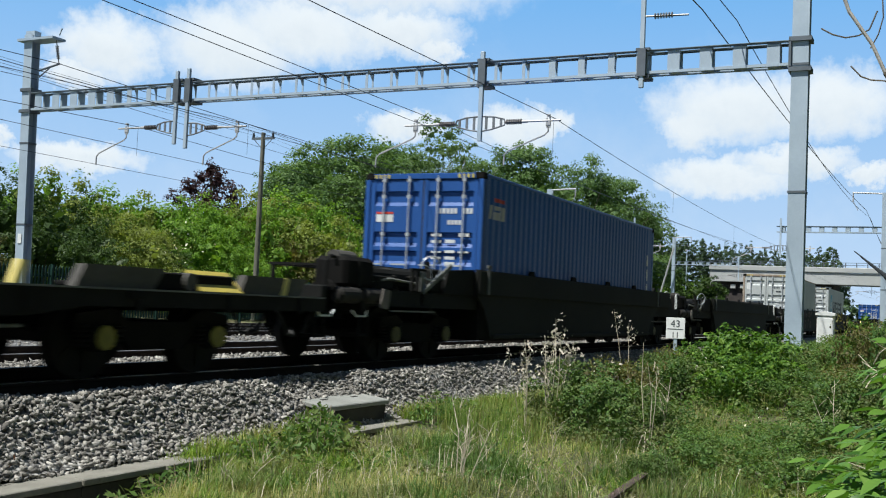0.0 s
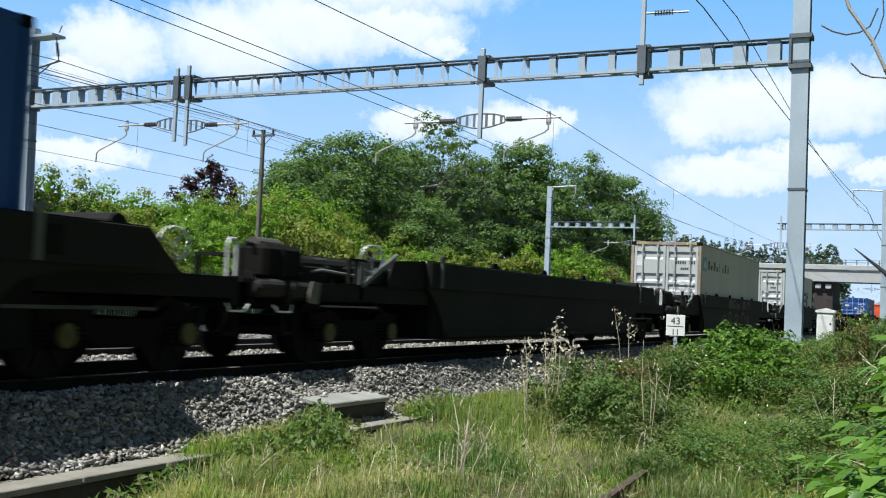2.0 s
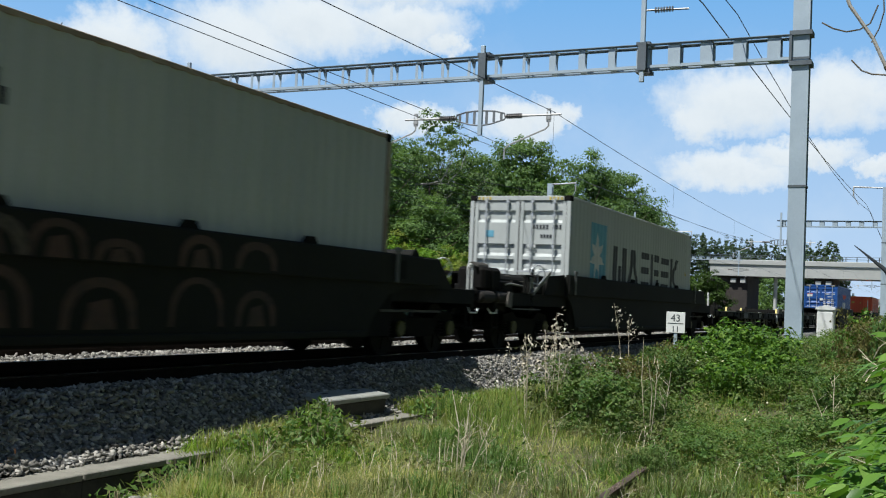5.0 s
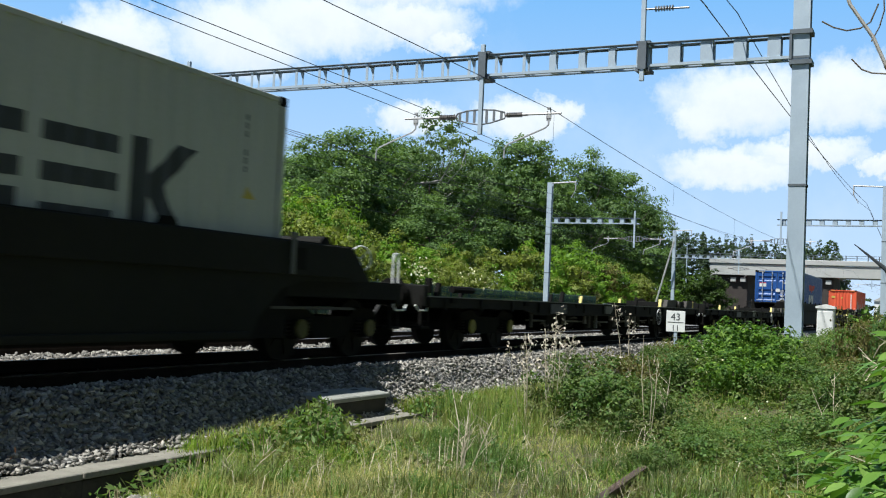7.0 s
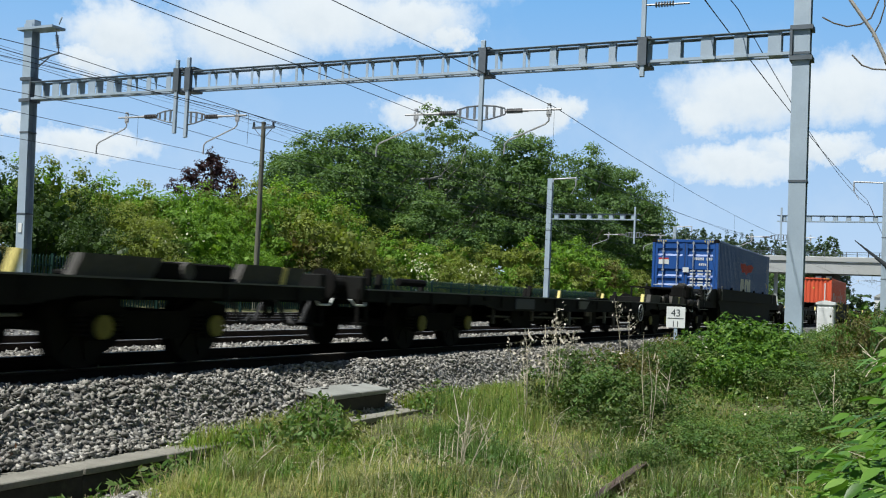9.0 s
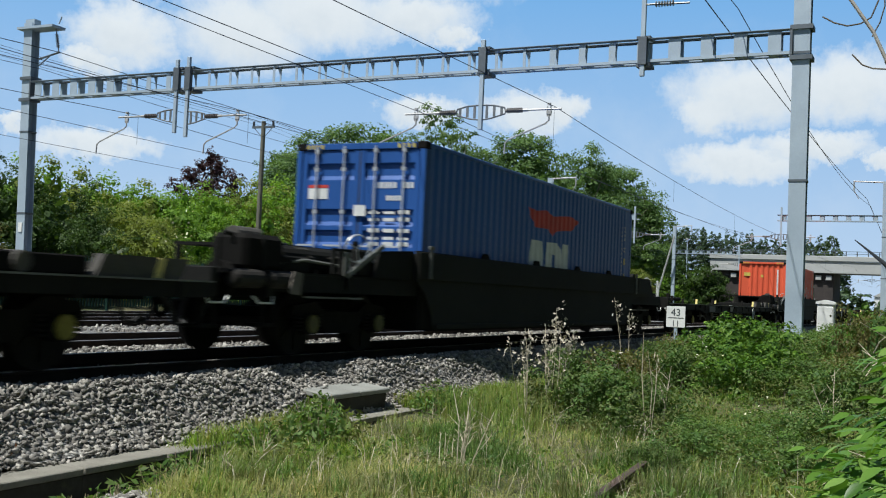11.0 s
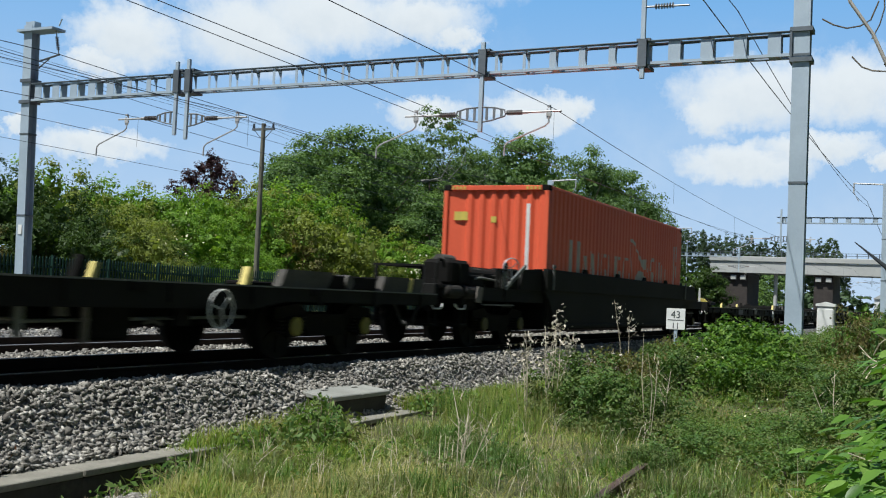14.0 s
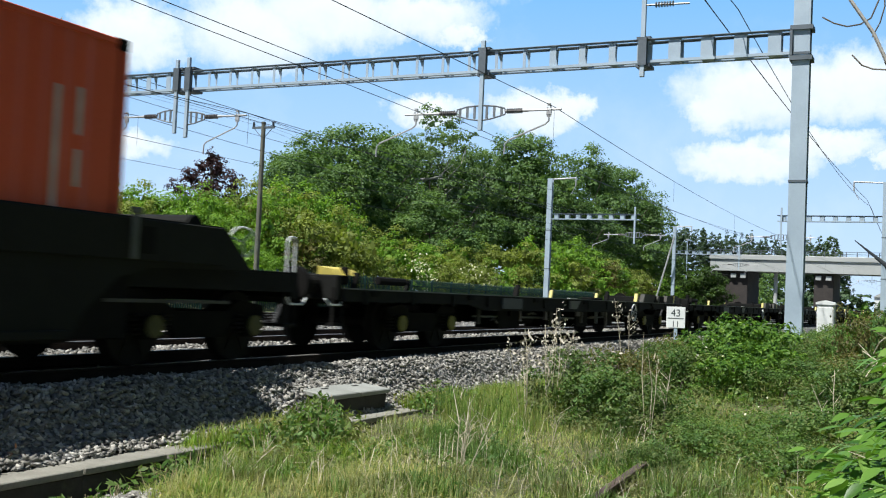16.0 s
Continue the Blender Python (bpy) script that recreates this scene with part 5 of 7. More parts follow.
def build_containers():
    a = container("shipping_container", M_NAVY, "dark blue forty-foot steel shipping container with locked doors")
    for k in range(3):
        glyph(a, .33 + k * .25, 2.08, 2.34, .21, (2, 3, 0)[k], M_MARKDULL, .09)
    side_mark(a, .52, 1.02, 2.41, 2.48, M_MARKRED)
    end_mark(a, .62, .98, 1.98, 2.12, M_MARKWHITE, "white label", .031), end_mark(a, .62, .98, 2.13, 2.17, M_MARKRED, "", .031)
    numbers(a, M_MARKWHITE), placards(a, M_MARKWHITE, .75, 2)
    for z in (1.3, 1.7, 2.1):
        side_mark(a, 11.55, 11.62, z - .3, z, M_MARKWHITE)
    b = container("shipping_container", M_GREY, "pale grey forty-foot steel shipping container with rusty edges", casting=M_GREYRUST)
    side_mark(b, .36, .98, 1.93, 2.42, M_MARKSKY, "sky blue square")
    star(b, .67, 2.17, .2, M_MARKWHITE)
    x = 1.25
    for k, g in enumerate((0, 2, 0, 0, 2, 0, None, 2, 0, 0, 2)):
        if g is not None:
            glyph(b, x, 2.02, 2.34, .27, g, M_MARKBLACK, .09)
        x += .36
    end_mark(b, .74, 1.02, 2.05, 2.40, M_MARKWHITE, "white label", .031), numbers(b, M_MARKBLACK), placards(b, M_MARKWHITE, .4, 4)
    c = container("shipping_container", M_GREY, "pale grey forty-foot steel container with large black side markings")
    side_mark(c, 1.55, 2.86, .9, 2.44, M_MARKSKY, "sky blue square")
    star(c, 2.08, 1.62, .6, M_MARKWHITE)
    bars(c, ((3.44, 3.76, .95, 2.0, .02), (4.28, 4.62, .95, 2.0, 0), (3.88, 4.14, .95, 1.52, 0), (4.78, 5.06, .95, 2.0, .30), (5.58, 5.86, .95, 2.0, -.40),
             (6.08, 6.98, 1.82, 2.0, 0), (6.08, 6.9, 1.42, 1.6, 0), (6.08, 7.02, 1.02, 1.2, 0), (7.11, 7.38, .95, 2.0, 0), (7.5, 8.1, 1.80, 2.0, 0), (7.5, 8.05, 1.40, 1.58, 0), (7.78, 8.02, .95, 1.3, 0),
             (8.28, 9.3, 1.78, 1.96, 0), (8.28, 9.3, 1.40, 1.58, 0), (8.28, 9.25, 1.02, 1.2, 0), (9.48, 9.74, .95, 2.0, 0)), M_MARKBLACK)
    poly_mark(c, [(9.74, 1.62), (10.18, 2.0), (10.50, 1.98), (9.98, 1.52), (10.12, 1.30), (10.37, .95), (10.07, .95), (9.80, 1.36), (9.74, 1.40)], M_MARKBLACK)
    end_mark(c, .62, .82, 1.95, 2.1, M_MARKSKY, "", .031), numbers(c, M_MARKBLACK), placards(c, M_MARKWHITE, .4, 5)
    poly_mark(c, [(11.34, 1.55), (11.60, 1.55), (11.47, 1.70)], M_YELLOW, "yellow triangle notice")
    for z in (1.86, 1.96, 2.06, 2.28, 2.38, 2.48):
        side_mark(c, 11.36, 11.42, z, z + .07, M_MARKBLACK)
    d = container("shipping_container", M_BLUE, "blue forty-foot steel shipping container with red and white markings")
    poly_mark(d, [(4.62, 2.27), (5.15, 2.24), (5.67, 2.30), (6.12, 2.20), (6.6, 2.25), (7.26, 2.30), (7.82, 2.22), (7.32, 1.98), (6.92, 1.96), (6.3, 1.90), (6.12, 1.76), (5.85, 1.92), (5.1, 1.90), (4.86, 2.05)], M_MARKRED, "red ribbon mark")
    poly_mark(d, [(4.88, 1.64), (5.46, 1.64), (5.66, .95), (4.75, .95)], M_MARKWHITE, "white block mark")
    poly_mark(d, [(5.74, 1.64), (6.44, 1.66), (6.76, 1.44), (6.80, 1.66), (7.12, 1.66), (7.12, .95), (6.30, .95), (6.28, 1.40), (6.14, 1.40), (6.10, .95), (5.70, .95)], M_MARKWHITE, "white block mark")
    end_mark(d, .60, .98, 1.96, 2.14, M_MARKWHITE, "white label", .031), end_mark(d, .60, .98, 2.15, 2.20, M_MARKRED, "", .031)
    numbers(d, M_MARKWHITE), placards(d, M_MARKWHITE, .85, 6)
    end_mark(d, -.16, .06, 1.68, 1.86, M_MARKWHITE, "white seal plate", -.017)
    for k in range(13):
        side_mark(d, 11.31, 11.35, 1.02 + k * .108, 1.09 + k * .108, M_MARKDULL)
    for z in (2.04, 2.14, 2.24, 2.34):
        side_mark(d, 11.56, 11.61, z, z + .07, M_MARKDULL)
    side_mark(d, 11.56, 11.64, 1.74, 1.79, M_MARKDULL), side_mark(d, 11.56, 11.64, 1.82, 1.87, M_MARKDULL)
    side_mark(d, 11.55, 11.66, 1.42, 1.58, M_YELLOW, "yellow notice"), poly_mark(d, [(11.52, 1.06), (11.68, 1.06), (11.60, 1.24)], M_YELLOW, "yellow triangle notice")
    e = container("shipping_container", M_RED, "orange-red forty-foot steel shipping container with white painted bars", doors=False)
    bars(e, ((1.50, 1.66, .95, 1.84, 0), (2.04, 2.22, .95, 1.84, 0), (2.32, 2.40, .95, 1.54, .20), (2.70, 2.82, .95, 1.54, -.14), (2.98, 3.08, .95, 1.67, .02), (3.20, 3.34, 1.1, 1.62, -.12), (3.56, 3.70, .95, 1.67, 0),
             (3.84, 3.95, .95, 1.66, 0), (4.05, 4.30, 1.58, 1.66, 0), (4.24, 4.36, .95, 1.3, -.06), (4.48, 4.56, .95, 1.66, 0), (4.94, 5.02, .95, 1.66, 0), (5.06, 5.18, .95, 1.66, 0), (5.25, 5.46, 1.58, 1.66, 0), (5.46, 5.58, .95, 1.3, -.08),
             (5.70, 5.84, 1.0, 1.58, .05), (5.94, 6.26, 1.60, 1.67, 0), (6.30, 6.42, .95, 1.28, 0), (6.64, 6.67, .95, 2.04, -.22), (8.44, 8.48, .95, 1.49, -.26),
             (8.48, 8.62, 1.42, 1.74, .04), (8.70, 8.98, 1.70, 1.80, 0), (8.82, 9.02, .95, 1.4, -.18), (9.18, 9.26, .95, 1.72, 0), (9.52, 9.60, .95, 1.72, 0), (9.80, 9.87, .95, 1.66, 0), (10.18, 10.31, .95, 1.55, 0),
             (11.26, 11.32, .95, 2.28, 0), (11.54, 11.60, 1.34, 1.7, 0), (11.54, 11.60, 1.84, 2.3, 0)), M_MARKDULL)
    poly_mark(e, [(6.33, 2.14), (6.50, 2.20), (6.76, 2.18), (7.05, 1.96), (7.36, 1.80), (7.62, 1.70), (8.14, 1.74), (8.10, 1.56), (8.0, 1.44), (7.76, 1.43), (7.42, 1.62), (7.1, 1.86), (6.8, 2.06), (6.55, 2.10)], M_MARKDULL, "white wing-like mark")
    poly_mark(e, [(6.94, .95), (7.0, 1.18), (7.16, 1.34), (7.42, 1.40), (7.75, 1.36), (8.0, 1.22), (8.14, .95)], M_MARKDULL)
    end_mark(e, .65, .97, 2.13, 2.32, M_YELLOW, "yellow notice", .046), end_mark(e, -.02, .10, 2.09, 2.22, M_YELLOW, "", .046)
    end_mark(e, -.79, -.71, .9, 2.5, M_MARKWHITE, "white vertical strip", .046)
    return a, b, c, d, e


CONTAINERS = list(zip(build_containers(), (19.68, 60.89, 81.43, 145.07, 187.32)))
POCKET, FLAT = pocket_wagon(), flat_wagon()


def marshal():
    """The order of the train: (wagon, place of its front end at the clip's start)."""
    made = {"p": [POCKET], "f": [FLAT]}
    out = []
    order = [("f", 19.68 - NOSE - PITCH_FLAT), ("f", 19.68 - NOSE - 2 * PITCH_FLAT)]
    order += [("p", 19.68 - NOSE), ("p", 40.28 - NOSE), ("p", 60.89 - NOSE), ("p", 81.43 - NOSE)]
    order += [("f", 145.07 - NOSE - 2 * PITCH_FLAT), ("f", 145.07 - NOSE - PITCH_FLAT), ("p", 145.07 - NOSE), ("f", 187.32 - NOSE - PITCH_FLAT), ("p", 187.32 - NOSE)]
    order += [("f", 187.32 - NOSE + PITCH_POCKET + k * PITCH_FLAT) for k in range(6)]
    for kind, x in order:
        src = POCKET if kind == "p" else FLAT
        w = made[kind].pop() if made[kind] else copy_thing(src, pose(0, 0, 0))
        out.append((w, x))
    return out


WAGONS = marshal()


def sprayed(wagon):
    """Faded sprayed arches and patches on the wagon's side."""
    rng = random.Random(23)
    for x0, wd, zb, zt, y in ((8.95, .85, 1.15, 1.52, -1.376), (9.95, .75, 1.15, 1.54, -1.376), (10.85, .9, 1.15, 1.45, -1.376), (12.0, .7, 1.15, 1.53, -1.376), (12.95, .75, 1.17, 1.54, -1.376),
                              (8.0, .9, .5, 1.02, -1.336), (9.2, .9, .5, 1.08, -1.336), (10.4, 1.1, .48, 1.0, -1.336), (11.9, .9, .5, 1.08, -1.336), (13.0, .9, .5, .95, -1.336)):
        n, t = 9, rng.uniform(.05, .12)
        x0, wd, zt = x0 + rng.uniform(-.1, .1), wd * rng.uniform(.7, 1.1), zt - rng.uniform(0, .1)
        arch = [(x0 + wd * (.5 - .5 * math.cos(math.pi * k / n)), zb + (zt - zb) * math.sin(math.pi * k / n) ** .6) for k in range(n + 1)]
        inner = [(x0 + wd / 2 + (x - x0 - wd / 2) * (1 - 2 * t / wd), max(zb, z - t)) for x, z in arch]
        part("sprayed_arch", Shape().prism(arch + inner[::-1], "y", y - .003, y), rng.choice((M_SPRAY, M_SPRAY, M_SPRAYPALE)), wagon, "faded sprayed paint arch")
        if rng.random() < .7:
            part("sprayed_patch", Shape().prism([(x0 + wd * .3, zb), (x0 + wd * .72, zb), (x0 + wd * .62, zb + (zt - zb) * .6), (x0 + wd * .36, zb + (zt - zb) * .5)], "y", y - .0025, y), M_SPRAY, wagon)


sprayed(WAGONS[4][0])
part("raised_plate", Shape().prism([(-1.26, .955), (-1.02, 1.19), (-1.0, 1.17), (-1.2, .951)], "x", PITCH_FLAT - 3.15, PITCH_FLAT - 2.38), M_YELLOW, WAGONS[0][0], "faded yellow raised end plate")
part("raised_plate", Shape().prism([(-1.2, 1.123), (-.9, 1.123), (-.9, 1.24), (-1.12, 1.20)], "x", .5, 1.12), M_YELLOW, WAGONS[11][0], "faded yellow raised end plate")


def run(t):
    """How far the train has gone along -x at t seconds; it gathers a little speed."""
    return 11.808 * t + .039 * (t - 8) ** 2 - .039 * 64


def motions():
    for w, x in WAGONS:
        walk(w, [(k * .5, pose(x - 2.496 - run(k * .5), LINE_Y, 0)) for k in range(33)])
    for c, x in CONTAINERS:
        walk(c, [(k * .5, pose(x - 2.496 - run(k * .5), LINE_Y, .45)) for k in range(33)])
    for w, x in WAGONS:
        for b in w.children:
            for a in b.children:
                if a.name.startswith("wheelset"):
                    home = a.location.copy()
                    walk(a, [(k / 30, Matrix.Translation(home) @ Matrix.Rotation(-(run(k / 30)) / .425, 4, "Y")) for k in range(481)])
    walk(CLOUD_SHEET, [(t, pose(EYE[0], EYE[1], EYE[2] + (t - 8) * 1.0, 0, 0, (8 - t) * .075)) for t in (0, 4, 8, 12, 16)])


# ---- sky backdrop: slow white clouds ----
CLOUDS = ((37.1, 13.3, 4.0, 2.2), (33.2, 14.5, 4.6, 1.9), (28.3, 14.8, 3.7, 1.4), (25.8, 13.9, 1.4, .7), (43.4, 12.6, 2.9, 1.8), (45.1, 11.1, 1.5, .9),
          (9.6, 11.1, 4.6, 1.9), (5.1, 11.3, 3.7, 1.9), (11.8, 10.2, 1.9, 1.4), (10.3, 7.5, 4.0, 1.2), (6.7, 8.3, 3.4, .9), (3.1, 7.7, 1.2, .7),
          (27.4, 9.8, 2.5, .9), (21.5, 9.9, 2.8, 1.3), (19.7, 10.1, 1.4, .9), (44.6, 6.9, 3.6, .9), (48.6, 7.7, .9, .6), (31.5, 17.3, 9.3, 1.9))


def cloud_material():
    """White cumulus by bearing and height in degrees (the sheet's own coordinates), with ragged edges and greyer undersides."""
    m = bpy.data.materials.new("cloud")
    m.use_nodes = True
    n, l = m.node_tree.nodes, m.node_tree.links
    n.clear()
    uv = n.new("ShaderNodeUVMap")
    uv.uv_map = "bearing"

    def noise_at(scale, detail, rough):
        t = n.new("ShaderNodeTexNoise")
        t.noise_dimensions = "2D"
        t.inputs["Scale"].default_value, t.inputs["Detail"].default_value, t.inputs["Roughness"].default_value = scale, detail, rough
        l.new(uv.outputs[0], t.inputs["Vector"])
        return t

    def op(kind, a, b=None, c=None):
        k = n.new("ShaderNodeMath")
        k.operation = kind
        for i, v in enumerate((a, b, c)):
            if v is None:
                continue
            if hasattr(v, "is_linked"):
                l.new(v, k.inputs[i])
            else:
                k.inputs[i].default_value = v
        return k.outputs[0]

    warp = noise_at(.9, 6, .62)
    sub = n.new("ShaderNodeVectorMath")
    sub.operation = "SUBTRACT"
    sub.inputs[1].default_value = (.5, .5, .5)
    l.new(warp.outputs["Color"], sub.inputs[0])
    sc = n.new("ShaderNodeVectorMath")
    sc.operation = "MULTIPLY_ADD"
    sc.inputs[1].default_value = (2.6, 1.7, 0)
    l.new(sub.outputs[0], sc.inputs[0]), l.new(uv.outputs[0], sc.inputs[2])
    sep = n.new("ShaderNodeSeparateXYZ")
    l.new(sc.outputs[0], sep.inputs[0])
    u, v = sep.outputs[0], sep.outputs[1]
    field, shade = None, None
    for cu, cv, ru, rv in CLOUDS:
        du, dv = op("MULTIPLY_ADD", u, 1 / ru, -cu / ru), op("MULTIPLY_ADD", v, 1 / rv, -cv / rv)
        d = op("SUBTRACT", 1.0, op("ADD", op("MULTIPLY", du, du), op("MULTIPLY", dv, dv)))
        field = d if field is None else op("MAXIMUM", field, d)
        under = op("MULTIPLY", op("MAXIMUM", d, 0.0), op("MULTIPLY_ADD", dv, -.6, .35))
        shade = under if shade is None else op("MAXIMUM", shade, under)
    soft = n.new("ShaderNodeMapRange")
    soft.interpolation_type = "SMOOTHSTEP"
    soft.inputs["From Min"].default_value, soft.inputs["From Max"].default_value = -.75, .95
    l.new(field, soft.inputs["Value"])
    haze = n.new("ShaderNodeMapRange")
    haze.inputs["From Min"].default_value, haze.inputs["From Max"].default_value = 16.5, -1
    haze.inputs["To Min"].default_value, haze.inputs["To Max"].default_value = 0.0, .58
    sv = n.new("ShaderNodeSeparateXYZ")
    l.new(uv.outputs[0], sv.inputs[0]), l.new(sv.outputs[1], haze.inputs["Value"])
    wisps = n.new("ShaderNodeMapRange")
    wisps.inputs["From Min"].default_value, wisps.inputs["From Max"].default_value, wisps.inputs["To Max"].default_value = .50, .85, .13
    l.new(noise_at(.16, 6, .6).outputs["Fac"], wisps.inputs["Value"])
    white = op("MAXIMUM", soft.outputs[0], op("ADD", haze.outputs[0], wisps.outputs[0]))
    ragged = noise_at(.55, 7, .6)
    grey = op("MULTIPLY", op("MAXIMUM", shade, 0.0), op("MULTIPLY_ADD", ragged.outputs["Fac"], 1.1, .05))
    col = n.new("ShaderNodeMix")
    col.data_type = "RGBA"
    col.inputs[6].default_value, col.inputs[7].default_value = (.90, .925, .935, 1), (.60, .67, .74, 1)
    l.new(grey, col.inputs[0])
    em = n.new("ShaderNodeEmission")
    em.inputs["Strength"].default_value = .76
    air = n.new("ShaderNodeMix")
    air.data_type = "RGBA"
    air.inputs[6].default_value = (.215, .475, .84, 1)
    l.new(white, air.inputs[0]), l.new(col.outputs[2], air.inputs[7])
    l.new(air.outputs[2], em.inputs["Color"])
    edge = n.new("ShaderNodeMapRange")
    edge.inputs["From Min"].default_value, edge.inputs["From Max"].default_value = 30, 22
    l.new(sv.outputs[1], edge.inputs["Value"])
    side = n.new("ShaderNodeMapRange")
    side.inputs["From Min"].default_value, side.inputs["From Max"].default_value = 48, 34
    l.new(op("ABSOLUTE", op("SUBTRACT", sv.outputs[0], 26.5)), side.inputs["Value"])
    tr, mx, out = n.new("ShaderNodeBsdfTransparent"), n.new("ShaderNodeMixShader"), n.new("ShaderNodeOutputMaterial")
    cl = op("MULTIPLY", op("MULTIPLY", edge.outputs[0], side.outputs[0]), .98)
    l.new(cl, mx.inputs[0]), l.new(tr.outputs[0], mx.inputs[1]), l.new(em.outputs[0], mx.inputs[2]), l.new(mx.outputs[0], out.inputs[0])
    return m


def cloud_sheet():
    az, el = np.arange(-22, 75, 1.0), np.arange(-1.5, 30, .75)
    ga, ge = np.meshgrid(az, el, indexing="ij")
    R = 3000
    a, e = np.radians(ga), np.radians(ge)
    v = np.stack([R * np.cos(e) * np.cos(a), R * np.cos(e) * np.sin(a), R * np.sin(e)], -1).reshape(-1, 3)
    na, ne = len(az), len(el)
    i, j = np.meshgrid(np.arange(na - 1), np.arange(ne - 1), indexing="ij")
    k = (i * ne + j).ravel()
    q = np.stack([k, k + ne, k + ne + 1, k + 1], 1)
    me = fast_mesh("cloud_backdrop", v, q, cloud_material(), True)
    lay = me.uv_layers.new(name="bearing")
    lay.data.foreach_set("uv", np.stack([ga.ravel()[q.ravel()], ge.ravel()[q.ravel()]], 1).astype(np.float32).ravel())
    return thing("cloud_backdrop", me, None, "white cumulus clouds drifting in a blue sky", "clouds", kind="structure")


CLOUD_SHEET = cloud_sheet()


# ---- trees and bushes beyond the line ----
def tree_model(seed, height, spread_r, base, blobs, leaf, per, inn, foliage, name, label, clump=.55, airy=False):
    rng = np.random.default_rng(seed)
    t = holder(name, label, "tree", "trees behind the line")
    tr = Shape()
    top = height * .62
    pts = [Vector((0, 0, 0))]
    for k in range(1, 5):
        pts.append(Vector((rng.normal() * .25, rng.normal() * .25, top * k / 4)))
    for k in range(4):
        tr.tube(pts[k], pts[k + 1], base * (1 - .2 * k), base * (1 - .2 * (k + 1)), 8)
    trunk = part("trunk", tr, M_BARK, t)
    bark = M_GREYBARK if airy else M_BARK
    for k in range(16 if airy else 9):
        s = pts[1 + k % 4].lerp(pts[min(4, 2 + k % 4)], .5)
        a = k * 2.4 + rng.random()
        e = s + Vector((math.cos(a) * spread_r * .62, math.sin(a) * spread_r * .62, rng.uniform(.04, .22 if airy else .16) * height))
        m = s.lerp(e, .5) + Vector((0, 0, -.05 * height))
        limb = Shape().tube(s, m, base * .34, base * .22, 6).tube(m, e, base * .22, base * .06, 6)
        if airy:      # forked pale twigs that show between the leaves
            for j in range(4):
                q = m.lerp(e, .25 * j + .2)
                limb.tube(q, q + Vector((rng.normal() * .8, rng.normal() * .8, rng.uniform(.5, 1.8))), base * .09, base * .03, 5)
        part("limb", limb, bark, trunk)
    b = []
    for k in range(blobs):
        a, q = k * 2.399, ((k + .5) / blobs) ** .5
        zz = height * rng.uniform(.36, .82) * (1 - .18 * q) + (height * .10 if q < .45 else 0)
        r = spread_r * rng.uniform(.30, .48)
        if airy:
            r *= .66
            zz = height * rng.uniform(.45, 1.0) * (1 - .08 * q)
        zz = min(zz, height - r * .8 - clump)
        b.append((math.cos(a) * q * spread_r * .72, math.sin(a) * q * spread_r * .72, zz, r, r, r * .82))
    if not airy:
        b.append((0, 0, height - spread_r * .42 - clump, spread_r * .45, spread_r * .45, spread_r * .42))
    p, o = lobes(rng, b, per, clump, inn)
    crown = part("crown", leaves(rng, p, leaf, .72, o, .1, "crown", foliage), None, t)
    part("inner_foliage", leaves(rng, inner_points(rng, b, 24 if airy else 70), spread_r * (.07 if airy else .10), .8, None, .1, "inner_foliage", foliage), None, crown)
    return t


def bush_model(seed, height, r, leaf, per, inn, foliage, name, label, clump=.26, category="bush", group="bushes by the fence", face=1.0):
    rng = np.random.default_rng(seed)
    t = holder(name, label, category, group)
    part("stem", Shape().tube((0, 0, -.1 * height), (.1 * r, .05 * r, height * .7), .03 * r + .006, .005, 6), M_BARK, t)
    b = []
    for k in range(9):
        a, q = k * 2.399 + rng.random() * .4, ((k + .4) / 9) ** .5
        rr = r * rng.uniform(.34, .52)
        b.append((math.cos(a) * q * r * .72, math.sin(a) * q * r * .72, height * rng.uniform(.28, .80) * (1.05 - .35 * q), rr, rr, rr * rng.uniform(.75, 1.1)))
    b = [(u, v, min(w, height - q - clump), p, o, q) for u, v, w, p, o, q in b]
    b.append((0, 0, height * .76 - clump, r * .42, r * .42, height * .22))
    for k in range(5):
        b.append((math.cos(k * 1.257) * r * .68, math.sin(k * 1.257) * r * .68, height * .10, r * .36, r * .36, height * .13))
    p, o = lobes(rng, b, per, clump, inn)
    keep = p[:, 2] > -.05
    crown = part("foliage", leaves(rng, p[keep], leaf, .72, o[keep] * face, .1, "foliage", foliage, .7), None, t)
    part("inner_foliage", leaves(rng, inner_points(rng, b, 42 if r > 1 else 80), r * (.13 if r > 1 else .07), .8, None, .1, "inner_foliage", foliage), None, crown)
    return t


def at(x, y, z, turn, s, sz=None):
    return Matrix.LocRotScale((x, y, z), Euler((0, 0, turn)), (s, s, sz or s))


def plant(models, places):
    """Sets the models out at (model, x, y, z, turn, width factor, height factor); each model's first place takes the model itself."""
    used = set()
    for k, x, y, z, turn, s, sz in places:
        m = at(x, y, z, turn, s, sz)
        if k in used:
            o = copy_thing(models[k], pose(0, 0, 0))
            o.matrix_basis = m
        else:
            models[k].matrix_basis = m
            used.add(k)
    for k in set(range(len(models))) - used:      # a model that found no place goes
        for ob in [*models[k].children_recursive, models[k]]:
            bpy.data.objects.remove(ob)


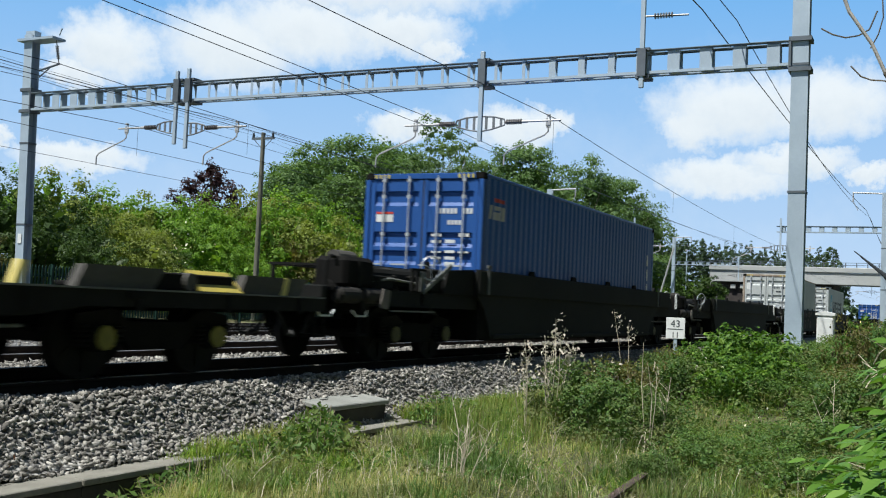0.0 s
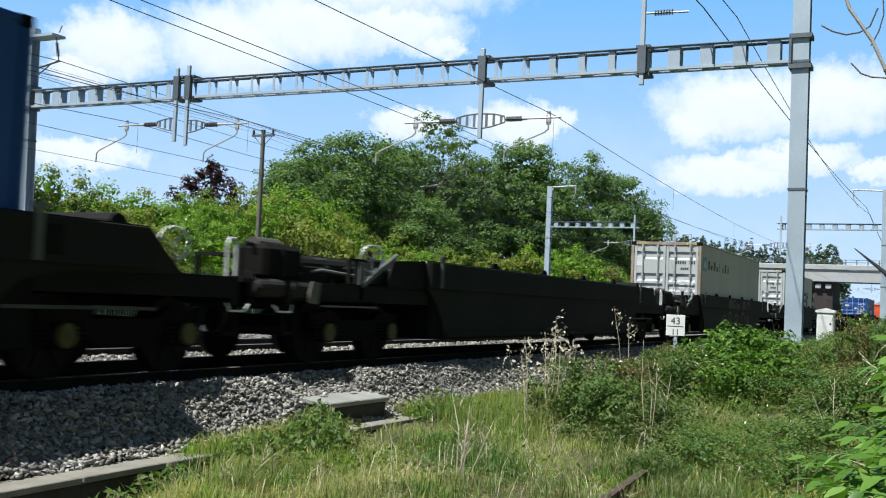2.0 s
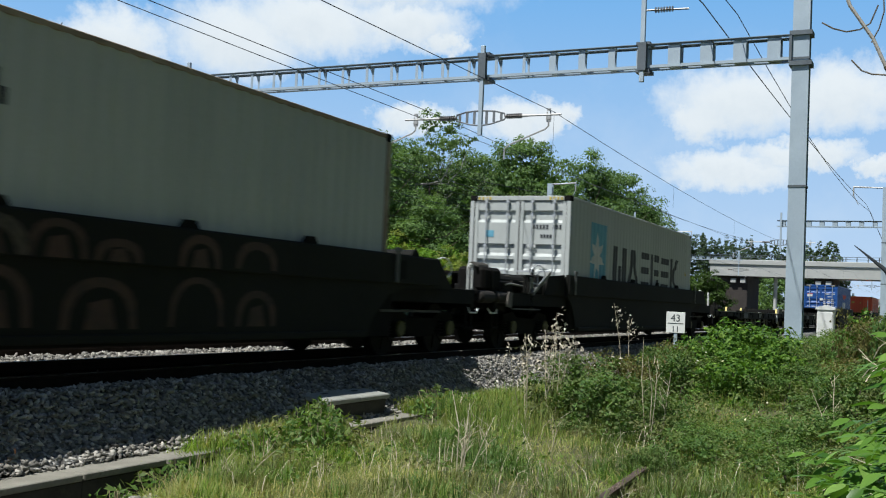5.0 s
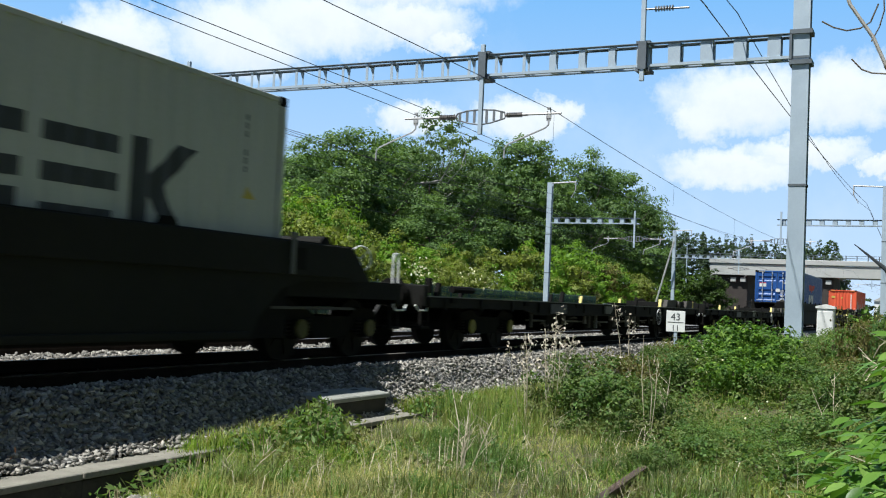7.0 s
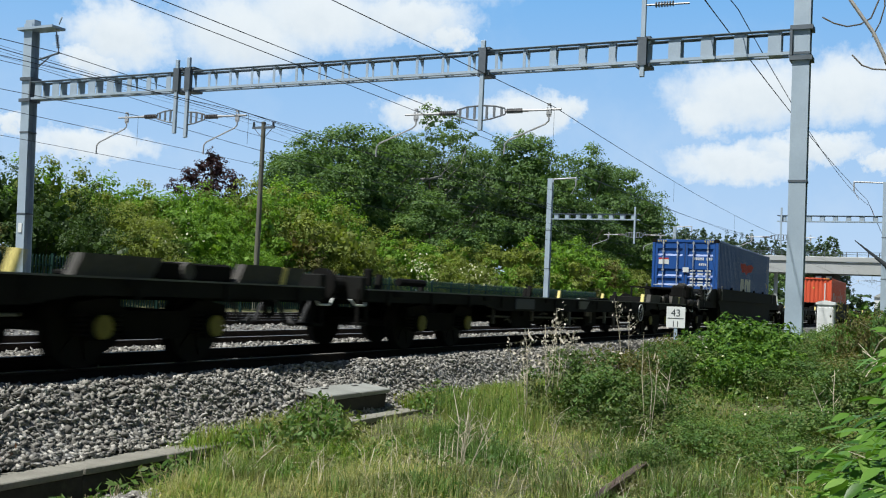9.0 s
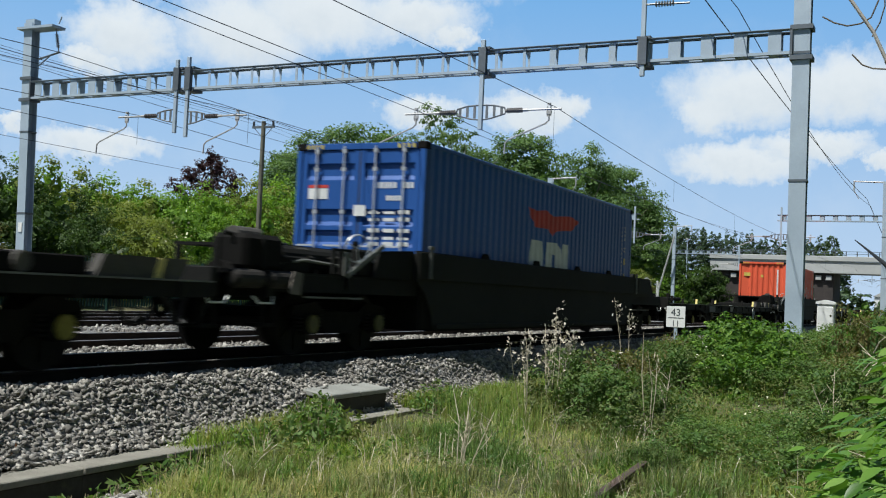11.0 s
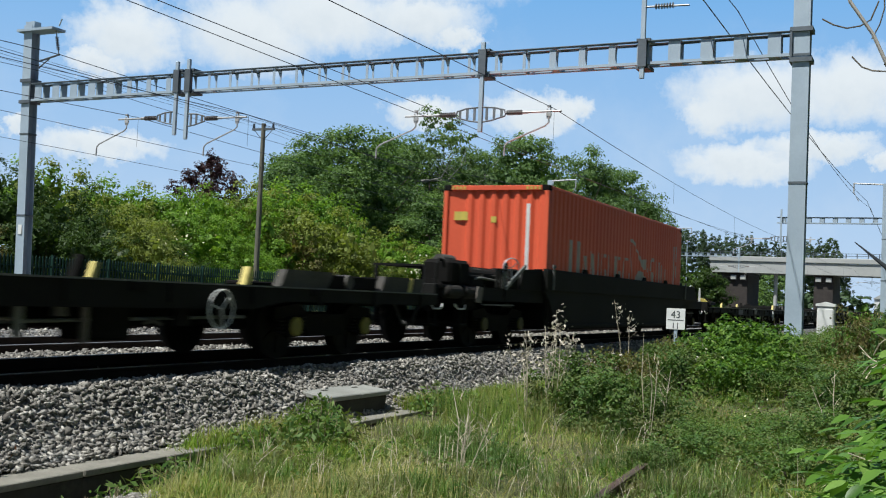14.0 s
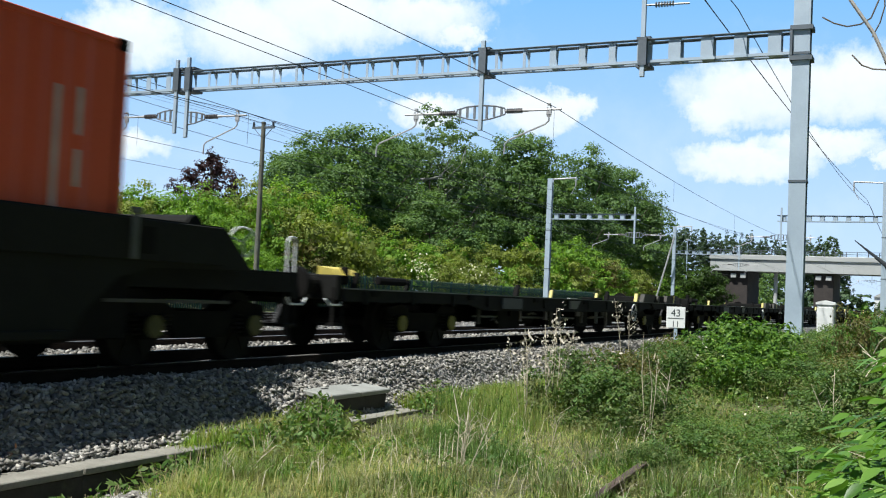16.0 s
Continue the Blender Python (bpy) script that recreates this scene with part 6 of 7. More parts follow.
def copper_beech():
    """A dense dome on a short trunk."""
    rng = np.random.default_rng(17)
    t = holder("copper_beech", "dark purple-leaved copper beech rising behind the hedge", "tree", "trees behind the line", pose(69.4, 55, -.2))
    trunk = part("trunk", Shape().tube((0, 0, 0), (.1, 0, 6.5), .32, .2, 8).tube((.1, 0, 6.5), (.2, .1, 11.2), .2, .05, 8), M_BARK, t)
    b = []
    for k in range(26):
        u = (k + .5) / 26
        z, a = 5.2 + 6.3 * u, k * 2.4
        q = 4.1 * (1 - u ** 2.2) * rng.uniform(.75, 1.05)
        r = (1.6 - .9 * u) * rng.uniform(.8, 1.15)
        b.append((q * math.cos(a), q * math.sin(a), z, r, r, r * .9))
        if k % 4 == 0:
            part("limb", Shape().tube((.1, 0, z * .82), (q * math.cos(a) * .8, q * math.sin(a) * .8, z), .08, .03, 6), M_BARK, trunk)
    b += [(0, 0, 7.0, 3.2, 3.2, 2.2), (.1, .1, 9.4, 2.3, 2.3, 1.6), (.2, .1, 11.5, .55, .55, .8)]
    p, o = lobes(rng, b, 9.0, .24, 26)
    crown = part("crown", leaves(rng, p, .17, .72, o, .1, "crown", M_COPPER), None, t)
    part("inner_foliage", leaves(rng, inner_points(rng, b, 60), .34, .8, None, .1, "inner_foliage", M_COPPER), None, crown)


def far_trees():
    L = "tall broadleaf tree in full green leaf behind the bushes"
    M = [tree_model(11, 16, 6.2, .38, 14, .25, 3.8, 54, M_TREE, "tree", L),
         tree_model(12, 16, 5.6, .34, 13, .25, 3.8, 54, M_TREE, "tree", L),
         tree_model(13, 16, 5.2, .30, 19, .22, 3.6, 50, M_TREE2, "tree", "tall airy pale-green tree with bare twigs showing", .42, True),
         tree_model(14, 16, 6.6, .40, 15, .25, 3.8, 54, M_TREE, "tree", L)]
    rows = ((0, 61.4, 42, 11.0), (1, 66.5, 44, 13.0), (3, 72.9, 45, 15.1), (1, 79.5, 45, 15.3), (0, 86.5, 47, 16.7), (2, 92, 46, 20.2), (2, 97.5, 45, 20.0), (3, 107, 43, 19.9),
            (0, 113.5, 41, 18.4), (1, 120.8, 39, 20.6), (3, 127.5, 37, 18.9), (1, 133.5, 36, 15.2), (0, 91, 50, 16.1), (3, 118, 46, 16.6), (1, 104, 38, 11.8), (0, 112, 36, 12.3), (1, 76, 38, 9.6), (3, 97, 51, 17.8), (0, 102.5, 46, 17.6), (1, 93, 43.5, 13.7), (2, 113, 44, 21.0))
    rng = random.Random(4)
    M.append(tree_model(15, 16, 6.4, .40, 10, .8, .7, 30, M_TREE, "tree", "unseen leafy tree added behind the camera to hold off sky light"))
    rows += tuple((4, -22 + 5 * k, -7.6 - (k % 3), 17 + (k * 7) % 4) for k in range(17))      # added row out of view behind the bank; it deepens shade on the train
    plant(M, [(k, x, y, -.2, rng.uniform(0, 6.28), (h / 16) ** .5 * rng.uniform(.92, 1.12), (h + .2) / 16.4) for k, x, y, h in rows])
    copper_beech()
    e = tree_model(19, 9, 2.0, .12, 8, .2, 1.2, 14, M_TREE2, "sapling", "thin sapling with sparse pale leaves above the hedge", .4)
    e.matrix_basis = at(40, 40, 0, 0, .8, .78)


far_trees()


def far_bushes():
    L = "dense leafy green bush behind the palisade fence"
    M = [bush_model(21, 5, 3.0, .14, 3.8, 60, M_BUSH, "bush", L), bush_model(22, 5, 2.7, .135, 3.8, 60, M_BUSH, "bush", L),
         bush_model(23, 5, 3.0, .14, 3.8, 60, M_BUSH2, "bush", "pale green sallow bush behind the palisade fence"), bush_model(24, 5, 2.6, .135, 3.8, 60, M_DARKBUSH, "bush", "dark green bush behind the palisade fence"),
         bush_model(25, 5, 2.8, .135, 3.8, 60, M_BUSH3, "bush", "brownish olive bush behind the palisade fence")]
    FINE = [bush_model(26, 5, 3.0, .098, 7.2, 66, M_BUSH, "bush", L, .25), bush_model(27, 5, 2.7, .095, 7.2, 66, M_BUSH, "bush", L, .25), bush_model(28, 5, 3.0, .098, 7.2, 66, M_BUSH2, "bush", "pale green sallow bush behind the palisade fence", .25),
            bush_model(29, 5, 2.7, .095, 7.2, 66, M_DARKBUSH, "bush", "dark green bush behind the palisade fence", .25), bush_model(30, 5, 2.8, .095, 7.2, 66, M_BUSH3, "bush", "brownish olive bush behind the palisade fence", .25)]
    FAR = [bush_model(31, 5, 3.0, .17, 3.0, 56, M_BUSH, "bush", L), bush_model(32, 5, 2.7, .17, 3.0, 56, M_BUSH, "bush", L), bush_model(33, 5, 3.0, .17, 3.0, 56, M_BUSH2, "bush", "pale green sallow bush behind the palisade fence"),
           bush_model(34, 5, 2.7, .17, 3.0, 56, M_DARKBUSH, "bush", "dark green bush behind the palisade fence"), bush_model(35, 5, 2.8, .17, 3.0, 56, M_BUSH3, "bush", "brownish olive bush behind the palisade fence")]
    rng = random.Random(8)
    tops = ((20, 6.6), (24, 6.2), (28, 6.4), (33, 6.2), (36, 5.2), (42, 5.4), (47, 6.2), (52, 7.0), (56, 5.2), (61, 5.8), (68, 6.0), (74, 5.2), (83, 5.6), (92, 7.0), (99, 8.3), (108, 6.4), (125, 5.6), (140, 5))
    tx, tz = [a for a, b in tops], [b for a, b in tops]
    rows, hedge = [], []
    x = 20.0
    while x < 128:
        h = float(np.interp(x, tx, tz))
        k = 3 if x < 35 else rng.choice((0, 0, 1, 1, 2, 2))
        rows.append((k, x, 34 + rng.uniform(-1, 1), 0.1, rng.uniform(0, 6.28), h / 5 * rng.uniform(.85, 1.05), h / 5 * rng.uniform(.9, 1.04)))
        k = rng.choice((3, 4, 3)) if x < 33 else rng.choice((0, 1, 2, 4, 2, 3))
        f = h * rng.uniform(.58, .82)
        rows.append((k, x + 1.2, 31.7 + rng.uniform(-.4, .5), -.1, rng.uniform(0, 6.28), f / 5 * rng.uniform(.8, 1.0), f / 5))
        x += 2.8 + (x - 21) * .02
    for x, y, h in ((55, 38, 7.8), (58, 39, 8.6), (126, 27.5, 5.2), (121, 28.5, 4.5), (116, 28, 4.2)):
        rows.append((1, x, y, 0, rng.uniform(0, 6.28), h / 5, h / 5))
    for k in range(13):      # the taller hedge behind
        x = 30.5 + 2.2 * k
        h = float(np.interp(x, (32, 43, 48, 51, 56), (6.2, 6.0, 6.4, 6.9, 7.3)))
        hedge.append((rng.choice((3, 3, 1)) if x < 36 else rng.choice((0, 1, 0, 2, 4)), x + rng.uniform(-.4, .4), 37.0 + rng.uniform(-.5, .5), .2, rng.uniform(0, 6.28), h / 5 * rng.uniform(.85, 1.0), h / 5 * rng.uniform(.96, 1.03)))
    for k in range(17):      # the close, even-topped hedge in front of it
        x = 34.5 + 1.45 * k
        h = float(np.interp(x, (31, 33.6, 35.5, 37, 41, 45, 50, 56, 60), (6.2, 6.3, 6.0, 5.7, 5.75, 6.2, 6.9, 7.2, 7.2))) * 1.04
        hedge.append((rng.choice((0, 1, 2, 2, 0)), x, 36.0 + rng.uniform(-.4, .4), .1, rng.uniform(0, 6.28), h / 5 * rng.uniform(.62, .78), h / 5 * rng.uniform(.96, 1.03)))
    rows += [(3, 120.5, 24.9, -.2, .4, 1.05, 1.22), (3, 116.5, 27.2, -.2, 2.0, 1.05, 1.1), (3, 121.8, 26.2, -.2, 3.1, 1.05, 1.15), (3, 121.6, 23.4, -.2, 1.1, .9, .95), (3, 122.4, 24.6, -.2, 5.0, 1.0, 1.2)]      # by the end of the bridge
    plant(FINE, [r for r in rows if r[1] < 47])
    plant(M, hedge + [r for r in rows if 47 <= r[1] < 74])
    plant(FAR, [r for r in rows if r[1] >= 74])
    rngn = np.random.default_rng(31)
    for x, y, z, n in ((57.5, 29.4, 2.6, 60), (59.2, 29.5, 2.2, 80), (36.0, 29.6, 3.2, 24), (66, 29.6, 2.6, 60), (69, 29.6, 2.3, 40)):
        c = rngn.normal(size=(n, 3)) * (.7, .3, .5)
        thing("blossom", leaves(rngn, c, .13, .8, None, 0, "blossom", M_BLOSSOM), None, "white elder blossom on a bush behind the fence", "blossom", kind="stuff", at=pose(x, y, z))


far_bushes()


def far_woods():
    rng = np.random.default_rng(41)
    low, tops, near = [], [], []
    for k in range(26):      # the dense mass below
        y = 100 - 70 * k / 25
        low.append((328 + rng.normal() * 4, y + rng.normal(), 7, 5, 5, 7))
        low.append((314 + rng.normal() * 3, y + 1.2 + rng.normal(), 2.5, 4, 4, 3.5))
    for k in range(16):      # low bushes beside the line
        low.append((306 + rng.normal() * 4, 27 - 27 * k / 15 + rng.normal() * .6, rng.uniform(1.6, 3.2), 3.4, 3, rng.uniform(2.6, 4.2)))
    for k in range(96):      # pointed conifer tops and round crowns between
        y = 88 - 62.5 * (k + rng.random()) / 96
        h = float(np.interp(y, (25.5, 27.3, 30, 33, 36, 42, 45, 51, 58, 67, 90), (14, 18, 22.4, 21.5, 20.3, 18.8, 20.2, 21.6, 21.6, 23.4, 23))) * rng.uniform(.9, 1.03)
        x, q = 318 + rng.normal() * 4, rng.random() < .7
        for z, r in (((h - .4, .3), (h - 1.6, .7), (h - 3.4, 1.25), (h - 6, 1.9), (h - 9, 2.4)) if q else ((h - 1.8, 1.8), (h - 4.6, 2.8), (h - 8, 3.2))):
            tops.append((x, y, z, r, r, 1.6 if q else r))
    for k in range(9):       # green bushes just past the bridge
        near.append((148 + rng.normal() * 2, 19.4 + .95 * k + rng.normal() * .3, rng.uniform(2.2, 4.6), 1.5, 1.3, rng.uniform(1.5, 2.3)))
        near.append((150 + rng.normal(), 19.2 + 1.0 * k, .8, 1.5, 1.3, 1.6))
    L = "distant line of dark green trees beyond the bridge"
    for blobs, per, clump, inn, size, wide, foliage, label in ((low, .8, .8, 12, 1.35, .8, M_FARWOOD, L), (tops, 5.0, .30, 14, .5, .6, M_FARWOOD, L), (near, 8, .3, 16, .3, .7, M_TREE, "mid-green bushes just past the bridge opening")):
        p, o = lobes(rng, blobs, per, clump, inn)
        keep = p[:, 2] > -.6
        thing("far_woods", leaves(rng, p[keep], size, wide, o[keep], 0, "far_woods", foliage), None, label, "woods", kind="stuff")


far_woods()


# ---- foreground plants ----
def blades(rng, x, y, z, h, w, lean, paint=None):
    n = len(x)
    a = rng.uniform(0, 2 * np.pi, n)
    d = np.stack([np.cos(a), np.sin(a), 0 * a], 1)
    s = np.stack([-np.sin(a), np.cos(a), 0 * a], 1)
    base = np.stack([x, y, z], 1)
    up = np.array([0, 0, 1.0])
    mid = base + up * (h * .55)[:, None] + d * (h * lean * .3)[:, None]
    tip = base + up * (h * (1 - .25 * lean))[:, None] + d * (h * lean)[:, None]
    ww = w[:, None] * .5
    v = np.stack([base - s * ww, base + s * ww, mid + s * ww * .8, mid - s * ww * .8, tip], 1).reshape(-1, 3)
    k = (np.arange(n) * 5)[:, None]
    f = np.concatenate([k + np.array([[0, 1, 2]]), k + np.array([[0, 2, 3]]), k + np.array([[3, 2, 4]])], 0)
    return fast_mesh("grass", v, f, paint or M_GRASS)


RAIL_AT = (8.10, 2.40)


def grass():
    rng = np.random.default_rng(51)
    m = 6200      # tufts
    cx = 4.6 + 16 * rng.random(m) ** 1.5
    cy = -1.2 + 7.3 * rng.random(m)
    tall = np.exp(rng.normal(size=m) * .45) * (.8 + .5 * smooth(9, 13, cx)) * (.58 + .58 * np.sin(cx * 1.9 + np.sin(cy * 2.3) * 1.4) * np.cos(cy * 1.6 - cx * .7))
    k = rng.integers(9, 26, m)
    who = np.repeat(np.arange(m), k)
    n = len(who)
    x, y = cx[who] + rng.normal(size=n) * .075, cy[who] + rng.normal(size=n) * .075
    h = rng.uniform(.05, .165, n) * tall[who]
    on_rail = (np.abs(y - RAIL_AT[1] - (x - RAIL_AT[0]) * .035) < .16) & (np.abs(x - RAIL_AT[0]) < 1.6)
    keep = (y < 6.0 + .2 * np.sin(x * 3)) & ((x > .8 + y) | (y < 4.6)) & ~on_rail
    x, y, h = x[keep], y[keep], h[keep]
    n = len(x)
    thing("grass", blades(rng, x, y, ground_z(x, y) - .01, h, rng.uniform(.0035, .008, n), rng.uniform(.1, 1.3, n)), None,
          "long green and straw-coloured grass tufts on the bank", "grass", kind="stuff")
    n = 7000
    x, y = rng.uniform(7.6, 20, n), rng.normal(6.3, .12, n)
    x = np.where(rng.random(n) < .5, rng.choice([8.0, 9.2, 9.8, 12.7, 13.3, 15], n) + rng.normal(size=n) * .35, x)
    keep = (x < 9.7) | (x > 12.3)
    x, y = x[keep], y[keep]
    thing("grass", blades(rng, x, y, ground_z(x, y) + .03, rng.uniform(.08, .28, len(x)), rng.uniform(.006, .014, len(x)), rng.uniform(.1, .8, len(x)), M_FRESH), None,
          "grass tufts along the cable trough", "grass", kind="stuff")
    n = 15000      # flattened old grass
    x, y = 5.4 + 8 * rng.random(n) ** 1.2, -.8 + 6.2 * rng.random(n)
    keep = (x > .8 + y) | (y < 4.5)
    x, y = x[keep], y[keep]
    thing("grass", blades(rng, x, y, ground_z(x, y) + .005, rng.uniform(.05, .13, len(x)), rng.uniform(.004, .008, len(x)), rng.uniform(1.4, 2.6, len(x)), M_STRAW), None,
          "flattened old straw-coloured grass on the bank", "grass", kind="stuff")
    n = 2600      # a bleached patch
    x, y = rng.normal(7.3, .42, n), rng.normal(4.1, .3, n)
    thing("grass", blades(rng, x, y, ground_z(x, y) + .01, rng.uniform(.07, .17, n), rng.uniform(.004, .008, n), rng.uniform(.4, 2.2, n), M_STRAW), None,
          "bleached straw-coloured grass patch on the bank", "grass", kind="stuff")
    m = 390      # lush tufts in front of the trough
    cx, cy = rng.uniform(6.0, 9.7, m), 5.95 - 1.3 * rng.random(m) ** 1.6
    who = np.repeat(np.arange(m), 22)
    x, y = cx[who] + rng.normal(size=len(who)) * .08, cy[who] + rng.normal(size=len(who)) * .08
    keep = x > .85 + y
    x, y = x[keep], y[keep]
    thing("grass", blades(rng, x, y, ground_z(x, y) - .01, rng.uniform(.07, .30, len(x)) * (.55 + .5 * np.sin(x * 4.3) * np.cos(y * 5.1 + x)), rng.uniform(.004, .009, len(x)), rng.uniform(.2, 1.5, len(x)), M_FRESH), None,
          "lush fresh green grass tufts before the trough", "grass", kind="stuff")
    n = 6500      # grass standing among the nettles
    x, y = 8.6 + 4.2 * rng.random(n), .2 + 2.4 * rng.random(n)
    thing("grass", blades(rng, x, y, ground_z(x, y), rng.uniform(.07, .26, n), rng.uniform(.004, .008, n), rng.uniform(.1, 1.1, n), M_FRESH), None,
          "green grass standing among nettles on the bank", "grass", kind="stuff")
    n = 1100      # bleached bent stems
    x, y = 6.6 + 5.6 * rng.random(n), .8 + 4.9 * rng.random(n)
    keep = (x > .9 + y) & (np.sin(x * 2.7 + y) * np.cos(y * 2.2 - x) > -.35)
    x, y = x[keep], y[keep]
    thing("grass", blades(rng, x, y, ground_z(x, y), rng.uniform(.14, .42, len(x)), rng.uniform(.003, .006, len(x)), rng.uniform(.1, 1.5, len(x)), M_PALESTALK), None,
          "bleached bent grass stems on the bank", "grass", kind="stuff")
    n = 9000      # dark green tussocks
    k = rng.integers(0, 70, n)
    cx, cy = rng.uniform(6.8, 12.5, 70), rng.uniform(1.4, 5.4, 70)
    x, y = cx[k] + rng.normal(size=n) * .12, cy[k] + rng.normal(size=n) * .12
    keep = x > .95 + y
    x, y = x[keep], y[keep]
    thing("grass", blades(rng, x, y, ground_z(x, y), rng.uniform(.08, .30, len(x)), rng.uniform(.004, .008, len(x)), rng.uniform(.1, .9, len(x)), M_NETTLE), None,
          "dark green grass tussocks on the bank", "grass", kind="stuff")
    n = 5000      # tall fine stems with seed heads along the slope
    x, y = 11.2 + 5.5 * rng.random(n), 4.2 + 1.6 * rng.random(n)
    y = np.minimum(y, 5.0 + (x - 11.2) * .9)
    thing("grass", blades(rng, x, y, ground_z(x, y), rng.uniform(.2, .52, n), rng.uniform(.004, .007, n), rng.uniform(.05, .4, n)), None,
          "tall fine grass stems at the foot of the ballast", "grass", kind="stuff")


grass()


def brambles():
    L = "low tangled bramble mound on the bank"
    G = "bank undergrowth"
    M = [bush_model(61, .8, .75, .040, 64, 44, M_BRAMBLE, "bramble", L, .085, "bramble", G, .6), bush_model(62, .8, .7, .038, 64, 44, M_BRAMBLE, "bramble", L, .085, "bramble", G, .6),
         bush_model(63, .8, .7, .062, 54, 34, M_SHRUB, "leafy_shrub", "bright green leafy shrub on the bank", .075, "shrub", G),
         bush_model(64, .8, .8, .034, 56, 44, M_NETTLE, "nettle_clump", "grey-green nettles and weeds on the bank", .1, "nettles", G, .4),
         bush_model(65, .8, .75, .036, 56, 42, M_BUSH3, "bramble", "brownish tangled bramble on the bank", .1, "bramble", G, .4)]
    rng = random.Random(12)
    rows = [(0, 13.0, 4.25, 0, 1.2, 1.05, 1.25), (1, 12.4, 3.9, 0, .3, 1.0, 1.0), (4, 13.8, 3.9, 0, 2.2, 1.0, 1.2), (0, 12.0, 3.3, 0, 4.0, .95, .95), (1, 14.8, 4.3, 0, .8, .9, 1.1),
            (2, 16.6, 3.3, 0, .5, 1.0, .88), (2, 17.2, 2.9, 0, 2.5, 1.15, 1.15), (2, 16.2, 2.6, 0, 4.2, 1.0, 1.1), (2, 18.0, 3.3, 0, 1.2, 1.0, .8), (2, 15.6, 2.9, 0, 3.0, .9, .88), (2, 15.2, 2.3, 0, 5.0, .9, .9), (2, 14.4, 2.5, 0, 2.0, .85, .85),
            (3, 19.3, 3.9, 0, 3.3, .8, .5), (4, 15.6, 4.2, 0, 5.1, .8, .74), (0, 14.6, 3.3, 0, 5, 1.0, .9), (0, 11.6, 2.9, 0, 2, .8, .75), (0, 15.3, 3.5, 0, 4, .7, .92),
            (4, 15.9, 3.75, 0, 2.6, .7, 1.22), (2, 16.9, 3.75, 0, 1.4, .62, 1.18), (0, 15.0, 3.75, 0, .9, .6, 1.12), (4, 16.2, .95, 0, 1.2, .8, 1.5), (2, 18.6, 1.0, 0, 3.2, .8, 1.35), (0, 14.0, .55, 0, 4.4, .7, 1.6)]
    for x in np.arange(11.5, 27, 1.25):
        for y in (-.2, .75, 1.6, 2.4):
            if y > 2 and (20 < x < 26 or x < 17):
                continue
            tall = {-.2: 1.25, .75: 1.0, 1.6: .72, 2.4: .6}[y] * (.75 + .35 * min(1, (x - 11) / 7))
            kind = rng.choice((0, 4, 4, 3)) if y < 1 else rng.choice((3, 3, 0, 1))
            rows.append((kind, x + rng.uniform(-.4, .4), y + rng.uniform(-.3, .3), 0, rng.uniform(0, 6.28), rng.uniform(.8, 1.1), tall * rng.uniform(.8, 1.1)))
    for x, y in ((9.6, 1.2), (10.3, 2.2), (9.2, .2), (10.6, .5), (8.2, -.2), (11, 2.2), (10.8, 1.4), (22.5, 3.7), (24, 4.2), (27, 4.4), (30, 4.6)):
        rows.append((3 if x < 12 else rng.choice((0, 1, 3)), x, y, 0, rng.uniform(0, 6.28), rng.uniform(.7, .9), rng.uniform(.40, .62)))
    rows += [(1, 9.75, 2.55, 0, 1.0, .45, .42), (0, 9.6, 2.25, 0, 2.0, .4, .4)]      # bramble over the end of the old rail
    plant(M, [(k, x, y, float(ground_z(x, y)) - .03, t, s, sz) for k, x, y, _, t, s, sz in rows])


brambles()


def weeds():
    rng = np.random.default_rng(71)
    for x, y, n, h, r in ((9.5, 5.95, 520, .46, .2), (9.9, 6.15, 420, .40, .2), (9.15, 5.8, 420, .36, .2), (8.95, 5.6, 420, .40, .18), (8.7, 5.4, 300, .34, .18), (12.5, 6.0, 520, .42, .25), (12.9, 5.9, 300, .36, .2), (8.4, 5.85, 260, .28, .22), (13.3, 6.1, 240, .3, .25), (6.3, 5.75, 90, .2, .12), (5.6, 5.6, 70, .16, .1), (6.75, 5.7, 150, .26, .14), (7.15, 5.75, 240, .34, .16), (6.0, 5.72, 60, .14, .1)):
        p = rng.normal(size=(n, 3)) * (r, r, 0)
        p[:, 2] = rng.random(n) * h * (1.1 - .5 * np.minimum(1, np.hypot(p[:, 0], p[:, 1]) / (2 * r)))
        w = holder("weed_clump", "leafy green weeds beside the concrete trough", "weed", "weeds", pose(x, y, float(ground_z(x, y))))
        part("foliage", leaves(rng, p, .085, .34, None, .25, "foliage", M_NETTLE, .5), None, w)
        for k in range(7):
            a, b = rng.normal(size=2) * r * .6
            part("stem", Shape().tube((a * .5, b * .5, 0), (a, b, h * rng.uniform(.7, 1.0)), .005, .003, 4), M_TWIG, w)


weeds()


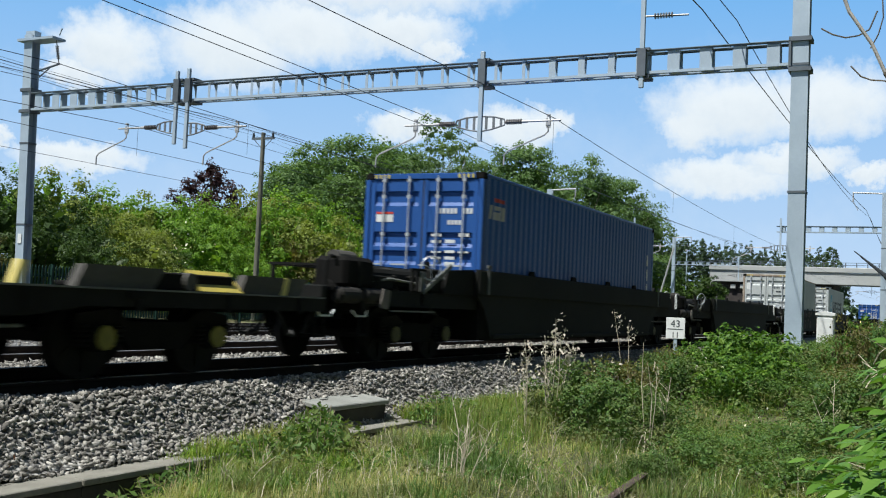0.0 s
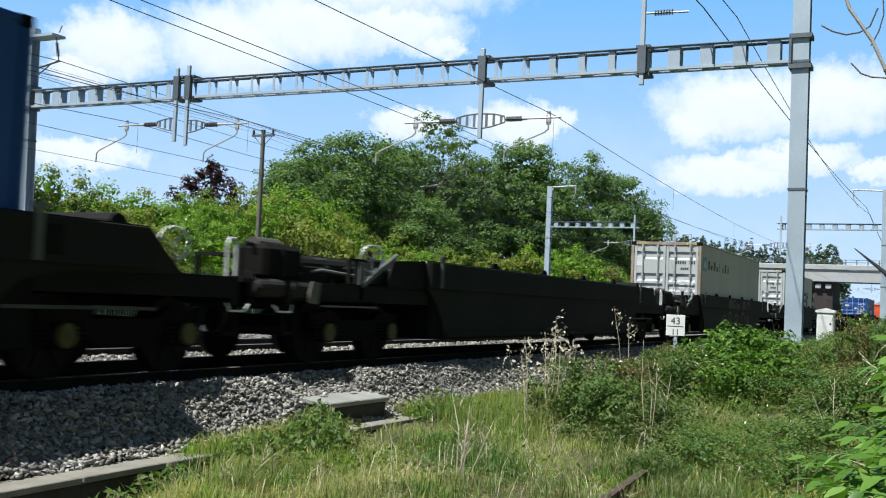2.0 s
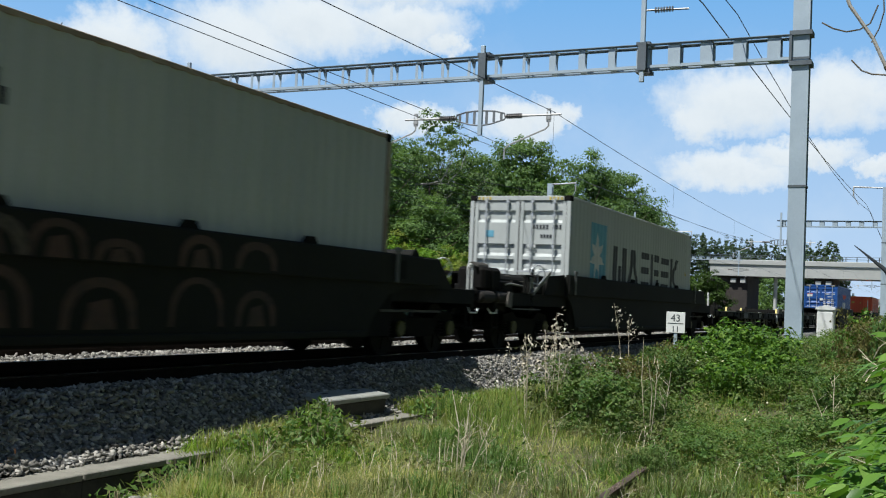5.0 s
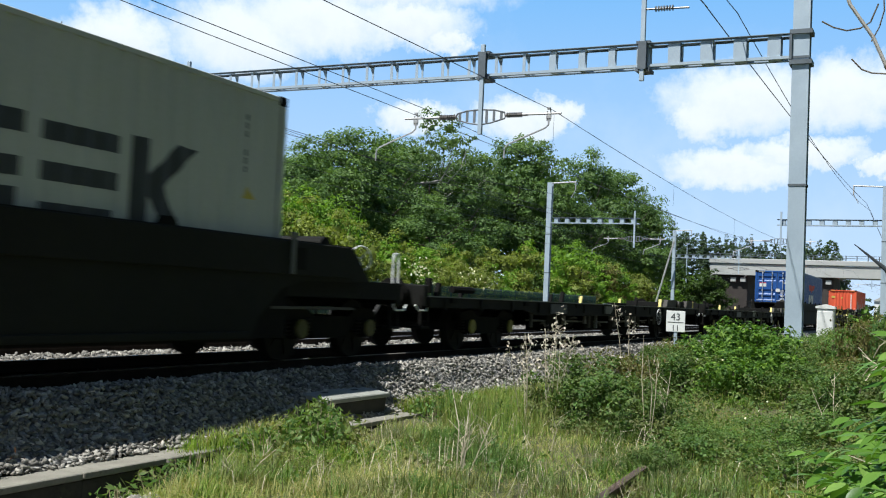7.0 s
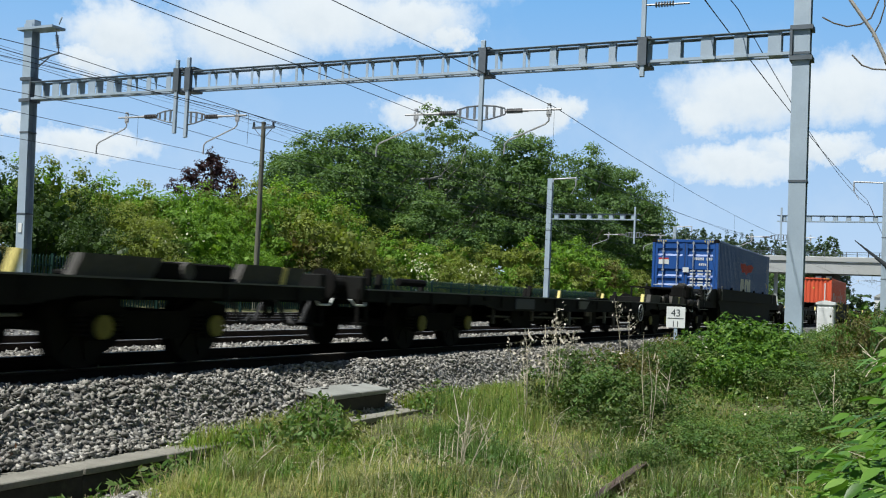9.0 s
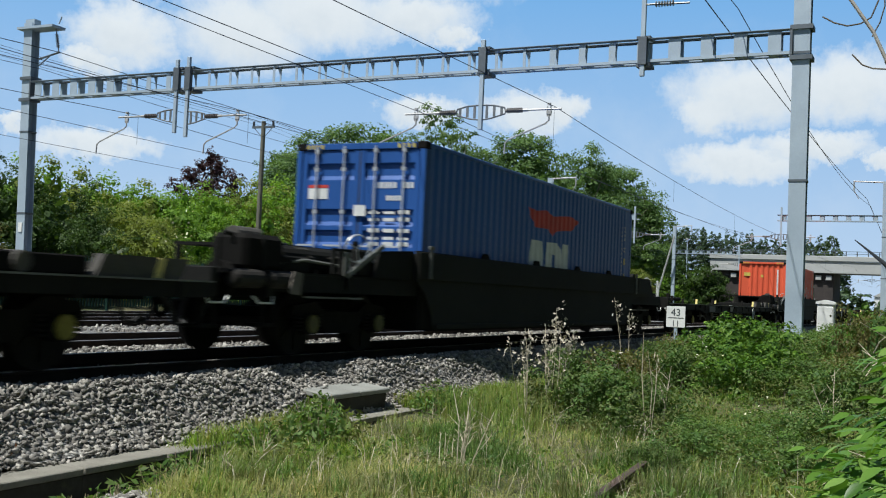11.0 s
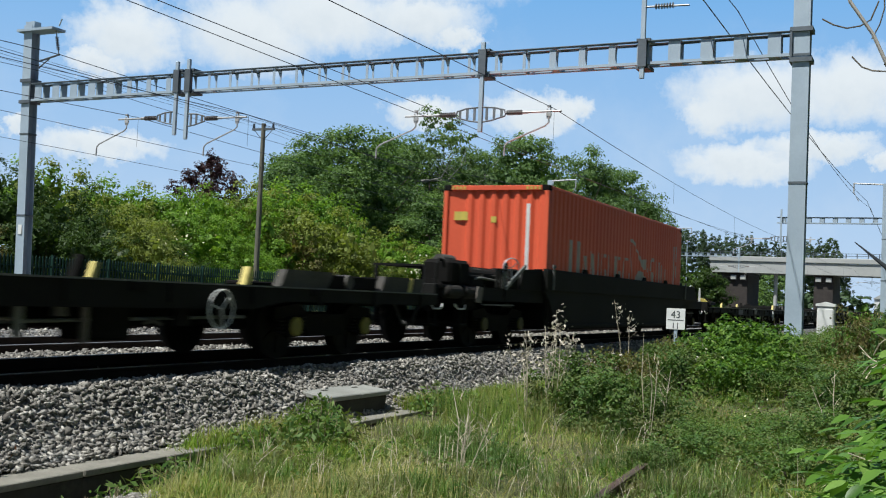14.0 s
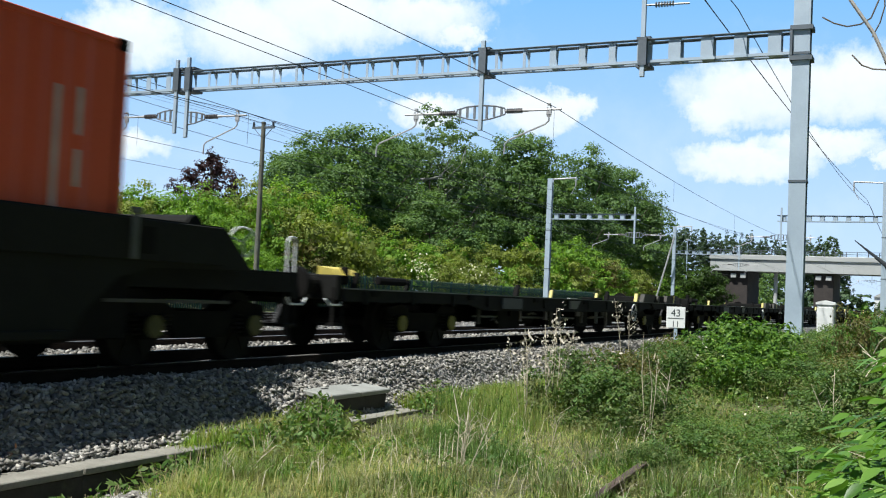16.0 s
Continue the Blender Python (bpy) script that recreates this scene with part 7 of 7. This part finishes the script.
def ground_cover():
    """Low broad-leaved weeds among the grass."""
    rng = np.random.default_rng(81)
    n = 30000
    x, y = 6.5 + 13 * rng.random(n), -.8 + 6.6 * rng.random(n)
    m = np.sin(x * 1.3 + 2 * np.sin(y * .9)) * np.cos(y * 1.1 + x * .5) + .25 * (x - 9) / 4 - .18 * (y - 3)
    keep = (m + rng.normal(size=n) * .25 > .1) | ((np.abs(x - 8.2) < 1.3) & (y > 4.7) & (y < 5.6) & (rng.random(n) < .8))
    x, y = x[keep], y[keep]
    h = rng.random(len(x)) ** .7 * (.10 + .20 * smooth(9, 13, x))
    p = np.stack([x, y, ground_z(x, y) + .02 + h], 1)
    thing("ground_cover", leaves(rng, p, .048, .6, None, .1, "ground_cover", M_NETTLE, 1.2), None, "low leafy weeds among the bank grass", "weeds", kind="stuff")


ground_cover()


def dry_stalks():
    rng = random.Random(15)
    for x, y, h, n in ((8.35, 3.80, .85, 4), (8.6, 3.85, .5, 3), (11.3, 2.88, 1.25, 3), (11.5, 2.78, .9, 2), (14.5, 4.05, 1.5, 2), (9.1, 4.1, .45, 2), (10.4, 3.7, .6, 1), (11.8, 1.0, .9, 2), (12.4, 4.7, 1.2, 5), (12.7, 4.55, 1.5, 5), (12.5, 4.4, 1.25, 4), (13.0, 4.3, 1.35, 3), (13.6, 3.95, .8, 3), (7.2, 5.3, .3, 3), (8.55, 6.52, .24, 2), (8.3, 6.5, .16, 2), (7.75, 6.5, .2, 3), (9.15, 6.52, .18, 2)):
        z = float(ground_z(x, y))
        st = holder("dry_stalk", "dead straw-coloured plant stalk standing in the grass", "stalk", "dry stalks", pose(x, y, z))
        for k in range(n):
            a, b = rng.gauss(0, .13), rng.gauss(0, .13)
            t = h * rng.uniform(.6, 1)
            s = Shape().tube((a * .2, b * .2, -.02), (a * .7, b * .7, t * .6), .005, .004, 5).tube((a * .7, b * .7, t * .6), (a * 1.0 + rng.gauss(0, .05), b * 1.0 + rng.gauss(0, .05), t), .005, .002, 5)
            for j in range(5):
                u = rng.uniform(.4, .95)
                s.tube((a * u, b * u, t * u), (a * u + rng.gauss(0, .06), b * u + rng.gauss(0, .06), t * u + .09), .003, .001, 4)
            q = part("stem", s, M_PALESTALK, st)
            if x > 12:
                rn = np.random.default_rng(k + int(h * 100))
                p = np.array([(a * 1.1, b * 1.1, t * .9)]) + rn.normal(size=(26, 3)) * (.05, .05, .09)
                tagged(part("seed_head", leaves(rn, p, .05, .5, None, .2, "seed_head", M_PALESEED), None, q), kind="stuff")


dry_stalks()


def leaflet_mesh(name, ln, wd):
    s = Shape()
    us, ws = (0, .14, .36, .62, .84, 1.0), (.0, .30, .50, .44, .22, .0)
    v = [(ln * u, sg * wd * q, .18 * wd * abs(sg) * q - .16 * ln * u * u) for u, q in zip(us, ws) for sg in (-1, 0, 1)]
    s.add(v, [(3 * k + j, 3 * k + j + 1, 3 * k + j + 4, 3 * k + j + 3) for k in range(5) for j in (0, 1)])
    return s.mesh(name, M_ELDER, True)


def elder():
    """A young elder close by: stems with pairs of pointed leaflets."""
    rng = random.Random(77)
    kinds = [leaflet_mesh("leaflet", .118, .050), leaflet_mesh("leaflet", .10, .042), leaflet_mesh("leaflet", .14, .058)]
    for bx, by, tall, sprays in ((5.0, .0, 1.06, 26), (5.5, -.06, 1.34, 28), (4.7, .06, .84, 26), (5.2, .12, .92, 26), (5.8, .04, 1.14, 26), (4.5, -.04, .98, 24), (6.4, .0, 1.4, 28), (4.9, .16, .72, 24), (6.0, .16, .9, 24), (5.4, .22, .78, 24), (4.6, .14, .70, 22), (5.7, .3, .74, 20)):
        z = float(ground_z(bx, by))
        e = holder("elder_shrub", "young elder shrub with large bright green leaflets", "shrub", "elder shrubs", pose(bx, by, z))
        stem = part("stem", Shape().tube((0, 0, -.05), (.02, .03, tall * .55), .012, .009, 6).tube((.02, .03, tall * .55), (.0, .05, tall), .009, .004, 6), M_TWIG, e)
        for k in range(sprays):
            zz = tall * (.34 + .66 * (k + 1) / sprays)
            a = k * 2.4 + rng.uniform(-.3, .3)
            ln = rng.uniform(.20, .34)
            d = Vector((math.cos(a) - .25, math.sin(a) + .2, rng.uniform(-.15, .4))).normalized()
            o = Vector((.02, .04, zz))
            if (bx, k) in ((4.9, 5), (5.2, 4), (4.7, 7)):      # long shoots that reach out over the grass
                d, ln = Vector((-.25, 1, rng.uniform(-.12, .1))).normalized(), .46
            stalk = part("leaf_stalk", Shape().tube(o, o + d * ln, .005, .002, 5), M_ELDER, stem)
            side = d.cross(Vector((0, 0, 1))).normalized()
            for f, sg in ((.36, 1), (.38, -1), (.60, 1), (.62, -1), (.82, 1), (.84, -1), (1.0, 0)):
                v = (d * (.75 if sg else 1) + side * sg * .8 + Vector((0, 0, rng.uniform(-.75, .1)))).normalized()
                m = v.to_track_quat("X", "Z").to_matrix().to_4x4()
                lf = part("leaflet", rng.choice(kinds), None, stalk)
                lf.matrix_basis = Matrix.Translation(o + d * ln * f) @ m @ pose(0, 0, 0, rng.uniform(-30, 30), 0, 0)


elder()


def small_finds():
    rng = np.random.default_rng(97)
    for x, y, s in ((8.5, 2.84, .06), (8.62, 2.92, .05), (8.40, 2.74, .045), (8.72, 2.80, .04), (8.55, 2.70, .035)):
        v, f = pebble(rng)
        thing("mossy_stone", fast_mesh("mossy_stone", v * np.array([1.5, 1.2, .8]) * s, f, M_MOSS), None, "small stone grown over with orange-brown moss", "stone", "mossy stones", at=pose(x, y, float(ground_z(x, y)) + s * .3, 0, 0, x * 900))
    for x, y, z, n in ((14.6, 2.95, .28, 16), (14.9, 3.05, .12, 10), (10.6, 1.55, -.12, 6)):
        c = rng.normal(size=(n, 3)) * (.15, .16, .14)
        thing("blossom", leaves(rng, c, .035, .9, None, 0, "blossom", M_BLOSSOM), None, "small pale yellow flowers on the bank shrub", "blossom", kind="stuff", at=pose(x, y, z))
    g = rng.normal(size=(150, 3)) * (.12, .10, .04)
    thing("dry_weed", leaves(rng, np.abs(g) * np.array([1, 1, 1.0]) * np.sign(rng.normal(size=(150, 3))) * np.array([1, 1, 0]) + np.array([0, 0, .03]) + np.abs(g) * np.array([0, 0, 1]), .05, .3, None, .1, "dry_weed", M_RUST), None, "reddish dried weed beside the cable trough", "weed", kind="stuff", at=pose(5.7, 6.62, -.52))


small_finds()


def arching_stems():
    """Dead pale stems that lean out over the weeds."""
    rng = random.Random(91)
    for x, y, h, dx, dy in ((9.5, -.25, .95, .1, .55), (9.8, -.2, 1.05, -.2, .5), (10.2, -.1, .85, .2, .6), (10.6, .0, 1.15, -.1, .35), (8.9, -.2, .7, .2, .6), (7.6, .0, .5, .3, .55), (7.4, .1, .42, -.2, .6), (6.6, .5, .3, .4, .3), (8.0, .05, 1.5, .3, .42), (8.3, .1, 1.3, -.3, .4), (8.8, .1, 1.25, .4, .5)):
        z = float(ground_z(x, y))
        st = holder("dead_stem", "pale dead bramble stem arching over weeds", "stem", "dead stems", pose(x, y, z))
        pts = [(dx * u * u, dy * u, h * (1 - (1 - u) ** 2) - .25 * h * u ** 3) for u in np.linspace(0, 1, 11)]
        stem = part("stem", Shape().path(pts, .0042, 5), M_PALESTALK, st)
        for k in (5, 8):
            a = Vector(pts[k])
            part("twig", Shape().tube(a, a + Vector((rng.gauss(0, .1), rng.uniform(.02, .18), rng.uniform(.0, .15))), .004, .002, 4), M_PALESTALK, stem)


arching_stems()


def bare_tree():
    """A leafless young tree beside the camera; its twigs reach into the sky."""
    t = holder("bare_sapling", "leafless grey sapling with thin curved twigs", "tree", at=pose(8, -.8, float(ground_z(8, -.8))))
    g = float(ground_z(8, -.8))
    P = lambda y, z: (0, y + .8, z - g)
    trunk = part("trunk", Shape().tube(P(-.8, g - .1), P(-.75, 1.6), .035, .028, 8).tube(P(-.75, 1.6), P(.1, 2.15), .026, .022, 8).tube(P(.1, 2.15), P(.42, 2.72), .022, .017, 8), M_BARK, t)
    part("limb", Shape().path([P(.42, 2.72), P(.51, 2.93), P(.67, 3.18), P(.78, 3.5)], .014, 6), M_GREYBARK, trunk)
    part("twig", Shape().path([P(.86, 3.07), P(.78, 3.02), P(.69, 2.99), P(.60, 3.0), P(.53, 3.04), P(.48, 3.17)], .006, 5), M_BARK, trunk)
    part("twig", Shape().path([P(.65, 2.78), P(.58, 2.70), P(.51, 2.67), P(.42, 2.66), P(.35, 2.60)], .006, 5), M_BARK, trunk)
    part("twig", Shape().path([P(.52, 2.90), P(.47, 3.0), P(.44, 3.12), P(.45, 3.3)], .005, 5), M_BARK, trunk)
    part("twig", Shape().path([P(.30, 2.50), P(.25, 2.36), P(.32, 2.2)], .005, 5), M_BARK, trunk)


bare_tree()


def raking_stick():
    s = holder("raking_stick", "dark pointed dead stick leaning out of the bank", "stick", at=pose(15, .4, float(ground_z(15, .4))))
    g = float(ground_z(15, .4))
    part("stick", Shape().tube((0, -.9, -.05), (0, .33, 1.57 - g), .035, .03, 7).tube((0, .33, 1.57 - g), (0, .72, 1.89 - g), .03, .006, 7), M_MARKBLACK, s)


raking_stick()


motions()
